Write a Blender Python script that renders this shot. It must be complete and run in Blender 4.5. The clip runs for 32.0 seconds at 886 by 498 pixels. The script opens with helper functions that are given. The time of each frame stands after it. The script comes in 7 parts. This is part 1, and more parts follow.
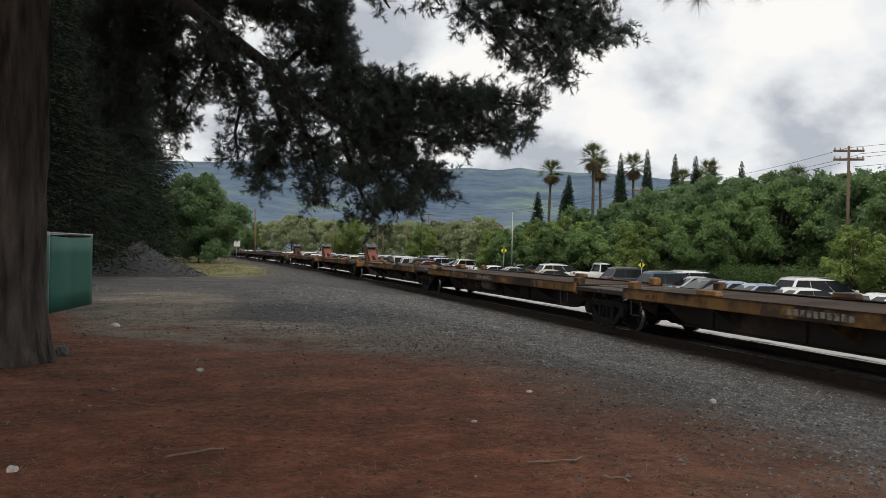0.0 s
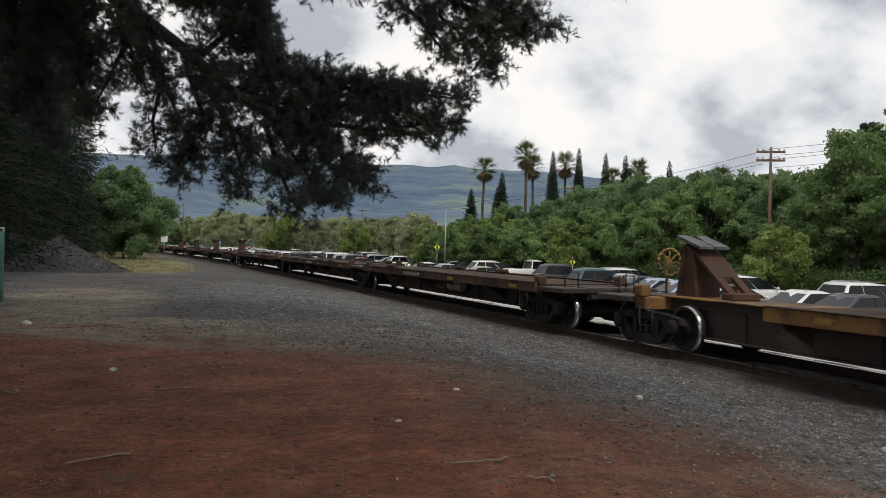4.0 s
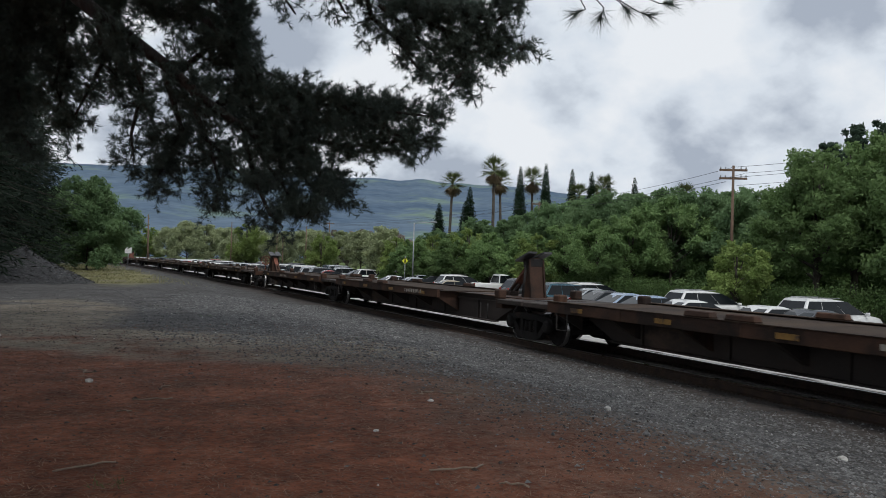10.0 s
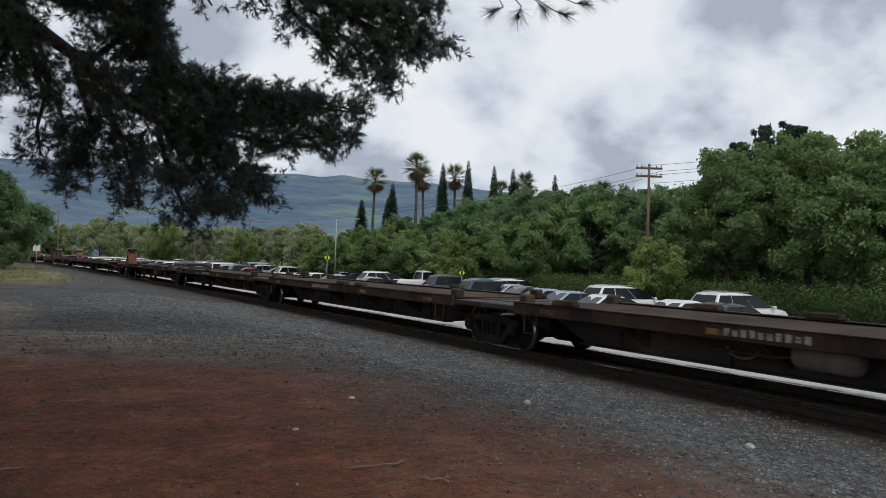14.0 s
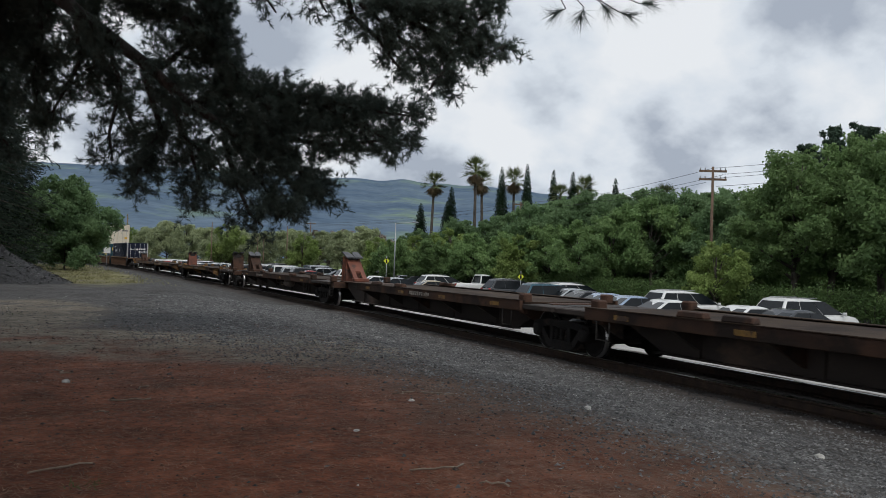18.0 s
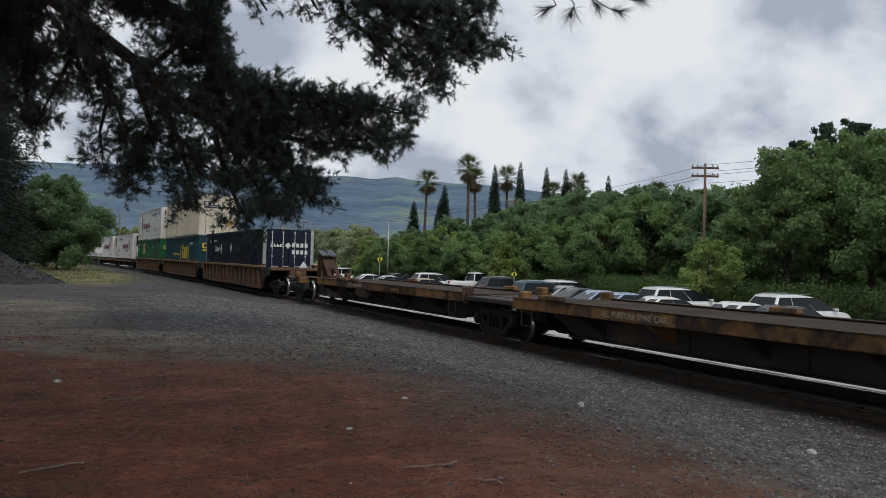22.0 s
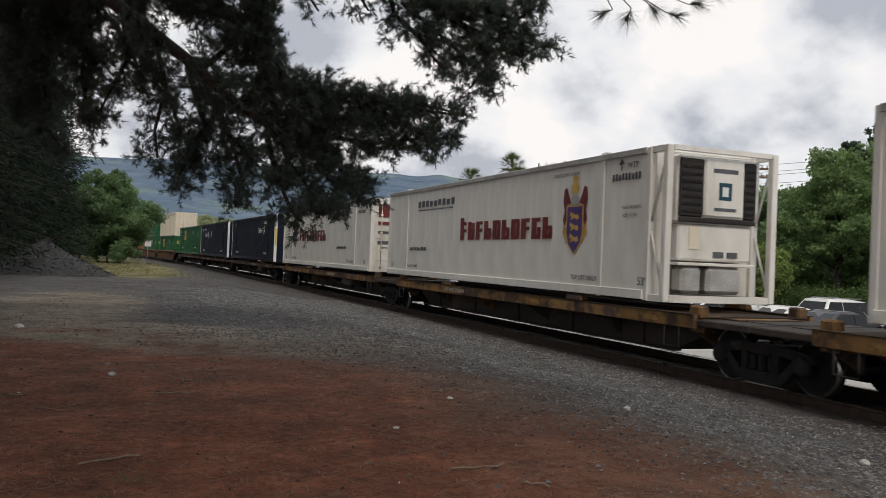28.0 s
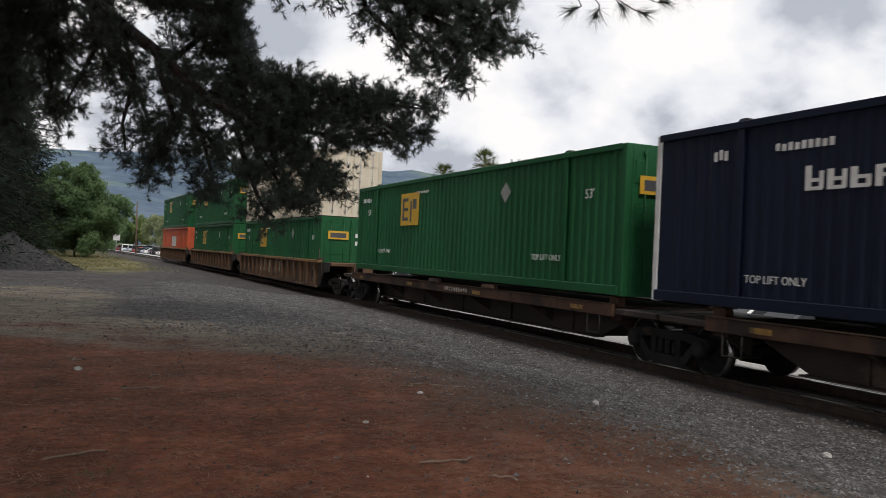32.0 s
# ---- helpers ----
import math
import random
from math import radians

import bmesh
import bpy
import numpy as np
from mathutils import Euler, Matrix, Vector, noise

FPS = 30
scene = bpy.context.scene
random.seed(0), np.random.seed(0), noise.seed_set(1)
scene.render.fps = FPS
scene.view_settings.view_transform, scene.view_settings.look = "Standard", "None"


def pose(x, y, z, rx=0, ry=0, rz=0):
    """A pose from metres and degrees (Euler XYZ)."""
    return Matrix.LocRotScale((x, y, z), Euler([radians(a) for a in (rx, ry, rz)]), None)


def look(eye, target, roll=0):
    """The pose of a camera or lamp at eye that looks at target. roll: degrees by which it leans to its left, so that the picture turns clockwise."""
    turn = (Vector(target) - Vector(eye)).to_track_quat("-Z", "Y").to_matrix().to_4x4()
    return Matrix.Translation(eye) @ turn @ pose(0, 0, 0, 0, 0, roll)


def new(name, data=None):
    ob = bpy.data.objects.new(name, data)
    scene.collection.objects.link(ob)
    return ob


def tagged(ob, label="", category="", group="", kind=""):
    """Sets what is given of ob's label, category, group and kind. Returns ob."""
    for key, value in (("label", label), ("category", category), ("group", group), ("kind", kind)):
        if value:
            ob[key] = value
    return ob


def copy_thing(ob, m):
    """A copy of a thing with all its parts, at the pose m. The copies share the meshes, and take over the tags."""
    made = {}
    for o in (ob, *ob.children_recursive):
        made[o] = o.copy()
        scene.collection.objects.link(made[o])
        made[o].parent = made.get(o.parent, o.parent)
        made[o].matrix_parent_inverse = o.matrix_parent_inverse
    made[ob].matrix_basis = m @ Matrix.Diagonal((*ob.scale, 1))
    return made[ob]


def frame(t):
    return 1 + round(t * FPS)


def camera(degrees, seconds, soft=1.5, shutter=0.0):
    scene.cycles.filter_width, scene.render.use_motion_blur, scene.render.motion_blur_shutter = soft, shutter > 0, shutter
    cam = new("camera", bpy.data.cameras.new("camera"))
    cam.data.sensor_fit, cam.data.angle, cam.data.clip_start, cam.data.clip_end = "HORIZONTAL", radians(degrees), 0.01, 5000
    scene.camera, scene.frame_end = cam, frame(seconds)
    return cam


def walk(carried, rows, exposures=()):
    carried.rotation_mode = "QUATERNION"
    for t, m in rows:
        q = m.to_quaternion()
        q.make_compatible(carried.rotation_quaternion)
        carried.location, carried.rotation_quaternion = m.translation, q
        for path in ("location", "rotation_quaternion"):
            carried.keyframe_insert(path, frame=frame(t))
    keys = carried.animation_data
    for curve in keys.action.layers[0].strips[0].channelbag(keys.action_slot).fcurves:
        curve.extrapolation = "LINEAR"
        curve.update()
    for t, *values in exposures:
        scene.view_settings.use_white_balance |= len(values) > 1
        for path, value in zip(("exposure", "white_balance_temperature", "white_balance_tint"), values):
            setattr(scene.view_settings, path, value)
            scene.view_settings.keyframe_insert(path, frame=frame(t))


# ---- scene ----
cam = camera(56.3, 32.0, soft=0.8, shutter=0.08)

# seconds, place, tilt, lean, heading
PATH = [
    (0.0, 0.009, -0.012, 1.605, 90.07, -1.05, -15.73),
    (0.5, 0.011, -0.003, 1.605, 90.26, -1.17, -16.12),
    (1.0, 0.011, -0.008, 1.605, 90.52, -1.29, -17.10),
    (1.5, 0.016, 0.013, 1.609, 90.42, -1.29, -17.35),
    (2.0, 0.010, -0.002, 1.605, 89.93, -1.40, -17.37),
    (2.5, 0.160, 0.239, 1.589, 89.72, -1.52, -18.14),
    (3.0, 0.161, 0.236, 1.587, 89.51, -1.76, -19.09),
    (3.5, 0.167, 0.227, 1.583, 89.59, -1.70, -20.28),
    (4.0, 0.154, 0.172, 1.587, 89.94, -1.32, -20.29),
    (4.5, 0.143, 0.185, 1.592, 90.85, -0.91, -21.95),
    (6.5, 0.032, -0.013, 1.601, 90.44, -0.81, -24.40),
    (7.0, 0.032, -0.007, 1.591, 90.76, -0.09, -24.99),
    (7.5, 0.016, 0.006, 1.595, 90.97, -0.32, -25.66),
    (8.0, 0.004, -0.011, 1.594, 92.09, -1.24, -26.30),
    (8.5, -0.020, -0.028, 1.598, 92.51, -1.54, -24.98),
    (9.0, -0.023, -0.018, 1.588, 91.97, -1.62, -23.42),
    (9.5, -0.025, -0.008, 1.589, 91.28, -1.83, -22.80),
    (10.0, -0.029, -0.023, 1.593, 90.95, -1.76, -22.59),
    (10.5, -0.028, -0.023, 1.590, 90.78, -1.55, -22.55),
    (11.0, -0.022, -0.022, 1.590, 90.90, -1.48, -23.20),
    (11.5, -0.030, -0.030, 1.597, 90.77, -1.58, -23.54),
    (12.0, -0.024, -0.021, 1.588, 90.79, -1.50, -24.03),
    (12.5, -0.014, -0.016, 1.591, 90.81, -1.41, -25.07),
    (13.0, -0.006, -0.031, 1.588, 90.94, -1.31, -26.72),
    (13.5, -0.001, -0.032, 1.591, 90.98, -1.39, -27.85),
    (14.0, -0.005, -0.028, 1.590, 90.87, -1.54, -27.91),
    (14.5, 0.001, -0.033, 1.591, 91.13, -1.48, -27.97),
    (15.0, -0.014, -0.028, 1.594, 91.01, -1.41, -26.00),
    (15.5, -0.017, -0.015, 1.589, 90.58, -1.54, -24.86),
    (17.5, -0.015, -0.016, 1.581, 90.64, -1.80, -24.33),
    (18.0, -0.017, -0.018, 1.585, 91.01, -1.79, -23.86),
    (18.5, -0.020, -0.021, 1.583, 90.56, -1.49, -22.13),
    (19.0, -0.025, -0.027, 1.587, 90.95, -1.59, -22.63),
    (19.5, -0.018, -0.031, 1.583, 91.42, -1.70, -23.60),
    (20.0, -0.019, -0.030, 1.588, 91.25, -1.72, -23.97),
    (20.5, -0.016, -0.030, 1.585, 90.89, -1.88, -24.05),
    (21.0, -0.021, -0.026, 1.587, 90.82, -1.88, -24.00),
    (21.5, -0.014, -0.021, 1.578, 90.80, -1.62, -24.14),
    (22.0, -0.004, -0.018, 1.582, 90.88, -1.52, -24.31),
    (22.5, -0.014, -0.025, 1.583, 91.01, -1.33, -23.47),
    (23.0, -0.014, -0.016, 1.578, 90.93, -1.48, -22.25),
    (23.5, -0.024, -0.028, 1.584, 91.21, -1.65, -22.04),
    (24.0, -0.022, -0.032, 1.585, 91.09, -1.83, -21.48),
    (24.5, -0.018, -0.032, 1.567, 91.17, -1.94, -21.62),
    (25.0, -0.016, -0.029, 1.566, 91.56, -1.73, -21.90),
    (25.5, -0.019, -0.021, 1.572, 91.09, -2.02, -21.05),
    (27.5, -0.040, -0.022, 1.623, 90.53, -2.57, -21.51),
    (28.0, -0.074, -0.016, 1.613, 90.63, -2.33, -21.42),
    (28.5, -0.065, -0.017, 1.614, 90.62, -2.30, -21.37),
    (29.0, -0.025, -0.026, 1.593, 90.79, -2.34, -21.42),
    (29.5, -0.072, -0.021, 1.626, 90.83, -2.13, -22.13),
    (30.0, -0.053, -0.030, 1.618, 90.71, -2.54, -23.26),
    (30.5, -0.067, -0.011, 1.599, 90.30, -2.98, -24.16),
    (31.0, -0.054, -0.012, 1.599, 89.99, -2.92, -23.81),
    (31.5, -0.067, -0.014, 1.613, 90.13, -2.81, -23.70),
    (32.0, -0.058, -0.036, 1.607, 90.40, -2.57, -23.32),
]
EXPOSURE = [(0, 0.30, 6800, 10), (4.5, 0.30, 6850, 11), (7, 0.10, 6300, 9), (13, 0.10, 6250, 9), (19, 0.06, 6300, 9), (22, 0.02, 6280, 9), (24, 0.0, 6450, 10), (24.7, 0.5, 6800, 11), (25.5, 0.98, 6950, 11), (27.5, 0.28, 6850, 12), (32, 0.34, 6720, 12)]
walk(cam, [(t, pose(x, y, z, rx, ry, rz)) for t, x, y, z, rx, ry, rz in PATH], EXPOSURE)

# ---- light: a broken overcast sky with a weak wide sun ----
SUN_EL, SUN_AZ = 52.0, 190.0          # degrees; azimuth from +y to the right


def make_world():
    w = bpy.data.worlds.new("sky")
    w.use_nodes = True
    scene.world = w
    nt = w.node_tree
    nt.nodes.clear()
    n, l = nt.nodes, nt.links
    out = n.new("ShaderNodeOutputWorld")
    bg = n.new("ShaderNodeBackground")
    bg.inputs["Strength"].default_value = 0.1
    sky = n.new("ShaderNodeTexSky")
    sky.sky_type = "NISHITA"
    sky.sun_disc = False
    sky.sun_elevation, sky.sun_rotation = radians(SUN_EL), radians(SUN_AZ)
    co = n.new("ShaderNodeTexCoord")
    # flat cloud layer: divide the direction by its height
    sep = n.new("ShaderNodeSeparateXYZ")
    l.new(co.outputs["Generated"], sep.inputs[0])
    zz = n.new("ShaderNodeMath")
    zz.operation = "MAXIMUM"
    l.new(sep.outputs["Z"], zz.inputs[0])
    zz.inputs[1].default_value = 0.0
    za = n.new("ShaderNodeMath")
    za.operation = "ADD"
    l.new(zz.outputs[0], za.inputs[0])
    za.inputs[1].default_value = 0.62
    comb = n.new("ShaderNodeCombineXYZ")
    for ax in "XY":
        dv = n.new("ShaderNodeMath")
        dv.operation = "DIVIDE"
        l.new(sep.outputs[ax], dv.inputs[0])
        l.new(za.outputs[0], dv.inputs[1])
        l.new(dv.outputs[0], comb.inputs[ax])
    comb.inputs["Z"].default_value = 3.7
    big = n.new("ShaderNodeTexNoise")
    big.inputs["Scale"].default_value, big.inputs["Detail"].default_value = 2.6, 9.0
    big.inputs["Roughness"].default_value, big.inputs["Distortion"].default_value = 0.52, 0.25
    l.new(comb.outputs[0], big.inputs["Vector"])
    cov = n.new("ShaderNodeValToRGB")
    cov.color_ramp.elements[0].position, cov.color_ramp.elements[1].position = 0.29, 0.36
    l.new(big.outputs["Fac"], cov.inputs[0])
    tone = n.new("ShaderNodeTexNoise")
    tone.inputs["Scale"].default_value, tone.inputs["Detail"].default_value = 4.2, 8.0
    tone.inputs["Roughness"].default_value = 0.5
    add = n.new("ShaderNodeVectorMath")
    add.inputs[1].default_value = (4.3, 1.9, 0.8)
    l.new(comb.outputs[0], add.inputs[0])
    l.new(add.outputs[0], tone.inputs["Vector"])
    shade = n.new("ShaderNodeValToRGB")
    e = shade.color_ramp.elements
    e[0].position, e[0].color = 0.39, (0.40, 0.44, 0.51, 1)
    e[1].position, e[1].color = 0.57, (0.83, 0.84, 0.855, 1)
    mid = e.new(0.49)
    mid.color = (0.70, 0.74, 0.79, 1)
    l.new(tone.outputs["Fac"], shade.inputs[0])
    gain = n.new("ShaderNodeVectorMath")
    gain.operation = "SCALE"
    gain.inputs["Scale"].default_value = 9.3
    l.new(shade.outputs[0], gain.inputs[0])
    mix = n.new("ShaderNodeMixRGB")
    l.new(cov.outputs[0], mix.inputs["Fac"])
    l.new(sky.outputs[0], mix.inputs[1])
    l.new(gain.outputs[0], mix.inputs[2])
    l.new(mix.outputs[0], bg.inputs["Color"])
    l.new(bg.outputs[0], out.inputs["Surface"])


make_world()
sun_data = bpy.data.lights.new("sun", "SUN")
sun_data.energy, sun_data.angle, sun_data.color = 1.3, radians(14), (1.0, 0.95, 0.88)
sun = new("sun", sun_data)
sa, se = radians(SUN_AZ), radians(SUN_EL)
sun.matrix_world = look((200 * math.sin(sa) * math.cos(se), 200 * math.cos(sa) * math.cos(se), 200 * math.sin(se)), (0, 0, 0))


# ---- materials ----
def mat(name, c1, c2, scale=2.0, rough=0.8, metal=0.0, bump=0.3, bscale=30.0, c3=None, patch=0.6, depth=0.01, per=0.0, spec=0.5, coat=0.0, stretch=None):
    """Two mixed tones at two scales, a third tone in patches (rust, dirt), fine relief, and a shift from piece to piece."""
    m = bpy.data.materials.new(name)
    m.use_nodes = True
    nt = m.node_tree
    n, l = nt.nodes, nt.links
    p = n["Principled BSDF"]
    co = n.new("ShaderNodeTexCoord")
    vec = co.outputs["Object"]
    if stretch:
        mp = n.new("ShaderNodeMapping")
        mp.inputs["Scale"].default_value = stretch
        l.new(vec, mp.inputs["Vector"])
        vec = mp.outputs[0]
    a = n.new("ShaderNodeTexNoise")
    a.inputs["Scale"].default_value, a.inputs["Detail"].default_value = scale, 6
    l.new(vec, a.inputs["Vector"])
    r = n.new("ShaderNodeValToRGB")
    r.color_ramp.elements[0].position, r.color_ramp.elements[1].position = 0.34, 0.66
    r.color_ramp.elements[0].color, r.color_ramp.elements[1].color = (*c1, 1), (*c2, 1)
    l.new(a.outputs["Fac"], r.inputs[0])
    col = r.outputs[0]
    b = n.new("ShaderNodeTexNoise")
    b.inputs["Scale"].default_value, b.inputs["Detail"].default_value = bscale, 4
    l.new(vec, b.inputs["Vector"])
    if c3:
        k = n.new("ShaderNodeTexNoise")
        k.inputs["Scale"].default_value, k.inputs["Detail"].default_value = scale * 0.7, 8
        k.inputs["Roughness"].default_value = 0.65
        off = n.new("ShaderNodeVectorMath")
        off.inputs[1].default_value = (7.7, 3.1, 5.2)
        l.new(vec, off.inputs[0])
        l.new(off.outputs[0], k.inputs["Vector"])
        kr = n.new("ShaderNodeValToRGB")
        kr.color_ramp.elements[0].position, kr.color_ramp.elements[1].position = patch, min(1, patch + 0.1)
        l.new(k.outputs["Fac"], kr.inputs[0])
        mx = n.new("ShaderNodeMixRGB")
        l.new(kr.outputs[0], mx.inputs["Fac"])
        l.new(col, mx.inputs[1])
        mx.inputs[2].default_value = (*c3, 1)
        col = mx.outputs[0]
    g = n.new("ShaderNodeMixRGB")
    g.blend_type = "OVERLAY"
    g.inputs["Fac"].default_value = 0.35
    l.new(col, g.inputs[1])
    l.new(b.outputs["Fac"], g.inputs[2])
    col = g.outputs[0]
    if per:
        oi = n.new("ShaderNodeObjectInfo")
        geo = n.new("ShaderNodeNewGeometry")
        ad = n.new("ShaderNodeMath")
        l.new(oi.outputs["Random"], ad.inputs[0])
        l.new(geo.outputs["Random Per Island"], ad.inputs[1])
        mr = n.new("ShaderNodeMapRange")
        mr.inputs["From Max"].default_value = 2.0
        mr.inputs["To Min"].default_value, mr.inputs["To Max"].default_value = 1 - per, 1 + per
        l.new(ad.outputs[0], mr.inputs["Value"])
        hs = n.new("ShaderNodeHueSaturation")
        l.new(mr.outputs[0], hs.inputs["Value"])
        l.new(col, hs.inputs["Color"])
        col = hs.outputs[0]
    l.new(col, p.inputs["Base Color"])
    rr = n.new("ShaderNodeMapRange")
    rr.inputs["To Min"].default_value, rr.inputs["To Max"].default_value = max(0, rough - 0.12), min(1, rough + 0.12)
    l.new(a.outputs["Fac"], rr.inputs["Value"])
    l.new(rr.outputs[0], p.inputs["Roughness"])
    p.inputs["Metallic"].default_value = metal
    p.inputs["Specular IOR Level"].default_value = spec
    p.inputs["Coat Weight"].default_value = coat
    if bump:
        bp = n.new("ShaderNodeBump")
        bp.inputs["Strength"].default_value, bp.inputs["Distance"].default_value = bump, depth
        l.new(b.outputs["Fac"], bp.inputs["Height"])
        l.new(bp.outputs[0], p.inputs["Normal"])
    return m


def leaf_mat(name, c1, c2, scale=0.8, rough=0.6, trans=0.25):
    m = mat(name, c1, c2, scale, rough, bump=0.0, bscale=6, per=0.45)
    p = m.node_tree.nodes["Principled BSDF"]
    p.inputs["Subsurface Weight"].default_value = 0.0
    p.inputs["Transmission Weight"].default_value = 0.0
    p.inputs["Specular IOR Level"].default_value = 0.10
    n, l = m.node_tree.nodes, m.node_tree.links
    tr = n.new("ShaderNodeBsdfTranslucent")
    tr.inputs["Color"].default_value = (*[min(1, v * 1.3) for v in c2], 1)
    mx = n.new("ShaderNodeMixShader")
    mx.inputs[0].default_value = trans
    l.new(p.outputs[0], mx.inputs[1])
    l.new(tr.outputs[0], mx.inputs[2])
    l.new(mx.outputs[0], n["Material Output"].inputs["Surface"])
    return m


M = {}
M["rail"] = mat("rail_steel", (0.05, 0.035, 0.03), (0.09, 0.06, 0.045), 6, 0.6, 0.6, 0.3)
M["railtop"] = mat("polished_rail", (0.35, 0.34, 0.33), (0.5, 0.5, 0.5), 3, 0.3, 1.0, 0.1)
M["tie"] = mat("tie_wood", (0.035, 0.028, 0.024), (0.07, 0.058, 0.05), 5, 0.9, bump=0.6, per=0.3)
M["black"] = mat("grimy_black_steel", (0.012, 0.011, 0.011), (0.03, 0.025, 0.022), 3, 0.75, 0.2, 0.4, c3=(0.05, 0.035, 0.026), patch=0.62)
# Truck steel, darkened so its colour holds the shade beneath the cars.
M["truck"] = mat("cast_steel", (0.009, 0.008, 0.008), (0.021, 0.018, 0.017), 5, 0.8, 0.1, 0.5, 25, c3=(0.055, 0.038, 0.03), patch=0.6, spec=0.25)
M["wheelrim"] = mat("worn_wheel_steel", (0.34, 0.33, 0.32), (0.5, 0.49, 0.48), 4, 0.3, 1.0, 0.1)
M["ochre"] = mat("worn_ochre_paint", (0.15, 0.08, 0.030), (0.22, 0.12, 0.042), 1.3, 0.65, 0.0, 0.35, 35, c3=(0.045, 0.027, 0.02), patch=0.46, per=0.2, spec=0.25)
M["rust"] = mat("rusty_brown_paint", (0.044, 0.025, 0.018), (0.082, 0.043, 0.028), 1.5, 0.75, 0.1, 0.4, 35, c3=(0.026, 0.018, 0.015), patch=0.5, per=0.25, spec=0.25)
M["deck"] = mat("weathered_deck_steel", (0.038, 0.027, 0.021), (0.075, 0.052, 0.036), 1.1, 0.9, 0.0, 0.4, 30, c3=(0.03, 0.021, 0.017), patch=0.5, per=0.2, spec=0.15)
M["hitch"] = mat("red_brown_hitch_paint", (0.13, 0.045, 0.028), (0.21, 0.07, 0.04), 2.5, 0.7, 0.0, 0.3, 30, c3=(0.05, 0.03, 0.024), patch=0.55, per=0.25)
M["reservoir"] = mat("dusty_grey_tank", (0.13, 0.105, 0.09), (0.22, 0.18, 0.155), 3, 0.75, 0.0)
M["well"] = mat("faded_orange_brown_wellcar", (0.090, 0.047, 0.025), (0.145, 0.076, 0.038), 0.9, 0.78, 0, 0.3, 30, c3=(0.045, 0.028, 0.020), patch=0.49, per=0.12, stretch=(1, 1, 0.4))
M["wellcap"] = mat("yellow_orange_top_chord", (0.17, 0.092, 0.034), (0.25, 0.138, 0.052), 1.2, 0.7, c3=(0.09, 0.055, 0.034), patch=0.52)
M["white_mark"] = mat("white_stencil_paint", (0.22, 0.20, 0.17), (0.36, 0.33, 0.29), 9, 0.8, c3=(0.08, 0.06, 0.05), patch=0.52)


# ---- mesh helpers ----
def part(name, bm, material, parent=None, label=""):
    me = bpy.data.meshes.new(name)
    bm.to_mesh(me)
    bm.free()
    me.materials.append(material)
    ob = new(name, me)
    if parent:
        ob.parent = parent
    if label:
        ob["label"] = label
    return ob


def share(ob, m, parent):
    """Another piece on the same mesh."""
    o = new(ob.name.split(".")[0], ob.data)
    o.parent = parent
    o.matrix_basis = m
    return o


def raw(name, verts, faces, material, parent=None, smooth=False):
    me = bpy.data.meshes.new(name)
    me.from_pydata(verts, [], faces)
    if smooth:
        me.polygons.foreach_set("use_smooth", [True] * len(me.polygons))
    me.materials.append(material)
    ob = new(name, me)
    if parent:
        ob.parent = parent
    return ob


def triangles(name, tri, material, parent=None):
    """A mesh of loose triangles from an array (count, 3, 3)."""
    tri = np.asarray(tri, dtype=np.float32).reshape(-1, 3)
    me = bpy.data.meshes.new(name)
    me.vertices.add(len(tri))
    me.vertices.foreach_set("co", tri.ravel())
    me.loops.add(len(tri))
    me.loops.foreach_set("vertex_index", np.arange(len(tri), dtype=np.int32))
    me.polygons.add(len(tri) // 3)
    me.polygons.foreach_set("loop_start", np.arange(0, len(tri), 3, dtype=np.int32))
    me.update(calc_edges=True)
    me.materials.append(material)
    ob = new(name, me)
    if parent:
        ob.parent = parent
    return ob


def box(bm, x0, x1, y0, y1, z0, z1, bevel=0.0, top=None):
    """A box; top=(dx, dy) shrinks its upper face; bevel rounds its edges."""
    dx, dy = top or (0, 0)
    v = [bm.verts.new(c) for c in ((x0, y0, z0), (x1, y0, z0), (x1, y1, z0), (x0, y1, z0),
                                   (x0 + dx, y0 + dy, z1), (x1 - dx, y0 + dy, z1), (x1 - dx, y1 - dy, z1), (x0 + dx, y1 - dy, z1))]
    fs = [bm.faces.new([v[i] for i in q]) for q in ((3, 2, 1, 0), (4, 5, 6, 7), (0, 1, 5, 4), (1, 2, 6, 5), (2, 3, 7, 6), (3, 0, 4, 7))]
    if bevel:
        bmesh.ops.bevel(bm, geom=list({e for f in fs for e in f.edges}), offset=bevel, segments=1, affect="EDGES")
    return bm


def bx(*a, **k):
    return box(bmesh.new(), *a, **k)


def cyl(bm, p, q, r0, r1=None, n=10, cap=True):
    p, q = Vector(p), Vector(q)
    r1 = r0 if r1 is None else r1
    d = (q - p).normalized()
    a = d.orthogonal().normalized()
    b = d.cross(a)
    rings = []
    for c, r in ((p, r0), (q, r1)):
        rings.append([bm.verts.new(c + (a * math.cos(t) + b * math.sin(t)) * r) for t in [2 * math.pi * i / n for i in range(n)]])
    for i in range(n):
        f = bm.faces.new((rings[0][i], rings[0][(i + 1) % n], rings[1][(i + 1) % n], rings[1][i]))
        f.smooth = True
    if cap:
        bm.faces.new(rings[0][::-1])
        bm.faces.new(rings[1])
    return bm


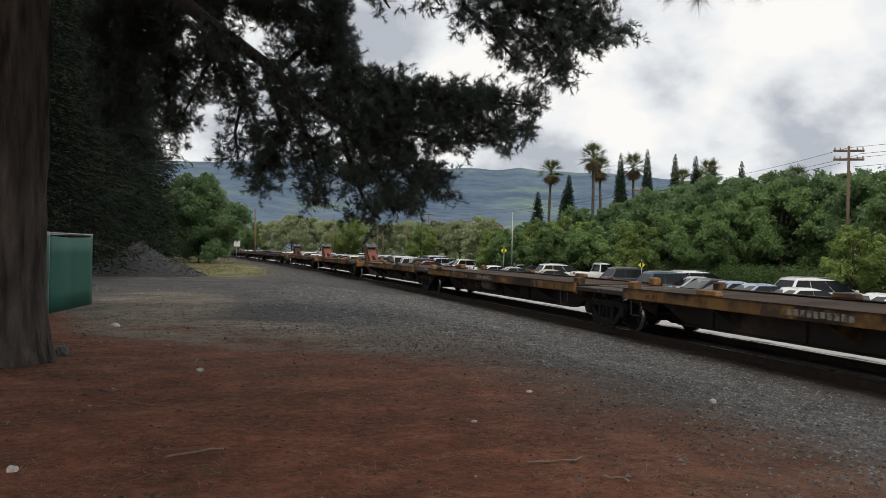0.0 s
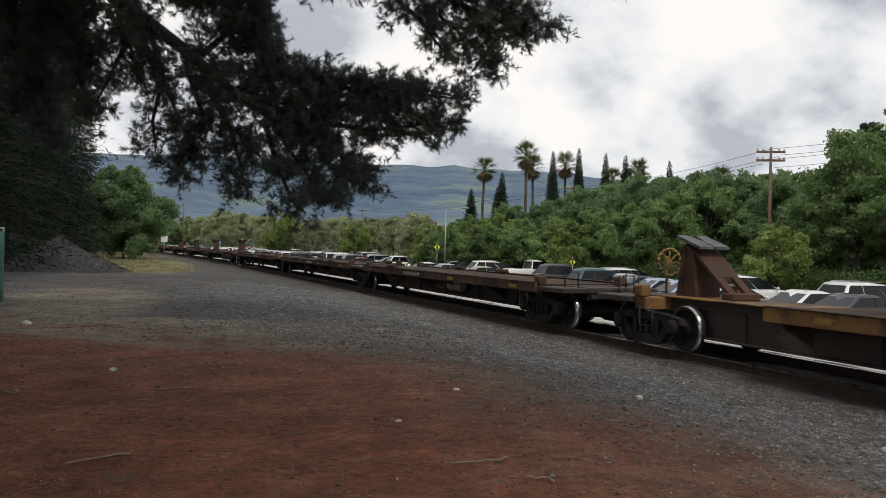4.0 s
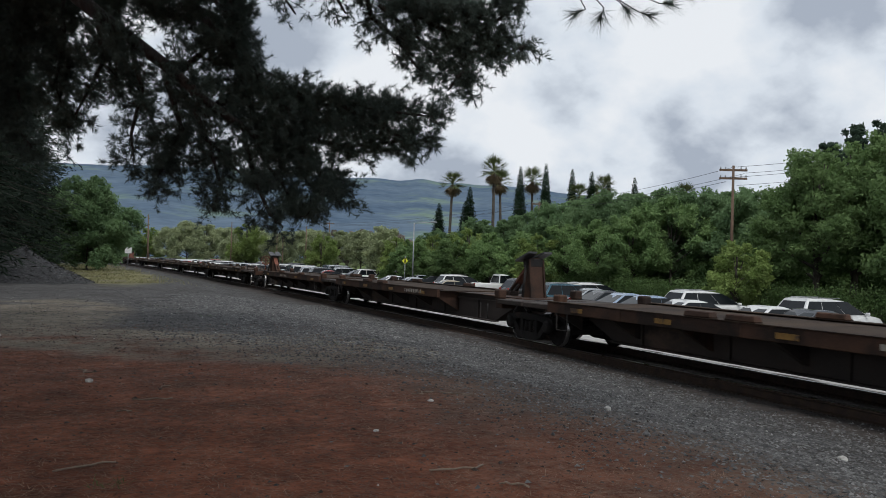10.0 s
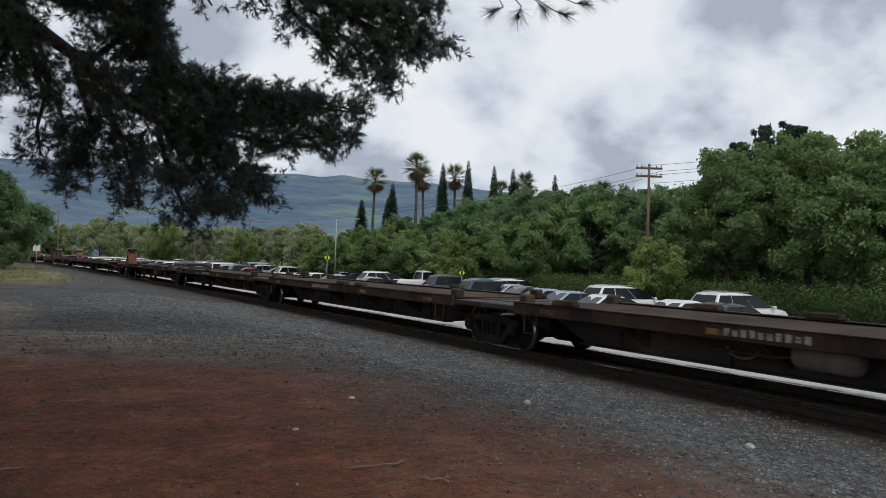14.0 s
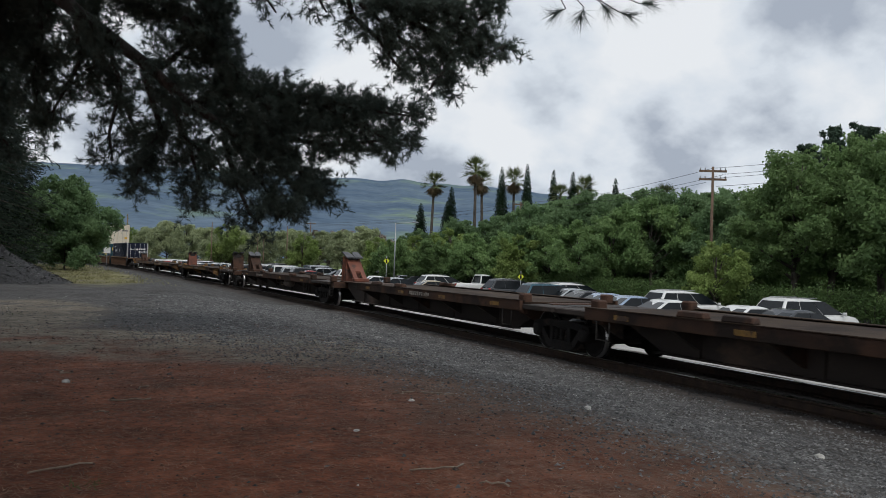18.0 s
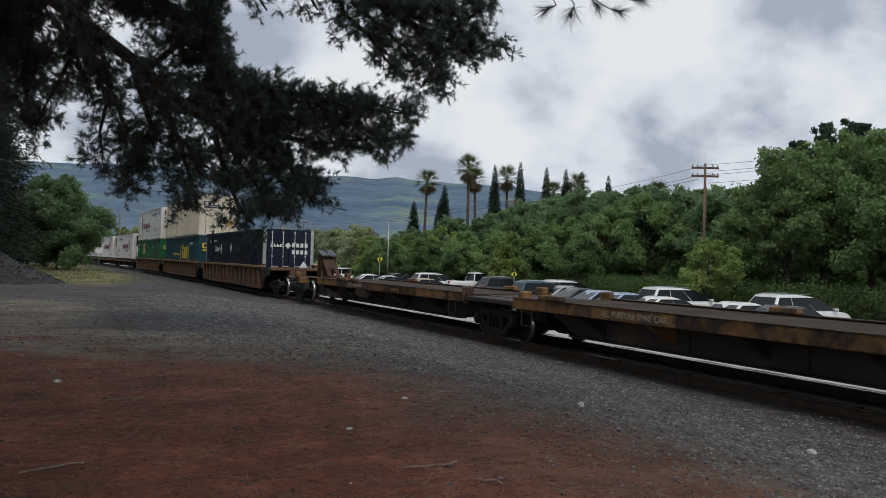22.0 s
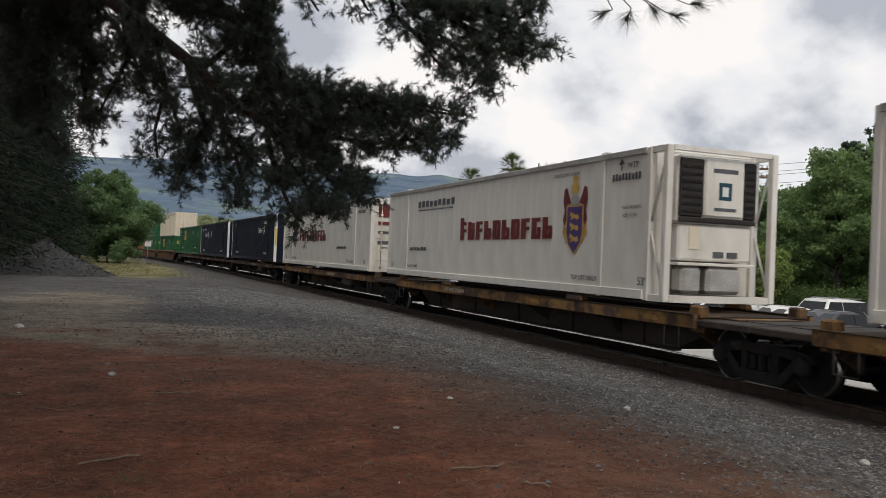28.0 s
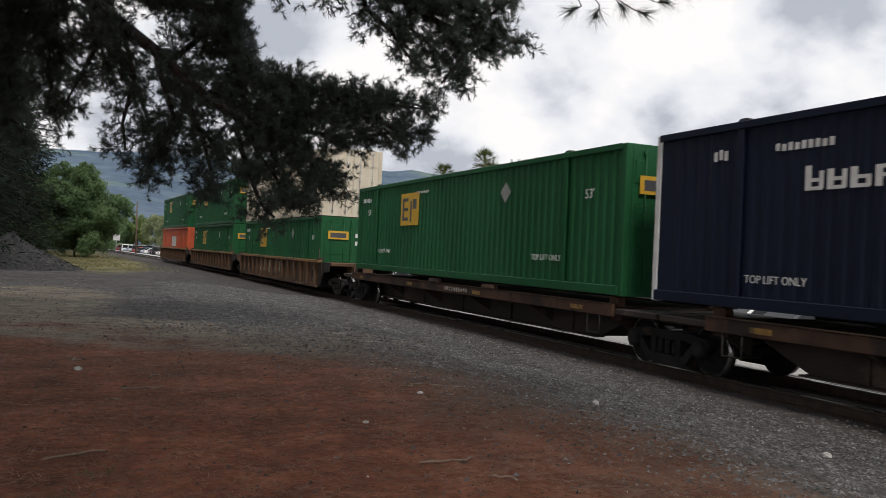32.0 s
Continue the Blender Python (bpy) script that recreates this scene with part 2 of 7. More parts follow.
def pipe(bm, pts, r, n=6):
    """A bent round bar through the points, in one piece."""
    pts = [Vector(p) for p in pts]
    rings = []
    for i, p in enumerate(pts):
        d = (pts[min(i + 1, len(pts) - 1)] - pts[max(i - 1, 0)]).normalized()
        ref = Vector((1, 0, 0)) if abs(d.x) < 0.8 else Vector((0, 0, 1))
        u = d.cross(ref).normalized()
        v = d.cross(u)
        rings.append([bm.verts.new(p + (u * math.cos(6.2832 * k / n) + v * math.sin(6.2832 * k / n)) * r) for k in range(n)])
    for a, b in zip(rings, rings[1:]):
        for k in range(n):
            bm.faces.new((a[k], a[(k + 1) % n], b[(k + 1) % n], b[k])).smooth = True
    bm.faces.new(rings[0][::-1])
    bm.faces.new(rings[-1])
    return bm


def lathe(bm, prof, n=20, axis="x", at=(0, 0, 0), cap=True):
    """Turn a profile of (along, radius) round an axis."""
    at = Vector(at)
    rings = []
    for s, r in prof:
        ring = []
        for i in range(n):
            t = 2 * math.pi * i / n
            c, d = r * math.cos(t), r * math.sin(t)
            ring.append(bm.verts.new(at + Vector({"x": (s, c, d), "y": (c, s, d), "z": (c, d, s)}[axis])))
        rings.append(ring)
    for a, b in zip(rings, rings[1:]):
        for i in range(n):
            f = bm.faces.new((a[i], a[(i + 1) % n], b[(i + 1) % n], b[i]))
            f.smooth = True
    if cap:
        bm.faces.new(rings[0][::-1])
        bm.faces.new(rings[-1])
    return bm


def extrude(bm, outline, axis, a, b):
    """A flat outline of (p, q) pulled from a to b along an axis."""
    def place(p, q, s):
        return {"x": (s, p, q), "y": (p, s, q), "z": (p, q, s)}[axis]
    lo = [bm.verts.new(place(p, q, a)) for p, q in outline]
    hi = [bm.verts.new(place(p, q, b)) for p, q in outline]
    n = len(outline)
    bm.faces.new(lo[::-1])
    bm.faces.new(hi)
    for i in range(n):
        bm.faces.new((lo[i], lo[(i + 1) % n], hi[(i + 1) % n], hi[i]))
    bmesh.ops.recalc_face_normals(bm, faces=bm.faces)
    return bm


def font_mesh(body):
    """Flat letters of height about 1, as a mesh."""
    cu = bpy.data.curves.new("lettering", "FONT")
    cu.body, cu.size, cu.extrude, cu.align_x = body, 1.0, 0.012, "LEFT"
    tmp = new("lettering", cu)
    dg = bpy.context.evaluated_depsgraph_get()
    dg.update()
    me = bpy.data.meshes.new_from_object(tmp.evaluated_get(dg))
    bpy.data.objects.remove(tmp)
    return me


FONT = {body: font_mesh(body) for body in ("TOP LIFT ONLY", "ALL PURPOSE SPINE CAR", "STACK LIMIT 3 HIGH", "TARE WEIGHT", "(LB) 13230", "WTP", "53", "53'")}


def thing(name, label, category, group="", m=None):
    ob = new(name)
    tagged(ob, label, category, group)
    if m is not None:
        ob.matrix_world = m
    return ob


# ---- the line of the railway: straight past the camera, then a wide curve to the left ----
XC, ZR, R_CURVE, S_CURVE, S_END = 10.455, -0.22, 1700.0, 8.0, 260.0


def track(s, off=0.0):
    """Place and heading (radians, to the left) at s metres along the track."""
    if s <= S_CURVE:
        return XC + off, s, 0.0
    a = (min(s, S_END) - S_CURVE) / R_CURVE
    x, y = XC - R_CURVE * (1 - math.cos(a)), S_CURVE + R_CURVE * math.sin(a)
    if s > S_END:
        x, y = x - (s - S_END) * math.sin(a), y + (s - S_END) * math.cos(a)
    return x + off * math.cos(a), y + off * math.sin(a), a


def bend(y):
    return track(max(y, -1000))[0] - XC


def smooth(a, b, x):
    t = min(1, max(0, (x - a) / (b - a)))
    return t * t * (3 - 2 * t)


def ground_z(x, y):
    xr = x - bend(y)
    z = -0.40 * smooth(4.2, 8.4, xr) - 0.70 * smooth(13.8, 19.5, xr)
    z += 0.5 * smooth(38, 46, xr)
    if xr < 7.6:
        z += 0.05 * noise.noise((x * 0.35, y * 0.35, 0)) + 0.012 * noise.noise((x * 2.1, y * 2.1, 4))
    return z


def ground_material():
    m = bpy.data.materials.new("ground_soils")
    m.use_nodes = True
    n, l = m.node_tree.nodes, m.node_tree.links
    p = n["Principled BSDF"]
    p.inputs["Roughness"].default_value = 0.95
    p.inputs["Specular IOR Level"].default_value = 0.15
    co = n.new("ShaderNodeTexCoord").outputs["Object"]

    def noi(scale, detail=6, rough=0.55, shift=0.0):
        t = n.new("ShaderNodeTexNoise")
        t.inputs["Scale"].default_value, t.inputs["Detail"].default_value, t.inputs["Roughness"].default_value = scale, detail, rough
        if shift:
            o = n.new("ShaderNodeVectorMath")
            o.inputs[1].default_value = (shift, shift * 0.7, shift * 0.3)
            l.new(co, o.inputs[0])
            l.new(o.outputs[0], t.inputs["Vector"])
        else:
            l.new(co, t.inputs["Vector"])
        return t.outputs["Fac"]

    def ramp(fac, *stops):
        r = n.new("ShaderNodeValToRGB")
        e = r.color_ramp.elements
        while len(e) < len(stops):
            e.new(0.5)
        for k, (pos, c) in zip(e, stops):
            k.position, k.color = pos, (*c, 1) if len(c) == 3 else c
        l.new(fac, r.inputs[0])
        return r.outputs[0]

    def mixc(fac, a, b, mode="MIX"):
        x = n.new("ShaderNodeMixRGB")
        x.blend_type = mode
        for sock, v in ((x.inputs[0], fac), (x.inputs[1], a), (x.inputs[2], b)):
            if isinstance(v, float):
                sock.default_value = v
            else:
                l.new(v, sock)
        return x.outputs[0]

    def math_(op, a, b):
        x = n.new("ShaderNodeMath")
        x.operation = op
        for sock, v in zip(x.inputs, (a, b)):
            if isinstance(v, (int, float)):
                sock.default_value = v
            else:
                l.new(v, sock)
        return x.outputs[0]

    def attr(name):
        a = n.new("ShaderNodeAttribute")
        a.attribute_name = name
        return a.outputs["Fac"]

    def step(v, a, b):
        r = n.new("ShaderNodeMapRange")
        r.interpolation_type = "SMOOTHSTEP"
        r.inputs["From Min"].default_value, r.inputs["From Max"].default_value = a, b
        l.new(v, r.inputs["Value"])
        return r.outputs[0]

    mid, fine, grit = noi(0.55, 5), noi(9, 6, 0.7), noi(60, 3, 0.6)
    # red-brown soil with needle litter
    dirt = ramp(noi(1.3, 8, 0.65, 3), (0.3, (0.066, 0.029, 0.018)), (0.52, (0.160, 0.058, 0.032)), (0.72, (0.27, 0.112, 0.066)))
    dirt = mixc(0.8, dirt, ramp(fine, (0.3, (0.2, 0.2, 0.2)), (0.7, (0.8, 0.8, 0.8))), "OVERLAY")
    # grey crushed stone: cells of differing tone, gaps darkened to imitate shade between stones
    vor = n.new("ShaderNodeTexVoronoi")
    vor.inputs["Scale"].default_value = 24
    l.new(co, vor.inputs["Vector"])
    stone = ramp(vor.outputs["Color"], (0.1, (0.028, 0.027, 0.028)), (0.55, (0.135, 0.135, 0.138)), (0.95, (0.48, 0.475, 0.465)))
    gap_shade = ramp(vor.outputs["Distance"], (0.25, (1, 1, 1)), (0.7, (0.12, 0.12, 0.12)))
    stone = mixc(1.0, stone, gap_shade, "MULTIPLY")
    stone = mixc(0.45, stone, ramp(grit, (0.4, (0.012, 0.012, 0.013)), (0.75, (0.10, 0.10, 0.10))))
    stone = mixc(0.35, stone, ramp(noi(0.9, 5, 0.6, 9), (0.35, (0.06, 0.048, 0.040)), (0.65, (0.15, 0.147, 0.142))))
    sand = ramp(noi(2.4, 8, 0.7, 5), (0.3, (0.095, 0.077, 0.058)), (0.7, (0.235, 0.205, 0.165)))
    sand = mixc(0.5, sand, ramp(fine, (0.3, (0.25, 0.25, 0.25)), (0.7, (0.75, 0.75, 0.75))), "OVERLAY")
    grass = ramp(noi(3.0, 8, 0.7, 2), (0.3, (0.13, 0.125, 0.06)), (0.7, (0.30, 0.27, 0.14)))
    ties = ramp(noi(3, 6, 0.6, 11), (0.3, (0.045, 0.038, 0.035)), (0.7, (0.095, 0.085, 0.08)))
    pale = ramp(noi(0.6, 6, 0.6, 8), (0.3, (0.36, 0.35, 0.335)), (0.7, (0.50, 0.49, 0.47)))
    tar = ramp(noi(0.5, 6, 0.6, 8), (0.3, (0.055, 0.055, 0.058)), (0.7, (0.10, 0.10, 0.105)))
    lawn = ramp(noi(0.2, 6, 0.6, 6), (0.3, (0.05, 0.085, 0.02)), (0.7, (0.13, 0.16, 0.05)))
    bal = math_("ADD", attr("bal"), math_("MULTIPLY", math_("SUBTRACT", mid, 0.5), 3.4))
    bal = math_("ADD", bal, math_("MULTIPLY", math_("SUBTRACT", fine, 0.5), 5.0))
    xr = math_("ADD", attr("xr"), math_("MULTIPLY", math_("SUBTRACT", noi(0.9, 4), 0.5), 0.9))
    brown = ramp(noi(1.7, 8, 0.65, 23), (0.3, (0.060, 0.042, 0.032)), (0.7, (0.155, 0.112, 0.085)))
    brown = mixc(0.7, brown, ramp(fine, (0.3, (0.25, 0.25, 0.25)), (0.7, (0.75, 0.75, 0.75))), "OVERLAY")
    col = mixc(step(bal, -2.6, 0.2), dirt, brown)
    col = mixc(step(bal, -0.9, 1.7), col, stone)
    s_mask = math_("MULTIPLY", step(attr("sand"), 0.12, 0.6), step(math_("ADD", noi(0.45, 6, 0.65, 13), math_("MULTIPLY", fine, 0.25)), 0.45, 0.64))
    col = mixc(s_mask, col, sand)
    col = mixc(math_("MULTIPLY", step(attr("grass"), 0.2, 0.7), step(noi(0.5, 7, 0.65, 17), 0.36, 0.55)), col, grass)
    col = mixc(step(xr, 8.2, 8.9), col, ties)
    col = mixc(step(xr, 12.3, 12.6), col, pale)
    col = mixc(step(xr, 17.6, 18.4), col, tar)
    col = mixc(step(xr, 41, 43), col, lawn)
    col = mixc(0.35, col, ramp(grit, (0.3, (0.25, 0.25, 0.25)), (0.7, (0.75, 0.75, 0.75))), "OVERLAY")
    l.new(col, p.inputs["Base Color"])
    hgt = math_("ADD", math_("MULTIPLY", fine, 0.7), math_("MULTIPLY", vor.outputs["Distance"], -0.5))
    bp = n.new("ShaderNodeBump")
    bp.inputs["Strength"].default_value, bp.inputs["Distance"].default_value = 0.7, 0.04
    l.new(hgt, bp.inputs["Height"])
    l.new(bp.outputs[0], p.inputs["Normal"])
    return m


def steps(*runs):
    out = [runs[0][0]]
    for a, b, d in runs:
        n = max(1, round((b - a) / d))
        out += [a + (b - a) * i / n for i in range(1, n + 1)]
    return out


def make_ground():
    xs = steps((-3000, -200, 700), (-200, -20, 30), (-20, -5, 1), (-5, 9, 0.22), (9, 22, 0.5), (22, 60, 2), (60, 300, 30), (300, 3000, 700))
    ys = steps((-3000, -60, 980), (-60, 0, 6), (0, 3, 0.5), (3, 26, 0.25), (26, 60, 0.8), (60, 270, 6), (270, 3000, 390))
    verts, bal, xra, snd, grs = [], [], [], [], []
    for y in ys:
        for x in xs:
            verts.append((x, y, ground_z(x, y)))
            xr = x - bend(y)
            f = x - 5.1 + 0.72 * max(0.0, y - 10.6)
            if y > 26:
                f = min(f, 6.0 * smooth(-7, -2, x) + 0.001)
            bal.append(f)
            xra.append(xr)
            d = math.hypot((x - 1.0) / 4.6, (y - 15.8 + 0.5 * (x - 1)) / 3.6)
            d2 = math.hypot((x - 4.6) / 2.2, (y - 15.2) / 3.0)
            d3 = math.hypot((x + 1.4) / 3.4, (y - 24) / 9.0)
            snd.append(max(0, 1 - min(d, d2, d3 * 1.2)) * 1.7)
            g = math.hypot((xr - 1.2) / 4.6, (y - 72) / 36)
            grs.append(max(0, 1 - g) * 2.0)
    nx = len(xs)
    faces = [(j * nx + i, j * nx + i + 1, (j + 1) * nx + i + 1, (j + 1) * nx + i) for j in range(len(ys) - 1) for i in range(nx - 1)]
    ob = raw("ground", verts, faces, ground_material(), smooth=True)
    for name, vals in (("bal", bal), ("xr", xra), ("sand", snd), ("grass", grs)):
        ob.data.attributes.new(name, "FLOAT", "POINT").data.foreach_set("value", vals)
    tagged(ob, "red-brown litter soil, grey crushed stone, pale pavement and asphalt", "ground", kind="structure")


make_ground()


# ---- track ----
def make_track():
    tr = thing("railway_track", "worn steel rails on dark timber ties in dirty ballast", "railway track")
    tr["kind"] = "structure"
    prof = [(-0.075, -0.19), (0.075, -0.19), (0.075, -0.17), (0.012, -0.15), (0.012, -0.05), (0.036, -0.035), (0.036, -0.004), (0.026, 0.0),
            (-0.026, 0.0), (-0.036, -0.004), (-0.036, -0.035), (-0.012, -0.05), (-0.012, -0.15), (-0.075, -0.17)]
    ss = steps((-60, 8, 34), (8, 260, 6), (260, 420, 80))
    for side in (-0.7535, 0.7535):
        verts, faces, n = [], [], len(prof)
        for s in ss:
            for o, z in prof:
                x, y, _ = track(s, side + o)
                verts.append((x, y, ZR + z))
        for j in range(len(ss) - 1):
            for i in range(n):
                faces.append((j * n + i, j * n + (i + 1) % n, (j + 1) * n + (i + 1) % n, (j + 1) * n + i))
        r = raw("rail", verts, faces, M["rail"], tr)
        r.data.materials.append(M["railtop"])
        for k, f in enumerate(r.data.polygons):
            if k % n in (6, 7, 8):
                f.material_index = 1
    first = None
    for i in range(240):
        s = -14 + i * 0.55
        x, y, a = track(s)
        m = pose(x + random.uniform(-0.04, 0.04), y, ZR - 0.19, 0, 0, math.degrees(a) + random.uniform(-1, 1))
        if first is None:
            first = part("tie", bx(-1.3, 1.3, -0.115, 0.115, -0.17, 0.0, bevel=0.012), M["tie"], tr)
            first.matrix_basis = m
        else:
            share(first, m, tr)
    return tr


make_track()


# ---- loose stones and litter on the ground ----
def scatter_stones(name, label, count, area, size, material, keep=None, seed=1):
    rnd = random.Random(seed)
    spots = []
    while len(spots) < count:
        x, y = area(rnd)
        if not keep or keep(x, y, rnd):
            spots.append((x, y, ground_z(x, y)))
    gen = np.random.RandomState(seed)
    at = np.array(spots)
    r = gen.uniform(*size, count) * (1 + 0.02 * at[:, 1])
    shape = np.array(((1, 0, 0), (0.2, 1, 0.1), (-1, 0.15, 0), (-0.1, -1, 0.05), (0, 0, 0.75), (0.1, 0, -0.6)))
    v = shape[None] * gen.uniform(0.6, 1.25, (count, 6, 3)) + gen.normal(size=(count, 6, 3)) * 0.12
    v *= (r[:, None] * np.stack([gen.uniform(0.8, 1.25, count), gen.uniform(0.6, 1.0, count), gen.uniform(0.5, 1.0, count)], axis=1))[:, None, :]
    a = gen.uniform(0, 6.28, count)[:, None]
    x = v[..., 0] * np.cos(a) - v[..., 1] * np.sin(a)
    y = v[..., 0] * np.sin(a) + v[..., 1] * np.cos(a)
    v = np.stack([x, y, v[..., 2]], axis=2) + at[:, None, :]
    verts = v.reshape(-1, 3)
    faces = (np.array(((0, 1, 4), (1, 2, 4), (2, 3, 4), (3, 0, 4), (1, 0, 5), (2, 1, 5), (3, 2, 5), (0, 3, 5)))[None] + 6 * np.arange(count)[:, None, None]).reshape(-1, 3)
    verts, faces = verts.tolist(), faces.tolist()
    ob = raw(name, verts, faces, material)
    tagged(ob, label, "gravel", kind="stuff")
    return ob


M["stone"] = mat("crushed_stone", (0.030, 0.030, 0.031), (0.175, 0.174, 0.173), 5.0, 0.9, bump=0.5, per=1.0)
M["dark_stone"] = mat("dark_ballast_stone", (0.026, 0.026, 0.028), (0.125, 0.123, 0.122), 1.1, 0.85, bump=0.5, per=0.9)
M["clod"] = mat("dark_clod", (0.020, 0.015, 0.013), (0.060, 0.042, 0.034), 8, 0.95, bump=0.3, per=0.6)
M["litter"] = mat("litter_bits", (0.06, 0.028, 0.019), (0.19, 0.09, 0.058), 8, 0.9, bump=0.2, per=0.7)
def bank(x, y):
    """How far a place lies inside the crushed stone, in metres."""
    return x - 5.1 + 0.72 * max(0, y - 10.6)


scatter_stones("ballast_gravel", "loose grey crushed stones beside the rails", 56000,
               lambda r: (r.uniform(2.4, 8.9), 3 + 32 * r.random() ** 1.5), (0.008, 0.025), M["stone"],
               lambda x, y, r: r.random() < smooth(-2.4, 1.9, bank(x, y)) ** 1.4, 3)
scatter_stones("gravel_scatter", "thin scatter of grey gravel on the bare soil", 11000,
               lambda r: (r.uniform(-4, 5.5), 3 + 36 * r.random() ** 1.3), (0.004, 0.018), M["stone"],
               lambda x, y, r: r.random() < 0.05 + 0.6 * smooth(-3.2, 0.6, bank(x, y)), 4)
scatter_stones("coarse_ballast", "larger dark angular ballast stones", 13000,
               lambda r: (r.uniform(1.0, 9.55), 3 + 28 * r.random() ** 1.4), (0.012, 0.031), M["dark_stone"],
               lambda x, y, r: r.random() < 0.03 + smooth(-2.2, 2.8, bank(x, y)), 13)
scatter_stones("soil_clods", "small brown clods and cone scraps on the soil", 20000,
               lambda r: (r.uniform(-4, 5.5), 3 + 17 * r.random() ** 1.3), (0.003, 0.014), M["litter"], None, 5)
scatter_stones("dark_clods", "scattered dark clods and broken pine cones", 420,
               lambda r: (r.uniform(-4, 7.0), 3 + 15 * r.random() ** 1.2), (0.014, 0.034), M["clod"], None, 15)
M["pale_stone"] = mat("pale_stone", (0.30, 0.29, 0.27), (0.5, 0.49, 0.46), 8, 0.85, bump=0.4, per=0.5)
scatter_stones("pale_stones", "pale chips and white stones lying on soil and ballast", 1100,
               lambda r: (r.uniform(-4, 8.8), 3 + 30 * r.random() ** 1.4), (0.005, 0.017), M["pale_stone"],
               lambda x, y, r: r.random() < 0.12 + 0.88 * smooth(-1, 2, bank(x, y)), 6)


def make_rock(x, y, r, seed, material, label, name="stone"):
    rnd = random.Random(seed)
    bm = bmesh.new()
    bmesh.ops.create_icosphere(bm, subdivisions=2, radius=r)
    for v in bm.verts:
        k = 1 + 0.35 * noise.noise(v.co * (1.7 / r) + Vector((seed, 0, 0)))
        v.co = Vector((v.co.x * k, v.co.y * k * 0.8, v.co.z * k * 0.6))
    ob = part(name, bm, material)
    ob.matrix_world = pose(x, y, ground_z(x, y) + r * 0.25, 0, 0, rnd.uniform(0, 360))
    return tagged(ob, label, "stone", "single stones")


for k, (x, y, r, pale) in enumerate(((-0.08, 10.95, 0.055, 1), (-1.72, 17.0, 0.10, 1), (3.57, 8.87, 0.035, 1), (5.66, 8.38, 0.05, 1), (7.13, 6.29, 0.055, 1), (4.57, 15.06, 0.08, 0), (-2.05, 13.0, 0.16, 0), (1.2, 4.6, 0.04, 1), (-1.3, 6.4, 0.05, 1), (4.9, 6.6, 0.04, 0), (2.4, 7.3, 0.03, 1))):
    make_rock(x, y, r, k, M["pale_stone"] if pale else M["stone"], "pale stone lying on the soil" if pale else "grey stone half sunk in the ground")


def make_stick(x, y, ln, turn, seed):
    rnd = random.Random(seed)
    pts = [Vector((ln * (k / 5 - 0.5), 0.03 * rnd.gauss(0, 1), 0.015 + 0.01 * rnd.random())) for k in range(6)]
    ob = part("fallen_twig", pipe(bmesh.new(), pts, 0.008, 5), M["twig"])
    ob.matrix_world = pose(x, y, ground_z(x, y), 0, 0, turn)
    tagged(ob, "thin dry pale twig lying on the soil", "twig", "fallen twigs")


def scatter_needles(count, seed):
    """Dry pine needles strewn over the soil."""
    rnd = random.Random(seed)
    verts, faces = [], []
    for _ in range(count):
        x, y = rnd.uniform(-3.8, 4.6), 3 + 12 * rnd.random() ** 1.4
        a, ln, w = rnd.uniform(0, 3.14), rnd.uniform(0.03, 0.085), 0.0012 + 0.00022 * y
        c, s = math.cos(a), math.sin(a)
        z = ground_z(x, y) + 0.006
        b = len(verts)
        verts += [(x - c * ln + s * w, y - s * ln - c * w, z), (x - c * ln - s * w, y - s * ln + c * w, z), (x + c * ln, y + s * ln, z + rnd.uniform(0, 0.012))]
        faces.append((b, b + 1, b + 2))
    tagged(raw("needle_litter", verts, faces, M["dry_needle"]), "dry brown pine needles strewn over the soil", "litter", kind="stuff")


M["dry_needle"] = mat("dry_needles", (0.12, 0.052, 0.030), (0.32, 0.20, 0.13), 3, 0.8, bump=0, per=0.8)
scatter_needles(44000, 8)
M["twig"] = mat("dry_twig", (0.16, 0.12, 0.09), (0.28, 0.22, 0.17), 6, 0.9)
rs = random.Random(77)
for k in range(26):
    make_stick(rs.uniform(-2.8, 4.2), 3.2 + 9 * rs.random() ** 1.3, rs.uniform(0.12, 0.5), rs.uniform(0, 180), k)
M["weed"] = leaf_mat("weed_green", (0.04, 0.06, 0.025), (0.075, 0.105, 0.04), 2, 0.6, 0.2)


def make_weed(x, y, r, seed):
    rnd = random.Random(seed)
    verts, faces = [], []
    for _ in range(34):
        a, d = rnd.uniform(0, 6.28), r * rnd.random() ** 0.6
        c = Vector((d * math.cos(a), d * math.sin(a), 0))
        tip = c + Vector((rnd.gauss(0, 0.05), rnd.gauss(0, 0.05), rnd.uniform(0.015, 0.07)))
        s = Vector((rnd.gauss(0, 1), rnd.gauss(0, 1), 0)).normalized() * 0.0035
        b = len(verts)
        verts += [c - s, c + s, tip]
        faces.append((b, b + 1, b + 2))
    ob = raw("weed_tuft", verts, faces, M["weed"])
    ob.matrix_world = pose(x, y, ground_z(x, y))
    tagged(ob, "small green weed tuft on bare soil", "weed", "weed tufts", "stuff")


for k, (x, y, r) in enumerate(((-0.2, 5.6, 0.18), (0.1, 6.1, 0.14), (4.4, 14.2, 0.35), (3.9, 15.0, 0.3), (5.0, 16.3, 0.3), (0.4, 20.5, 0.3), (-1.5, 22.5, 0.35), (-2.6, 20.2, 0.3), (1.8, 26, 0.4), (-0.6, 30, 0.4), (2.6, 22.0, 0.3))):
    make_weed(x, y, r, k)


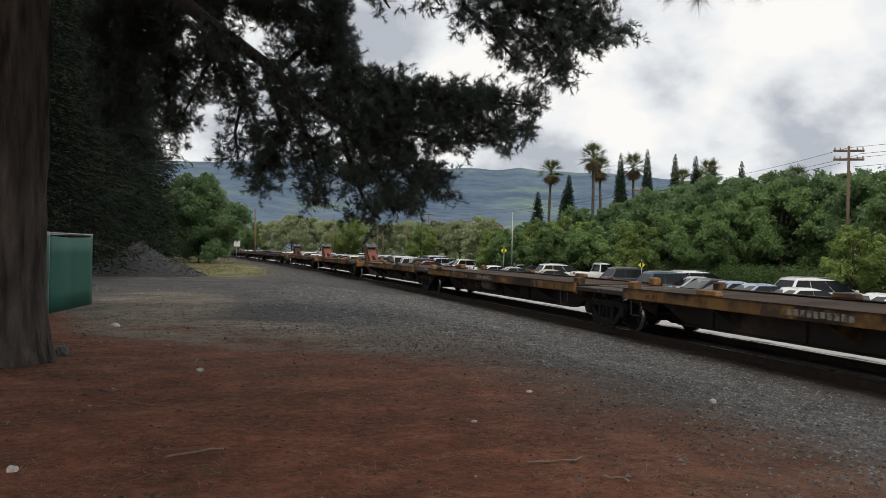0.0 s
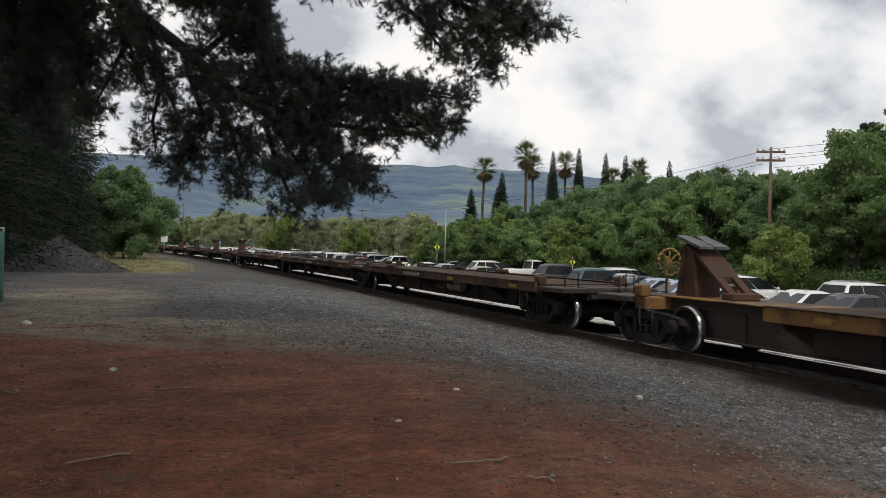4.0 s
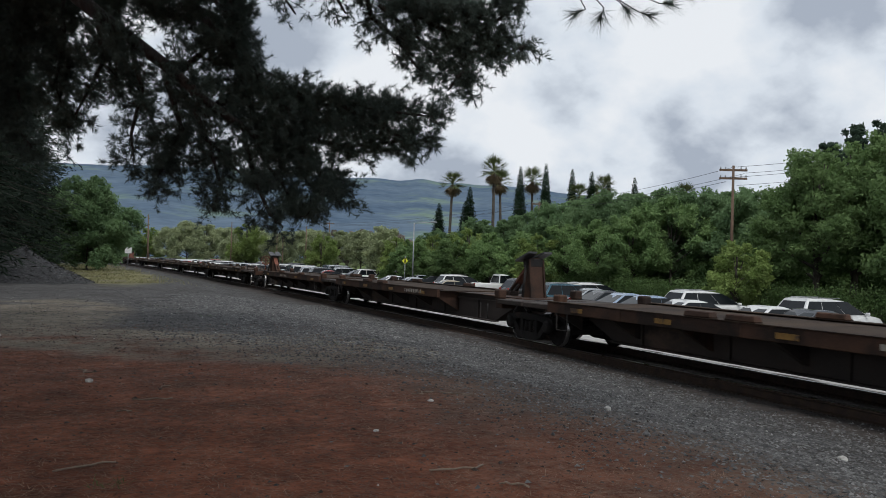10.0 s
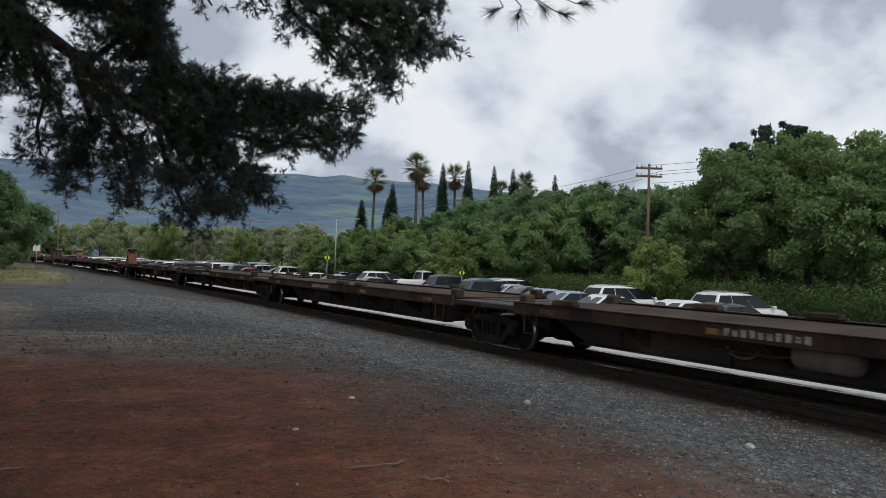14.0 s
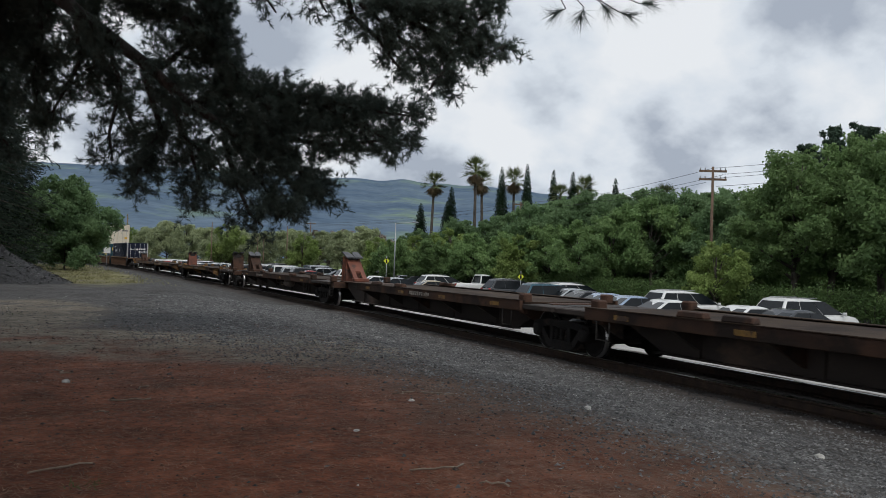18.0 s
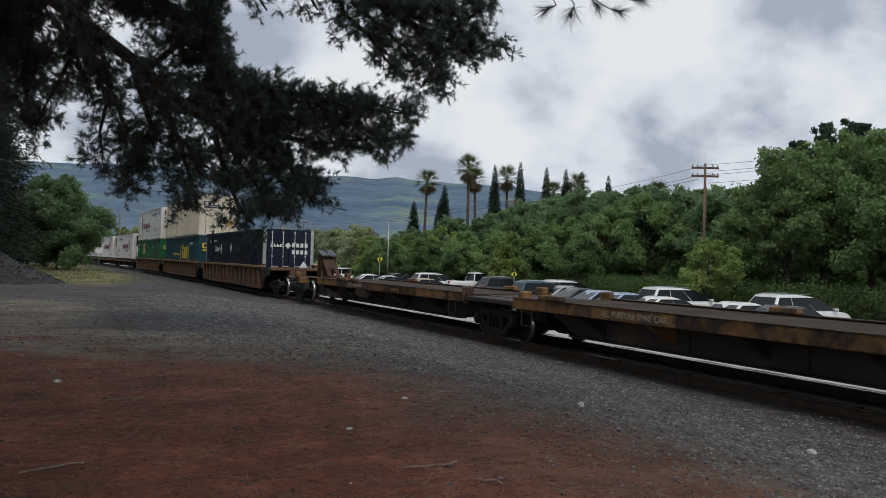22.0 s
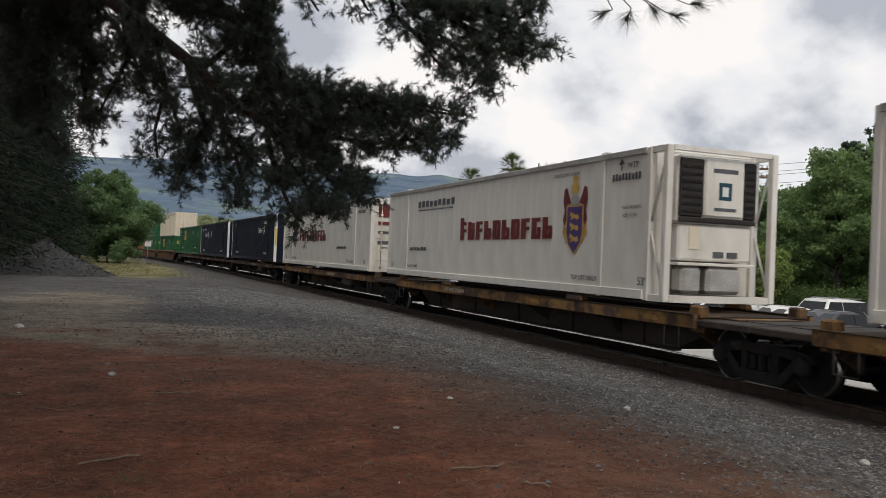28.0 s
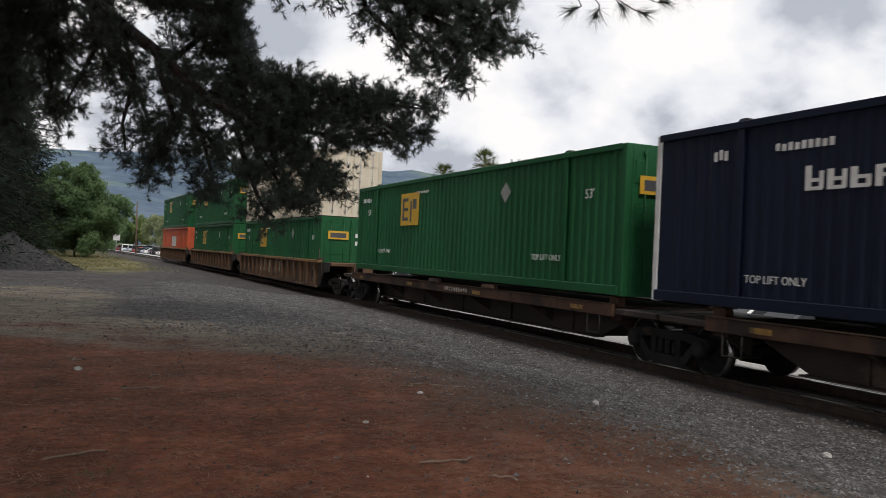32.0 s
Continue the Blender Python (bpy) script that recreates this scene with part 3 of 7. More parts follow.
def make_verge(count, seed):
    """Dry and green grass blades on the verge beside the far track."""
    gen = np.random.RandomState(seed)
    y = 46 + 66 * gen.rand(count) ** 1.1
    x = np.array([bend(v) for v in y]) + 0.8 + gen.normal(size=count) * 1.9
    keep = np.sin(x * 1.7) * np.sin(y * 0.6) + gen.normal(size=count) * 0.5 > 0
    x, y = x[keep], y[keep]
    c = np.stack([x, y, [ground_z(a, b) for a, b in zip(x, y)]], axis=1)
    h = gen.uniform(0.05, 0.17, len(x))[:, None]
    side = gen.normal(size=(len(x), 3)) * (1, 1, 0)
    side *= (0.012 + 0.0003 * y[:, None]) / np.linalg.norm(side, axis=1)[:, None]
    tip = c + np.concatenate([gen.normal(size=(len(x), 2)) * 0.07, h], axis=1)
    tagged(triangles("verge_grass", np.stack([c - side, c + side, tip], axis=1), M["verge"]), "yellow-green grass tufts on the verge by the rails", "grass", kind="stuff")


M["verge"] = leaf_mat("dry_verge_grass", (0.15, 0.155, 0.075), (0.27, 0.25, 0.14), 1.2, 0.7, 0.25)
make_verge(16000, 3)


# ---- the train ----
V = 18.2                                # metres per second, towards the camera


def train_rows(u, z=ZR, off=0.0):
    """Rows for a thing that rides at u metres along the train."""
    rows = []
    for k in range(0, 65):
        t = k * 0.5
        x, y, a = track(u - V * t, off)
        rows.append((t, pose(x, y, z, 0, 0, math.degrees(a))))
    return rows


RIDERS = []                             # (thing, metres along the train, height above the rail)


def ride(ob, u, z=0.0):
    RIDERS.append((ob, u, z))
    x, y, a = track(u)
    ob.matrix_world = pose(x, y, ZR + z, 0, 0, math.degrees(a))
    return ob


def side_frame(x):
    """Cast side frame with two windows, seen from the side; wheelbase 1.78 m."""
    bm = bmesh.new()
    w = 0.07
    top = [(-1.12, 0.50), (-1.05, 0.62), (-0.55, 0.68), (0.55, 0.68), (1.05, 0.62), (1.12, 0.50), (0.72, 0.50), (0.5, 0.54), (-0.5, 0.54), (-0.72, 0.50)]
    extrude(bm, top, "x", x - w, x + w)
    for s in (-1, 1):
        extrude(bm, [(s * 0.92, 0.56), (s * 0.74, 0.56), (s * 0.36, 0.18), (s * 0.36, 0.30 - 0.16), (s * 0.52, 0.14)], "x", x - w * 0.9, x + w * 0.9)
        box(bm, x - w * 1.1, x + w * 1.1, s * 0.34 - 0.06, s * 0.34 + 0.06, 0.16, 0.6, bevel=0.012)
        lathe(bm, [(x - 0.13, 0.13), (x + 0.06, 0.155), (x + 0.12, 0.14), (x + 0.15, 0.09)] if x > 0 else [(x + 0.13, 0.13), (x - 0.06, 0.155), (x - 0.12, 0.14), (x - 0.15, 0.09)], 14, "x", (0, s * 0.89, 0.44))
    extrude(bm, [(-0.5, 0.13), (-0.42, 0.26), (0.42, 0.26), (0.5, 0.13), (0.3, 0.08), (-0.3, 0.08)], "x", x - w, x + w)
    bmesh.ops.recalc_face_normals(bm, faces=bm.faces)
    return bm


def make_truck():
    t = thing("railway_truck", "two-axle cast steel freight truck, grimy and darkened with painted shade, with bright wheel treads", "railway truck", "trucks under the train")
    for x in (-1.0, 1.0):
        part("side_frame", side_frame(x), M["truck"], t)
        for y in (-0.2, 0.0, 0.2):
            coil = [(0.265 + k * 0.0275, 0.075 if k % 2 else 0.05) for k in range(10)]
            part("spring", lathe(bmesh.new(), coil, 8, "z", (x, y, 0)), M["truck"], t)
    # Dark block added to close the bright view through the side frames.
    part("brake_beam", bx(-0.92, 0.92, -0.31, 0.31, 0.20, 0.515), M["black"], t)
    part("bolster", bx(-1.06, 1.06, -0.2, 0.2, 0.52, 0.66, bevel=0.02), M["black"], t)
    for y in (-0.89, 0.89):
        part("axle", cyl(bmesh.new(), (-0.95, y, 0.42), (0.95, y, 0.42), 0.075, n=10), M["truck"], t)
        for s in (-1, 1):
            w = part("wheel", lathe(bmesh.new(), [(s * 0.683, 0.10), (s * 0.683, 0.445), (s * 0.712, 0.445), (s * 0.724, 0.425), (s * 0.815, 0.419), (s * 0.815, 0.35), (s * 0.775, 0.33), (s * 0.76, 0.15), (s * 0.83, 0.13), (s * 0.83, 0.08)][::s], 28), M["truck"], t)
            w.location = (0, y, 0.42)
            tr = part("tread", lathe(bmesh.new(), [(s * 0.73, 0.427), (s * 0.818, 0.4215), (s * 0.818, 0.408), (s * 0.8155, 0.408)][::s], 28, cap=False), M["wheelrim"], w, "bright worn steel tread")
    return t


def bars(parent, y0, y1, z0, z1, x, n, material, name="stencil_marking", seed=0, face=-1, gap=0.35):
    """A row of plain upright bars that stand for painted marks on a side at x."""
    rnd = random.Random(seed)
    bm = bmesh.new()
    single = n <= 11 and "container" in parent.name
    w = (y1 - y0) / n
    for i in range(n):
        a = y0 + i * w
        hh = z1 - z0
        lo, hi = z0 + hh * rnd.choice((0, 0, 0.1)), z1 - hh * rnd.choice((0, 0, 0.15))
        if single:
            part(name, bx(x + face * 0.004, x, a, a + w * (1 - gap), lo, hi), material, parent)
        else:
            box(bm, x + face * 0.004, x, a, a + w * (1 - gap), lo, hi)
    if single:
        return None
    return part(name, bm, material, parent)


def words(parent, body, size, x, y, z, material, name="lettering", face=-1):
    """Painted words on the camera's side of a thing; they read towards the front end."""
    me = FONT[body].copy()
    me.materials.clear()
    me.materials.append(material)
    ob = new(name, me)
    ob.parent = parent
    ob.matrix_basis = pose(x + face * 0.004, y, z, 90, 0, -90) @ Matrix.Diagonal((size, size, size, 1))
    return ob


def make_hitch(parent, y, way, material, wide=False):
    """A raised trailer hitch: post box, tilted notched head plate and a sloping brace plate (way: the end it leans to)."""
    z0, z1 = 0.98, 2.02
    hw = 0.17 if wide else 0.29
    h = part("hitch", extrude(bmesh.new(), [(y - way * 0.30, z0), (y + way * 0.20, z0), (y + way * 0.10, z1 - 0.16), (y - way * 0.14, z1 - 0.02)], "x", -hw, hw), material, parent, "raised trailer hitch with brace")
    for q in (-1, 1):
        part("cheek", extrude(bmesh.new(), [(y - way * 0.34, z0), (y - way * 0.26, z0), (y - way * 0.12, z1 - 0.05), (y - way * 0.18, z1 - 0.05)], "x", q * (hw + 0.03) - 0.02, q * (hw + 0.03) + 0.02), material, h)
    # brace plate: closed above, forked round an opening below
    top, foot = (y + way * 0.08, z1 - 0.20), (y + way * 1.12, z0 + 0.03)

    def along(f, up):
        return top[0] + (foot[0] - top[0]) * f, top[1] + (foot[1] - top[1]) * f + up

    bw = 0.11 if wide else hw * 0.95
    br = part("brace", extrude(bmesh.new(), [along(0, 0), along(0.62, 0), along(0.62, 0.08), along(0, 0.08)], "x", -bw, bw), M["hitch"] if wide else material, h)
    for q in (-1, 1):
        part("brace_leg", extrude(bmesh.new(), [along(0.58, 0), along(1, 0), along(1, 0.10), along(0.58, 0.08)], "x", q * bw * 0.68 - bw * 0.3, q * bw * 0.68 + bw * 0.3), material, br)
    part("brace_foot", bx(-bw * 1.15, bw * 1.15, foot[0] - 0.16, foot[0] + 0.16, z0 + 0.0, z0 + 0.13, bevel=0.02), material, br)
    w = 0.31
    for q in (-1, 1):
        # two lobes of the head with a tapering slot between them
        zf, zb = z1 - 0.12, z1 + 0.10
        bm = bmesh.new()
        vs = [(q * 0.10, y - way * 0.36, zb), (q * (w + 0.03), y - way * 0.36, zb), (q * (w + 0.03), y + way * 0.36, zf), (q * 0.015, y + way * 0.36, zf), (q * 0.015, y + way * 0.02, (zf + zb) / 2)]
        lo = [bm.verts.new(v) for v in vs]
        hi = [bm.verts.new((a, b, c + 0.05)) for a, b, c in vs]
        bm.faces.new(lo)
        bm.faces.new(hi)
        for i in range(5):
            bm.faces.new((lo[i], lo[(i + 1) % 5], hi[(i + 1) % 5], hi[i]))
        bmesh.ops.recalc_face_normals(bm, faces=bm.faces)
        part("head_plate", bm, M["headplate"], h, "grey greasy head plate")
    part("head_casting", bx(-0.22, 0.22, y - 0.18, y + 0.16, z1 - 0.26, z1 - 0.03, bevel=0.03), M["black"], h)
    if wide:
        for q in (-0.34, 0.34):
            part("stay_rod", cyl(bmesh.new(), (q, y - way * 0.1, z0), (q * 0.6, y, z1 - 0.1), 0.035, n=6), M["black"], h)
    return h


M["headplate"] = mat("greasy_grey_plate", (0.05, 0.05, 0.055), (0.13, 0.13, 0.135), 4, 0.55, 0.5)


def make_flat(length, paint, seed, hitches=(), marks=True, tank=None, low=0.0, brake=False, wheel=False):
    """One platform of an articulated flat car between two truck centres; its middle at y = 0, far end at +y."""
    rnd = random.Random(seed)
    p = M[paint]
    t = thing("flat_car", {"ochre": "worn ochre-yellow and rusty articulated flat car platform", "rust": "rusty dark brown articulated flat car platform",
                           "deck": "weathered dark tan-brown articulated flat car platform"}[paint], "flat car", "flat cars of the train")
    hl = length / 2
    # deep spine with sloping ends, shallower over the trucks
    e, f = hl - 0.15, hl - 1.75
    zl = low or (0.30 if hitches else 0.33)
    bm = extrude(bmesh.new(), [(-e, 0.70), (-f, 0.70), (-f + 1.0, zl), (f - 1.0, zl), (f, 0.70), (e, 0.70), (e, 0.97), (-e, 0.97)], "x", -0.58, 0.58)
    part("spine", bm, M["spine"], t, "deep dark plate spine")
    for s in (-1, 1):
        part("spine_flange", bx(s * 0.62 - 0.1, s * 0.62 + 0.1, -f + 0.9, f - 0.9, zl - 0.02, zl + 0.01), M["spine"], t)
        part("spine_rib", bx(s * 0.60 - 0.03, s * 0.60 + 0.03, -f + 0.2, f - 0.2, 0.80, 0.84), M["spine"], t)
        for k in range(5 if s < 0 else 0):
            y = -f + 2.0 + (2 * f - 4.0) * k / 4
            part("stiffener", bx(s * 0.60 - 0.03, s * 0.60 + 0.03, y - 0.03, y + 0.03, zl + 0.01, 0.80), M["spine"], t)
    rear = any(way < 0 for _, way, *_ in hitches)
    front = any(way > 0 for _, way, *_ in hitches)
    a, b = -hl + (5.0 if front else 1.3), hl - (5.0 if rear else 1.3)
    part("deck_plate", bx(-1.22, 1.22, a, b, 0.985, 1.005), M["deck"], t)
    part("spine_cap", bx(-0.72, 0.72, -hl + 0.9, hl - 0.9, 0.965, 0.984), p, t)
    for s in (-1, 1):
        sill = part("side_sill", bx(s * 1.30 - 0.045, s * 1.30 + 0.045, a, b, 0.80, 1.03, bevel=0.012), p, t)
        part("sill_lip", bx(s * 1.24 - 0.12, s * 1.24 + 0.10, a + 0.01, b - 0.01, 1.031, 1.045), M["deck"], sill)
        for k in range(2):
            y = a + (b - a) * rnd.uniform(0.08, 0.92)
            part("pedestal", bx(s * 1.24 - 0.11, s * 1.24 + 0.07, y - 0.34, y + 0.34, 1.046, 1.15, bevel=0.018, top=(0.02, 0.03)), p, sill)
        for k in range(2):
            y = a + (b - a) * rnd.uniform(0.1, 0.8)
            part("sill_patch", bx(s * 1.349 - 0.004, s * 1.349 + 0.004, y, y + rnd.uniform(0.6, 1.5), 0.815, 1.015), M["ochre2"] if paint == "ochre" else M["rust"], sill, "ochre-painted plate" if paint == "ochre" else "")
    n = 6
    for k in range(n):
        y = a + 0.2 + (b - a - 0.4) * k / (n - 1)
        for s in (-1, 1):
            bm = extrude(bmesh.new(), [(s * 1.26, 0.98), (s * 1.26, 0.80), (s * 0.58, 0.42), (s * 0.58, 0.98)], "y", y - 0.05, y + 0.05)
            part("cross_bearer", bm, M["spine"] if k % 3 else p, t)
    for s in (-1, 1):
        bm = bx(-1.28, 1.28, s * (hl - 0.68) - 0.62, s * (hl - 0.68) + 0.62, 0.84, 0.96, bevel=0.02)
        box(bm, -0.5, 0.5, s * (hl - 0.4) - 0.3, s * (hl - 0.4) + 0.3, 0.72, 0.86)
        part("end_platform", bm, M["spine"], t)
        for q in (-1, 1):
            part("container_pedestal", bx(q * 1.11 - 0.11, q * 1.11 + 0.11, s * (hl - 1.45) - 0.14, s * (hl - 1.45) + 0.14, 0.96, 1.19, bevel=0.03), p, t)
            part("bolster_arm", bx(q * 0.85 - 0.3, q * 0.85 + 0.3, s * (hl - 1.45) - 0.18, s * (hl - 1.45) + 0.18, 0.72, 0.962, bevel=0.015), p, t)
        y = s * (hl - 1.7)
        bm = pipe(bmesh.new(), [(-1.33, y, 0.82), (-1.33, y, 0.45), (-1.33, y - s * 0.42, 0.45), (-1.33, y - s * 0.42, 0.82)], 0.014)
        part("step_iron", bm, M["black"], t)
    if tank is not None:
        y = tank
        bm = lathe(bmesh.new(), [(y - 0.52, 0.05), (y - 0.48, 0.15), (y - 0.40, 0.185), (y + 0.40, 0.185), (y + 0.48, 0.15), (y + 0.52, 0.05)], 16, "y", (-0.86, 0, 0.66))
        part("air_reservoir", bm, M["reservoir"], t, "dusty grey air tank")
        bm = pipe(bmesh.new(), [(-0.9, y + 2.4, 0.74), (-0.98, y + 1.9, 0.62), (-0.98, y + 0.8, 0.60), (-0.95, y + 0.4, 0.64)], 0.022)
        part("brake_pipe", bm, M["rust"], t)
        pts = [(-0.80, y + 1.5 + 0.30 * math.cos(k), 0.66 + 0.16 * math.sin(k)) for k in (3.2, 3.7, 4.2, 4.7, 5.2, 5.7, 6.2)]
        part("air_hose", pipe(bmesh.new(), pts, 0.02), M["hose"], t)
    if marks:
        y = min(max(rnd.uniform(-3.0, 2), a + 0.5), b - 2.5)
        bars(t, y, y + 1.5, 0.865, 0.975, -1.353, 10, M["white_mark"], seed=seed)
        for k in range(4):
            y = a + 1.2 + (b - a - 2.4) * k / 3
            part("reflector", bx(-1.356, -1.347, y - 0.22, y + 0.22, 0.86, 0.95), M["reflector"], t, "yellow reflective patch")
    for y, way, wide, colour in hitches:
        make_hitch(t, y, way, M[colour], wide)
    if brake:
        s = brake
        y = s * (hl - 0.45)
        bm = bx(-0.11, 0.11, s * (hl + 0.15) - 0.35, s * (hl + 0.15) + 0.35, 0.74, 0.92, bevel=0.02)
        box(bm, -0.19, 0.19, s * (hl + 0.42) - 0.16, s * (hl + 0.42) + 0.16, 0.68, 0.98, bevel=0.04)
        part("coupler", bm, M["truck"], t)
        if wheel:
            bm = cyl(bmesh.new(), (0.15, y, 0.9), (0.15, y, 1.75), 0.03, n=8)
            for k in range(16):
                p0, p1 = 2 * math.pi * k / 16, 2 * math.pi * (k + 1) / 16
                cyl(bm, (0.15 + 0.28 * math.cos(p0), y - 0.08, 1.62 + 0.28 * math.sin(p0)), (0.15 + 0.28 * math.cos(p1), y - 0.08, 1.62 + 0.28 * math.sin(p1)), 0.03, n=6)
            for k in range(4):
                p0 = math.pi * k / 4
                cyl(bm, (0.15 - 0.28 * math.cos(p0), y - 0.08, 1.62 - 0.28 * math.sin(p0)), (0.15 + 0.28 * math.cos(p0), y - 0.08, 1.62 + 0.28 * math.sin(p0)), 0.016, n=5)
            part("brake_wheel", bm, M["hitch"] if wheel == 1 else M["reflector"], t, "hand brake wheel on its post")
        for q in (-1, 1):
            bm = pipe(bmesh.new(), [(q * 1.0, y, 0.9), (q * 1.0, y, 1.32), (q * 0.65, y, 1.32), (q * 0.65, y, 0.9)], 0.018)
            part("hand_rail", bm, M["black"], t)
    return t


# Dark brown plate with paler brown patches.
M["spine"] = mat("sooty_brown_plate", (0.021, 0.016, 0.014), (0.044, 0.032, 0.026), 1.2, 0.75, 0.1, 0.3, 30, c3=(0.095, 0.062, 0.045), patch=0.56, stretch=(1, 0.6, 1))
M["ochre2"] = mat("ochre_patch_paint", (0.19, 0.10, 0.028), (0.27, 0.15, 0.042), 3, 0.65, c3=(0.06, 0.035, 0.025), patch=0.46)
M["hose"] = mat("tan_hose", (0.16, 0.11, 0.06), (0.24, 0.17, 0.10), 3, 0.7)
M["reflector"] = mat("yellow_reflector", (0.18, 0.10, 0.022), (0.28, 0.155, 0.035), 6, 0.6, c3=(0.06, 0.035, 0.025), patch=0.5)


def make_well(length, seed, marks="", graffiti=False):
    """One platform of a well car: ribbed sides, top chord, end decks over the trucks."""
    t = thing("well_car", "faded orange-brown ribbed steel well car", "well car", "well cars of the train")
    hl = length / 2
    f = hl - 1.75                        # the well itself
    part("well_floor", bx(-1.2, 1.2, -f, f, 0.24, 0.32), M["black"], t)
    for s in (-1, 1):
        side = part("side_wall", bx(s * 1.36 - 0.02, s * 1.36 + 0.02, -f, f, 0.26, 1.26), M["well"], t)
        part("top_chord", bx(s * 1.42 - 0.11, s * 1.42 + 0.11, -f - 0.3, f + 0.3, 1.26, 1.38, bevel=0.015), M["wellcap"], side, "yellowish top chord")
        part("bottom_chord", bx(s * 1.40 - 0.06, s * 1.40 + 0.06, -f, f, 0.22, 0.34, bevel=0.015), M["well"], side)
        rib = None
        n = 15
        for k in range(n):
            y = -f + 0.25 + (2 * f - 0.5) * k / (n - 1)
            if rib is None:
                rib = part("rib", bx(-0.075, 0.075, -0.055, 0.055, 0.34, 1.26, bevel=0.012), M["well"], side)
                rib.location = (s * 1.44, y, 0)
            else:
                share(rib, pose(s * 1.44, y, 0), side)
        for e in (-1, 1):
            # sloping end of the wall towards the truck
            bm = extrude(bmesh.new(), [(e * f, 0.26), (e * f, 1.30), (e * (hl - 0.25), 1.30), (e * (hl - 0.25), 0.95), (e * (f + 0.75), 0.86), (e * (f + 0.3), 0.30)], "x", s * 1.36 - 0.03, s * 1.36 + 0.03)
            part("end_plate", bm, M["black"] if e < 0 else M["well"], t)
            part("corner_casting", bx(s * 1.32 - 0.12, s * 1.32 + 0.12, e * (f + 0.05) - 0.2, e * (f + 0.05) + 0.2, 1.38, 1.47, bevel=0.02), M["well"], t)
        bm = bmesh.new()
        y = -f - 0.5
        for dz in (0.45, 0.75, 1.05, 1.45):
            cyl(bm, (s * 1.45, y - 0.22, dz), (s * 1.45, y + 0.22, dz), 0.013, n=6)
        for dy in (-0.22, 0.22):
            cyl(bm, (s * 1.45, y + dy, 0.4), (s * 1.45, y + dy, 1.85 if dy > 0 else 1.6), 0.013, n=6)
        part("ladder", bm, M["well"], t)
    for e in (-1, 1):
        bm = bx(-1.3, 1.3, e * (hl - 1.0) - 0.75, e * (hl - 1.0) + 0.75, 1.16, 1.30, bevel=0.02)
        box(bm, -0.4, 0.4, e * (hl - 0.5) - 0.5, e * (hl - 0.5) + 0.5, 0.72, 1.16)
        part("end_deck", bm, M["well"], t)
        part("bulkhead", bx(-1.3, 1.3, e * f - 0.03, e * f + 0.03, 0.3, 1.28), M["black"], t)
    part("stencil_panel", bx(-1.40, -1.381, -f + 0.36, -f + 0.95, 0.45, 1.15), M["black"], t, "black panel with white stencil bars")
    bars(t, -f + 0.42, -f + 0.9, 0.95, 1.1, -1.402, 3, M["white_mark"], seed=seed)
    bars(t, -f + 0.42, -f + 0.9, 0.5, 0.6, -1.402, 1, M["white_mark"], seed=seed + 1)
    if graffiti:
        bars(t, -1.5, 3.4, 0.55, 1.15, -1.382, 7, M["graffiti"], "spray_paint_marking", seed)
    return t


M["graffiti"] = mat("pale_spray_paint", (0.30, 0.24, 0.16), (0.5, 0.45, 0.35), 4, 0.6, c3=(0.2, 0.1, 0.05), patch=0.5)
M["navy"] = mat("navy_container_paint", (0.005, 0.0085, 0.022), (0.008, 0.0135, 0.033), 0.5, 0.5, 0, 0.1, 30, c3=(0.012, 0.016, 0.030), patch=0.62, stretch=(1, 1, 0.4), spec=0.22)
M["green"] = mat("green_container_paint", (0.010, 0.075, 0.028), (0.018, 0.108, 0.041), 0.5, 0.45, 0, 0.1, 30, c3=(0.03, 0.09, 0.045), patch=0.6, stretch=(1, 1, 0.4), spec=0.22)
M["teal"] = mat("teal_blue_container_paint", (0.012, 0.045, 0.063), (0.018, 0.063, 0.085), 0.5, 0.5, 0, 0.1, 30, c3=(0.024, 0.04, 0.05), patch=0.6, stretch=(1, 1, 0.4), spec=0.22)
M["cream"] = mat("cream_container_paint", (0.60, 0.53, 0.41), (0.71, 0.64, 0.51), 0.5, 0.5, 0, 0.1, 5, c3=(0.40, 0.31, 0.20), patch=0.57, stretch=(1, 1.6, 0.14))
M["white"] = mat("white_reefer_panel", (0.62, 0.60, 0.555), (0.73, 0.71, 0.66), 0.35, 0.4, 0, 0.05, 3, c3=(0.45, 0.415, 0.355), patch=0.60, stretch=(1, 1, 0.35))
M["orange"] = mat("orange_red_container_paint", (0.42, 0.075, 0.03), (0.55, 0.11, 0.045), 0.5, 0.45)
M["alu"] = mat("dull_aluminium_trim", (0.36, 0.35, 0.33), (0.5, 0.49, 0.47), 3, 0.45, 0.5)
M["darkred"] = mat("dark_red_lettering", (0.11, 0.014, 0.013), (0.15, 0.02, 0.018), 4, 0.5)
M["yellow"] = mat("yellow_lettering", (0.62, 0.46, 0.02), (0.7, 0.55, 0.04), 4, 0.5)
M["purple"] = mat("purple_crest", (0.05, 0.03, 0.13), (0.07, 0.04, 0.17), 4, 0.5)
M["gold"] = mat("gold_crest", (0.45, 0.27, 0.06), (0.55, 0.35, 0.10), 4, 0.5)
M["orangelogo"] = mat("amber_logo", (0.62, 0.36, 0.03), (0.68, 0.42, 0.05), 4, 0.5)
M["inkgrey"] = mat("dark_grey_lettering", (0.06, 0.065, 0.075), (0.09, 0.095, 0.105), 4, 0.5)
M["inknavy"] = mat("navy_lettering", (0.02, 0.022, 0.05), (0.035, 0.035, 0.07), 4, 0.5)
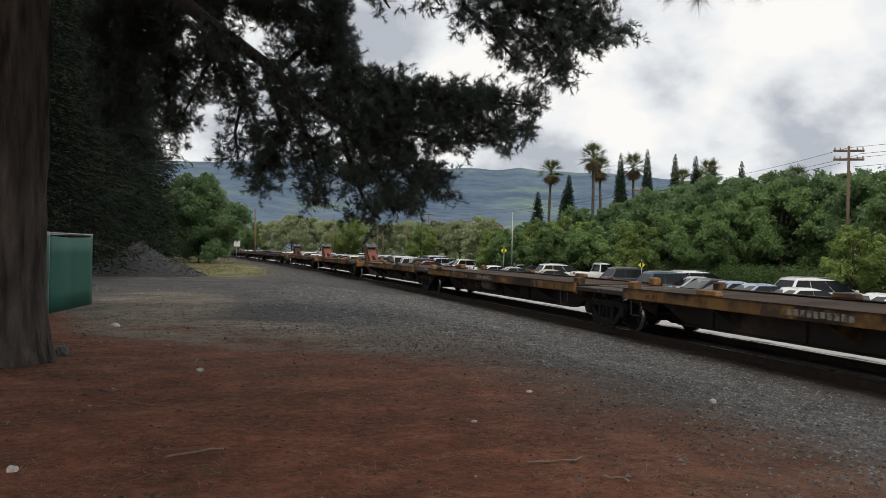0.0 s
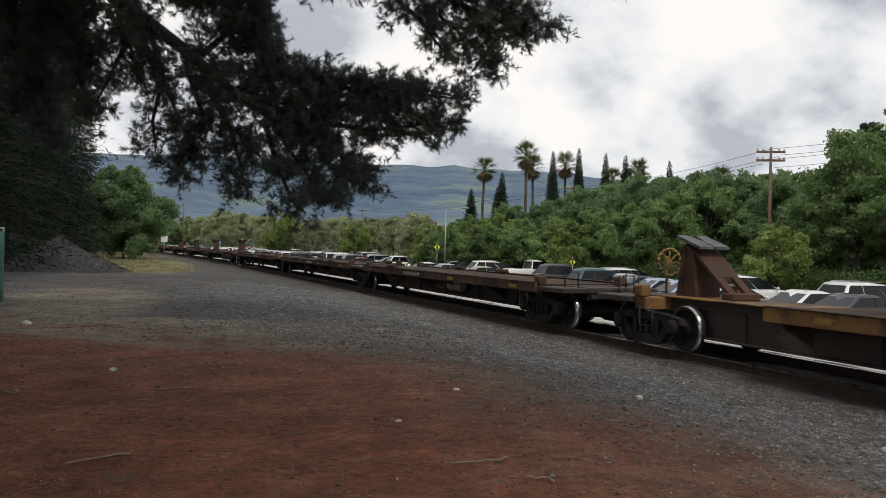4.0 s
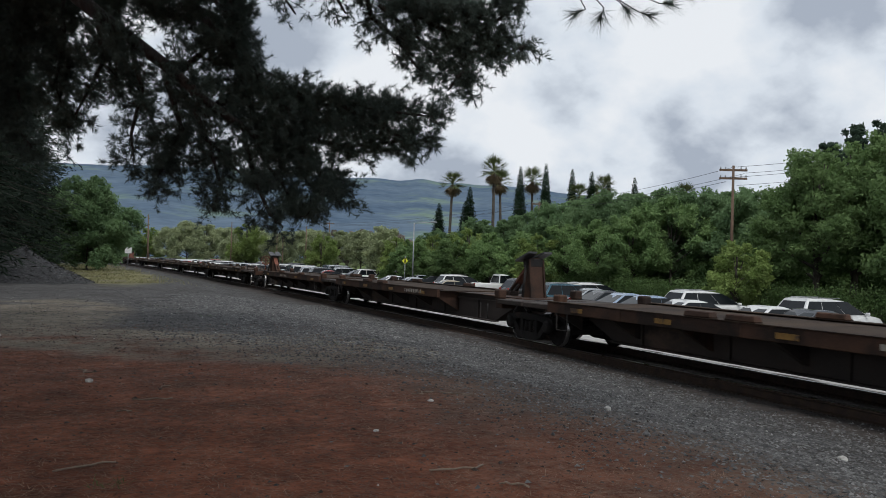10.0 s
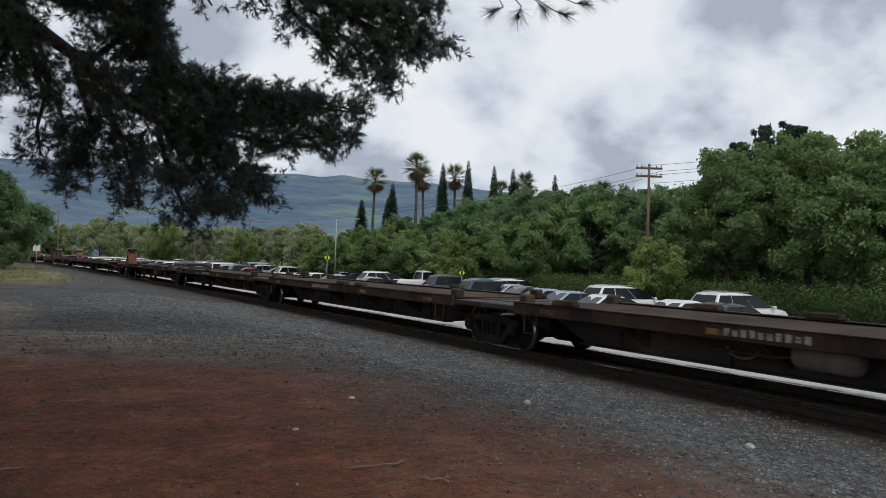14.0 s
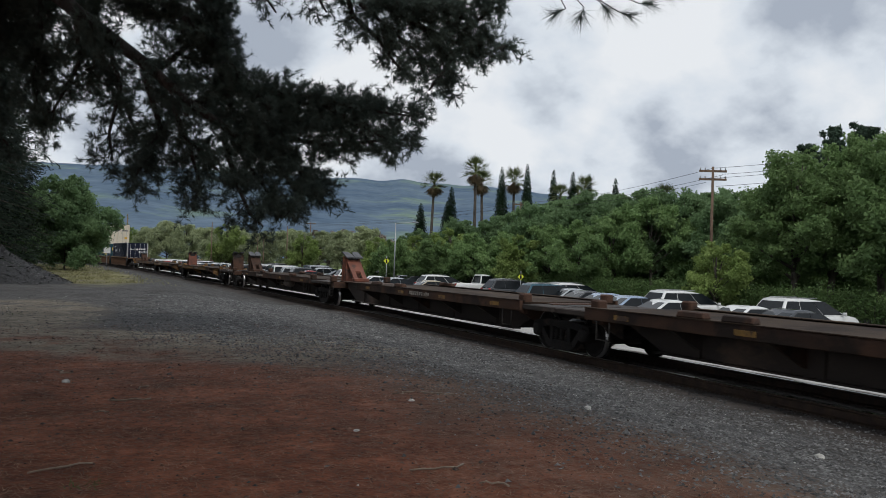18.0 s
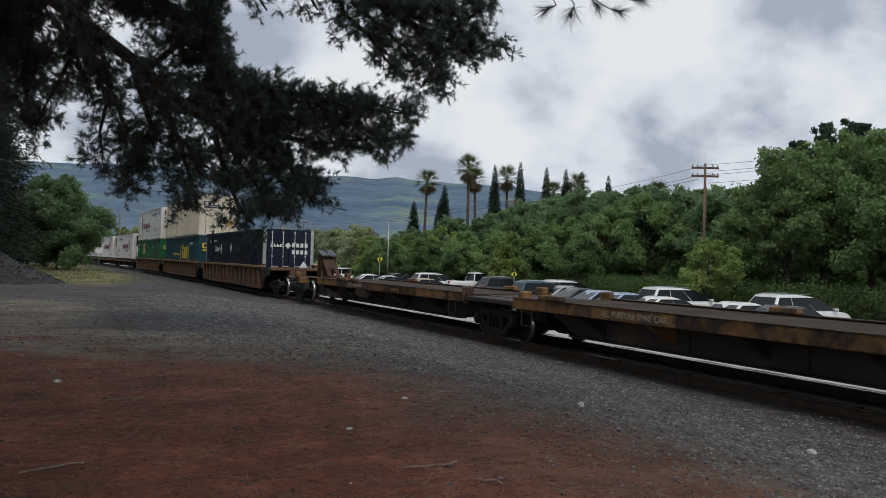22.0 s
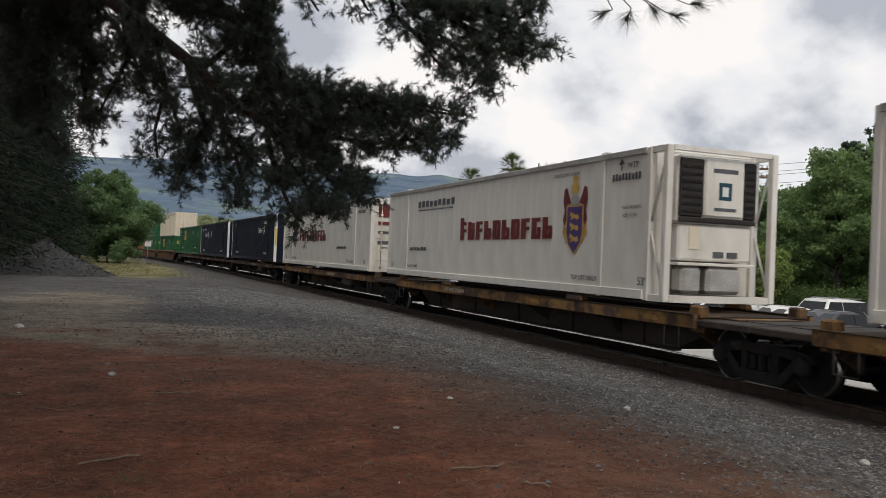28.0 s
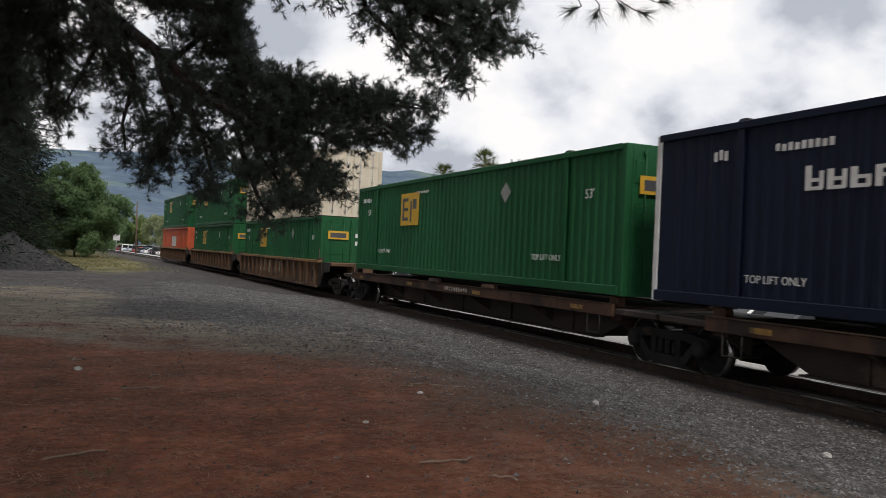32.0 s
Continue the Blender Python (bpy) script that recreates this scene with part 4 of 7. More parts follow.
M["whiteink"] = mat("white_lettering", (0.62, 0.62, 0.6), (0.75, 0.75, 0.73), 6, 0.55)

CL, CW, CH = 16.15, 2.6, 2.9


def corrugated(bm, x, face, y0, y1, z0, z1, pitch=0.28, depth=0.036):
    """A wall of trapezoid ribs along y at x."""
    ys, d = [], []
    y = y0
    while y < y1 - pitch * 0.99:
        for f, k in ((0, 0), (0.32, 0), (0.5, 1), (0.82, 1)):
            ys.append(y + f * pitch)
            d.append(k)
        y += pitch
    ys.append(y1)
    d.append(0)
    lo = [bm.verts.new((x - face * depth * k, yy, z0)) for yy, k in zip(ys, d)]
    hi = [bm.verts.new((x - face * depth * k, yy, z1)) for yy, k in zip(ys, d)]
    for i in range(len(ys) - 1):
        bm.faces.new((lo[i], lo[i + 1], hi[i + 1], hi[i])[::-face])
    return bm


def make_container(paint, label, ribbed=True, front="doors", posts=None, name="shipping_container", cut=0.0):
    """A 53-foot box: corner posts, rails, side panels, roof and an end wall or doors towards -y."""
    t = thing(name, label, "container", "containers on the train")
    p = M[paint]
    pp = M[posts] if posts else p
    hl, hw = CL / 2, CW / 2
    yf = -hl + cut                        # where the box itself begins
    part("core", bx(-hw + 0.06, hw - 0.06, yf + 0.08, hl - 0.08, 0.12, CH - 0.05), p, t)
    part("roof", bx(-hw + 0.02, hw - 0.02, yf + 0.05, hl - 0.05, CH - 0.05, CH - 0.015), p, t)
    for s in (-1, 1):
        if ribbed:
            bm = corrugated(bmesh.new(), s * (hw - 0.012), s, -hl + 0.12, hl - 0.12, 0.16, CH - 0.1, depth=0.016 if paint == "navy" else 0.034)
        else:
            n = 13
            w = (hl - yf - 0.24) / n
            first = part("side_panel", bx(-0.012, 0.012, 0.002, w - 0.002, 0.2, CH - 0.1), p, t)
            first.location = (s * hw - s * 0.026, yf + 0.12, 0)
            for k in range(1, n):
                share(first, pose(s * hw - s * 0.026, yf + 0.12 + w * k, 0), t)
            bm = None
        if bm:
            part("side_panel", bm, p, t)
        part("top_rail", bx(s * hw - 0.04, s * hw + 0.0, yf + 0.1, hl - 0.1, CH - 0.12, CH, bevel=0.01), p if ribbed else M["alu"], t)
        part("bottom_rail", bx(s * hw - 0.04, s * hw + 0.004, yf + 0.1, hl - 0.1, 0.02, 0.2, bevel=0.01), p, t)
        for y in (yf + 0.06, hl - 0.06):
            part("corner_post", bx(s * (hw - 0.08) - 0.08, s * (hw - 0.08) + 0.08, y - 0.07, y + 0.07, 0.0, CH, bevel=0.015), pp, t)
        for y in (-hl + 2.06, hl - 2.06):    # lifting posts at the 40-foot points
            part("lift_post", bx(s * hw - 0.03, s * hw + 0.006, y - 0.07, y + 0.07, 0.0, CH + 0.02, bevel=0.008), p, t)
            part("lift_casting", bx(s * (hw - 0.07) - 0.07, s * (hw - 0.07) + 0.07, y - 0.09, y + 0.09, CH - 0.02, CH + 0.05, bevel=0.015), M["black"] if paint != "white" else M["alu"], t)
    if front == "doors":
        y = -hl + 0.02
        for s in (-1, 1):
            bm = bx(s * 0.58 - 0.555, s * 0.58 + 0.555, y - 0.02, y + 0.02, 0.14, CH - 0.12)
            door = part("door", bm, p, t)
            for k in range(3):
                z = 0.45 + k * 0.85
                part("door_panel", bx(s * 0.58 - 0.5, s * 0.58 + 0.5, y - 0.035, y - 0.02, z, z + 0.45, bevel=0.012), p, door)
            for dx in (-0.28, 0.28):
                bm = cyl(bmesh.new(), (s * 0.58 + dx, y - 0.06, 0.12), (s * 0.58 + dx, y - 0.06, CH - 0.1), 0.017, n=8)
                for z in (0.2, 0.8, 1.5, 2.2, 2.7):
                    box(bm, s * 0.58 + dx - 0.05, s * 0.58 + dx + 0.05, y - 0.075, y - 0.03, z, z + 0.06)
                box(bm, s * 0.58 + dx - 0.02, s * 0.58 + dx + 0.3, y - 0.085, y - 0.06, 1.0, 1.04)
                part("lock_rod", bm, M["alu"] if paint in ("navy", "cream") else p, door)
        part("sill", bx(-hw + 0.1, hw - 0.1, -hl, -hl + 0.1, 0.0, 0.15, bevel=0.01), p, t)
        part("header", bx(-hw + 0.1, hw - 0.1, -hl, -hl + 0.1, CH - 0.13, CH, bevel=0.01), p, t)
    elif front == "plain":
        n = 9
        for k in range(n):
            a = -hw + 0.17 + (CW - 0.34) * k / n
            part("end_rib", bx(a, a + 0.15, -hl + 0.04, -hl + 0.07, 0.16, CH - 0.13), p, t)
        part("sill", bx(-hw + 0.1, hw - 0.1, -hl + 0.0, -hl + 0.1, 0.0, 0.15, bevel=0.01), p, t)
        part("header", bx(-hw + 0.1, hw - 0.1, -hl + 0.0, -hl + 0.1, CH - 0.13, CH, bevel=0.01), p, t)
    return t


NOSE = 0.46                             # depth of the open frame at a cooled box's nose


def reefer_front(t):
    """A nose-mounted cooling unit, standing in an open braced frame."""
    hl, hw = CL / 2, CW / 2
    y = -hl + 0.06                       # front of the unit
    back = -hl + NOSE + 0.06
    part("cooling_unit", bx(-0.92, 0.92, y + 0.06, back, 1.48, CH - 0.12, bevel=0.05), M["white"], t, "white nose cooling unit")
    part("lower_casing", bx(-0.86, 0.86, y + 0.08, back, 0.78, 1.47, bevel=0.04), M["white"], t)
    for x0, x1 in ((-0.90, -0.36), (0.60, 0.90)):
        g = part("grille", bx(x0, x1, y + 0.02, y + 0.07, 1.60, CH - 0.2, bevel=0.03), M["black"], t, "black louvred grille")
        for k in range(7):
            z = 1.68 + 0.14 * k
            part("louvre", bx(x0 + 0.05, x1 - 0.05, y + 0.008, y + 0.022, z, z + 0.05), M["truck"], g)
    part("grille_sill", bx(-0.90, 0.90, y + 0.015, y + 0.07, 1.50, 1.60, bevel=0.02), M["black"], t)
    cover = part("unit_cover", bx(-0.35, 0.59, y + 0.0, y + 0.07, 1.61, CH - 0.16, bevel=0.04), M["white"], t)
    part("cover_badge", bx(-0.02, 0.28, y - 0.006, y + 0.001, 1.95, 2.28), M["teal"], cover, "small blue-green badge")
    part("cover_badge_light", bx(0.06, 0.20, y - 0.009, y - 0.006, 2.02, 2.20), M["whiteink"], cover)
    part("cover_bar", bx(-0.16, 0.42, y - 0.006, y + 0.001, 2.46, 2.54), M["inkgrey"], cover)
    part("cover_bar", bx(-0.12, 0.40, y - 0.006, y + 0.001, 1.74, 1.80), M["inkgrey"], cover)
    for x0 in (-0.05, 0.28):
        part("vent_panel", bx(x0, x0 + 0.24, y + 0.06, y + 0.082, 0.86, 0.97), M["inkgrey"], t)
    part("rust_stain_plate", bx(-0.62, -0.40, y + 0.066, y + 0.081, 1.0, 1.42), M["cream"], t, "rust-stained access plate")
    for x0, x1 in ((-0.78, -0.32), (-0.20, 0.62)):
        part("fuel_tank", bx(x0, x1, y + 0.02, back - 0.05, 0.16, 0.68, bevel=0.07), M["alu"], t, "dirty aluminium fuel tank")
    part("tank_shelf", bx(-0.90, 0.90, y, back, 0.69, 0.75, bevel=0.01), M["white"], t)
    for s in (-1, 1):
        x = s * (hw - 0.07)
        part("nose_post", bx(x - 0.07, x + 0.07, -hl - 0.06, -hl + 0.08, 0, CH, bevel=0.015), M["white"], t)
        for z0, z1 in ((CH - 0.11, CH), (0.0, 0.12)):
            part("nose_rail", bx(x - 0.05, x + 0.05, -hl + 0.08, -hl + NOSE + 0.02, z0, z1), M["white"], t)
        part("nose_brace", cyl(bmesh.new(), (x, -hl + 0.05, 0.15), (x, -hl + NOSE, 1.30), 0.028, n=6), M["white"], t)
        part("nose_brace", cyl(bmesh.new(), (x, -hl + NOSE, 1.50), (x, -hl + 0.05, 2.75), 0.028, n=6), M["white"], t)
    part("nose_header", bx(-hw + 0.15, hw - 0.15, -hl - 0.05, -hl + 0.05, CH - 0.09, CH), M["white"], t)
    part("nose_sill", bx(-hw + 0.15, hw - 0.15, -hl - 0.05, -hl + 0.07, 0.0, 0.13), M["white"], t)


def rear_frame(t):
    """The open braced frame round the cooling unit at the far end."""
    hl, hw = CL / 2, CW / 2
    for s in (-1, 1):
        bm = bx(s * (hw - 0.07) - 0.07, s * (hw - 0.07) + 0.07, hl + 0.28, hl + 0.42, 0, CH, bevel=0.015)
        box(bm, s * (hw - 0.07) - 0.05, s * (hw - 0.07) + 0.05, hl - 0.02, hl + 0.3, CH - 0.1, CH)
        box(bm, s * (hw - 0.07) - 0.05, s * (hw - 0.07) + 0.05, hl - 0.02, hl + 0.3, 0.0, 0.12)
        cyl(bm, (s * (hw - 0.07), hl + 0.33, 0.15), (s * (hw - 0.07), hl, 1.3), 0.025, n=6)
        part("rear_frame", bm, M["white"], t)
    part("rear_header", bx(-hw + 0.12, hw - 0.12, hl + 0.3, hl + 0.4, CH - 0.08, CH), M["white"], t)
    part("rear_unit", bx(-0.95, 0.95, hl - 0.02, hl + 0.25, 0.5, CH - 0.2, bevel=0.05), M["white"], t)


X_SIDE = -CW / 2 - 0.003


def end_shapes(t, x0, x1, z0, z1, n, material, seed, y=-CL / 2 - 0.06):
    """Unlettered logo blocks on a door end."""
    rnd = random.Random(seed)
    bm = bmesh.new()
    w, h = (x1 - x0) / n, z1 - z0
    for i in range(n):
        a = x0 + i * w
        box(bm, a, a + w * 0.3, y - 0.004, y, z0, z1)
        for q in ((0.0, 0.78), (0.4, 0.78), (0.0, 0.4))[rnd.randrange(3)]:
            box(bm, a + w * 0.28, a + w * 0.82, y - 0.0045, y, z0 + q * h, z0 + (q + 0.22) * h)
    return part("end_logo", bm, material, t)


def blot(t, y0, y1, z0, z1, material, name="logo_panel", x=X_SIDE, label=""):
    """A flat painted patch on the camera's side."""
    return part(name, bx(x - 0.004, x, y0, y1, z0, z1), material, t, label)


def diamond(t, y, z, r, material, x=X_SIDE, name="placard", ry=None):
    bm = extrude(bmesh.new(), [(y - (ry or r), z), (y, z - r), (y + (ry or r), z), (y, z + r)], "x", x - 0.004, x)
    return part(name, bm, material, t)


def glyphs(t, y_left, y_right, z0, z1, n, material, seed, name="logo_mark", x=X_SIDE, heavy=0.6):
    """Blocky unlettered shapes in a logo's colour and size: uprights with a bar at the top, middle or foot."""
    rnd = random.Random(seed)
    bm = bmesh.new()
    w = (y_left - y_right) / n
    h = z1 - z0
    for i in range(n):
        a = y_left - i * w
        up = 0.0 if i else 0.25
        s = w * 0.34 * heavy / 0.6
        box(bm, x - 0.004, x, a - s, a, z0, z1 + up * h)
        kind = rnd.randrange(3)
        for q in ((0.0, 0.82), (0.42, 0.82), (0.0, 0.42))[kind]:
            box(bm, x - 0.0045, x, a - w * 0.8, a - s * 0.9, z0 + q * h, z0 + (q + 0.18) * h)
        if kind != 1:
            box(bm, x - 0.0042, x, a - w * 0.84, a - w * 0.84 + s * 0.7, z0 + 0.06 * h, z0 + rnd.choice((0.55, 0.94)) * h)
    return part(name, bm, material, t)


# ---- the train, put together ----
# truck centres of each articulated car, in metres along the train at the clip's start
FLATS = [
    ([1.5, 18.4, 35.3, 52.3, 69.6, 86.6], "ochre"),
    ([91.0, 107.5, 126.0, 143.9], "rust"),
    ([148.7, 165.0, 182.0, 199.2, 216.2, 232.8], "rust"),
    ([237.1, 252.5, 270.2, 287.3, 304.8, 321.6], "deck"),
    ([326.2, 342.6, 360.4, 378.9], "rust"),
    ([383.4, 400.4, 418.0, 435.8], "ochre"),
    ([502.6, 519.9, 538.5, 556.4], "ochre"),
    ([560.4, 577.4, 594.2, 611.6], "rust"),
]
WELLS = [[440.0, 459.7, 479.0, 498.5], [614.5, 634.6, 654.6, 674.4]]
# raised hitches: place, lean of the brace (-1 towards the front), wide head, colour
HITCHES = [(52.1, -1, False, "hitch"), (69.1, -1, False, "hitch"), (86.3, -1, False, "rust"),
           (149.6, 1, True, "rust"), (166.6, 1, True, "rust"), (183.7, 1, True, "rust"), (201.0, 1, True, "rust"),
           (232.8, -1, True, "rust"), (327.0, 1, False, "hitch"), (360.1, -1, False, "hitch"), (378.6, -1, False, "rust"),
           (383.6, 1, False, "rust"), (402.2, 1, False, "hitch"), (435.4, -1, False, "rust")]
TANKS = [27.5, 97.0, 154.6, 262.0, 311.5, 366.8, 428.1, 545.0, 565.8]   # air tanks under the decks
truck0 = make_truck()
used = [False]


def put_truck(u):
    t = truck0 if not used[0] else copy_thing(truck0, pose(0, 0, 0))
    used[0] = True
    ride(t, u)


seed = 0
for centres, paint in FLATS:
    for u in centres:
        put_truck(u)
    for k, (a, b) in enumerate(zip(centres, centres[1:])):
        seed += 1
        lo, hi = a - (1.5 if k == 0 else 0), b + (1.5 if k == len(centres) - 2 else 0)
        mid = (lo + hi) / 2
        hs = [(u - mid, way, wide, col) for u, way, wide, col in HITCHES if (b - 1.5 < u < b + 1.3 if way < 0 else a - 1 < u < a + 2.5)]
        brake = -1 if k == 0 else (1 if k == len(centres) - 2 else 0)
        car = make_flat(hi - lo, paint, seed, hs, marks=a != 400.4, low=0.28 if a > 500 else 0.0, tank=next((u - mid for u in TANKS if a < u < b), None), brake=brake, wheel=1 if a == 237.1 else (2 if b in (86.6, 378.9) else 0))
        if a == 400.4:
            words(car, "ALL PURPOSE SPINE CAR", 0.17, -1.349, 413.3 - mid, 0.86, M["graffiti"])
        ride(car, mid)
for centres in WELLS:
    for u in centres:
        put_truck(u)
    for k, (a, b) in enumerate(zip(centres, centres[1:])):
        seed += 1
        ride(make_well(b - a, seed, graffiti=centres[0] > 600 and k == 0), (a + b) / 2)

DECK_Z, WELL_Z = 1.19, 0.33


def load(ob, front, z):
    ride(ob, front + CL / 2, z)


HL = CL / 2
NAVY = "dark navy blue corrugated freight container with white marks"


def navy_marks(t, diamond_y=None):
    glyphs(t, 4.75, 3.25, 1.76, 2.04, 4, M["whiteink"], 5, heavy=0.5)
    for dy, dz in ((0, 0.24), (0.24, 0), (0, -0.24), (-0.24, 0)):
        diamond(t, 2.81 + dy * 0.75, 1.90 + dz * 0.75, 0.14, M["whiteink"], name="logo_diamond")
    if diamond_y is not None:
        diamond(t, diamond_y, 1.95, 0.32, M["whiteink"], ry=0.22)
    words(t, "TOP LIFT ONLY", 0.17, X_SIDE, 5.84, 0.42, M["whiteink"])
    words(t, "TOP LIFT ONLY", 0.17, X_SIDE, -HL + 3.6, 0.42, M["whiteink"])
    bars(t, 4.28, 5.36, 2.36, 2.48, X_SIDE, 9, M["whiteink"], seed=4)
    bars(t, 6.3, 6.65, 2.32, 2.5, X_SIDE, 3, M["whiteink"], seed=3)


# well cars
c = make_container("navy", NAVY, posts="alu")
navy_marks(c, -0.12)
end_shapes(c, -0.95, -0.3, 2.0, 2.15, 4, M["whiteink"], 3)
part("end_diamond", extrude(bmesh.new(), [(-0.22, 2.08), (-0.06, 2.24), (0.1, 2.08), (-0.06, 1.92)], "y", -HL - 0.062, -HL - 0.056), M["whiteink"], c)
part("end_placard", extrude(bmesh.new(), [(0.55, 1.0), (0.78, 1.3), (1.0, 1.0), (0.78, 0.7)], "y", -HL - 0.06, -HL - 0.055), M["whiteink"], c)
for k in range(4):
    for z in (1.65, 2.0):
        part("end_marking", bx(0.15 + k * 0.22, 0.30 + k * 0.22, -HL - 0.06, -HL - 0.055, z, z + 0.2), M["whiteink"], c)
load(c, 441.9, WELL_Z)
c = make_container("teal", "teal-blue corrugated freight container with a large yellow logo")
glyphs(c, -1.0, -3.6, 1.2, 2.1, 3, M["yellow"], 2, heavy=0.85)
blot(c, -0.4, -0.2, 1.0, 2.2, M["yellow"])
blot(c, -4.05, -3.8, 1.0, 2.2, M["yellow"])
bars(c, 0.2, 3.6, 1.42, 1.62, X_SIDE, 11, M["yellow"], seed=3)
bars(c, -5.77, -4.4, 2.25, 2.42, X_SIDE, 7, M["whiteink"], seed=6)
end_shapes(c, -1.05, 0.0, 2.0, 2.36, 3, M["yellow"], 2)
part("end_bar", bx(-1.0, -0.1, -HL - 0.06, -HL - 0.055, 1.8, 1.92), M["yellow"], c)
load(c, 461.2, WELL_Z)
c = make_container("cream", "cream-white corrugated freight container with dark navy logo")
glyphs(c, 5.30, 2.9, 1.45, 2.3, 3, M["inknavy"], 2, heavy=0.85)
bars(c, 3.0, 5.25, 1.1, 1.33, X_SIDE, 10, M["inknavy"], seed=2)
bars(c, -5.6, -4.6, 2.0, 2.5, X_SIDE, 4, M["inknavy"], seed=5)
words(c, "53", 0.42, X_SIDE, HL - 0.55, 2.0, M["inkgrey"])
blot(c, HL - 0.75, HL - 0.6, 0.8, 1.1, M["orangelogo"], "warning_sticker")
end_shapes(c, -1.05, -0.05, 2.1, 2.42, 3, M["inknavy"], 2)
part("end_bar", bx(-1.0, -0.1, -HL - 0.06, -HL - 0.055, 1.95, 2.04), M["inknavy"], c)
for k in range(6):
    part("end_marking", bx(0.2 + k * 0.15, 0.3 + k * 0.15, -HL - 0.06, -HL - 0.055, 1.9, 2.08), M["inkgrey"], c)
part("end_sticker", bx(0.62, 0.98, -HL - 0.06, -HL - 0.055, 0.72, 1.05), M["orangelogo"], c)
load(c, 461.2, WELL_Z + CH + 0.03)


def green_marks(t):
    p = blot(t, 2.2, 3.7, 1.5, 2.5, M["orangelogo"])
    bm = bmesh.new()
    for a, b, z0, z1 in ((3.42, 3.55, 1.65, 2.35), (3.08, 3.42, 2.25, 2.35), (3.08, 3.42, 1.95, 2.05), (3.08, 3.42, 1.65, 1.75), (2.78, 2.9, 1.6, 2.25), (2.4, 2.7, 2.0, 2.3)):
        box(bm, X_SIDE - 0.008, X_SIDE - 0.004, a, b, z0, z1)
    part("logo_mark", bm, M["inkgrey"], t)
    words(t, "53'", 0.28, X_SIDE, 6.95, 1.9, M["whiteink"])
    words(t, "53'", 0.28, X_SIDE, -6.75, 1.9, M["whiteink"])
    words(t, "TOP LIFT ONLY", 0.18, X_SIDE, 5.77, 0.62, M["whiteink"])
    words(t, "TOP LIFT ONLY", 0.18, X_SIDE, -4.67, 0.62, M["whiteink"])
    bars(t, HL - 1.4, HL - 0.5, 2.35, 2.5, X_SIDE, 6, M["whiteink"], seed=1)
    bars(t, HL - 6.6, HL - 5.6, 2.45, 2.53, X_SIDE, 9, M["whiteink"], seed=2)
    diamond(t, -3.33, 2.2, 0.26, M["alu"])
    part("end_logo", bx(-1.0, -0.1, -HL - 0.06, -HL - 0.055, 1.95, 2.3), M["orangelogo"], t)
    part("end_logo_shape", bx(-0.9, -0.2, -HL - 0.064, -HL - 0.06, 2.02, 2.22), M["inkgrey"], t)
    for k in range(4):
        for z in (1.72, 2.05):
            part("end_marking", bx(0.2 + k * 0.2, 0.34 + k * 0.2, -HL - 0.06, -HL - 0.055, z, z + 0.17), M["whiteink"], t)


GREEN = "green corrugated freight container with amber logo panel"
c = make_container("green", GREEN)
green_marks(c)
load(c, 480.8, WELL_Z)


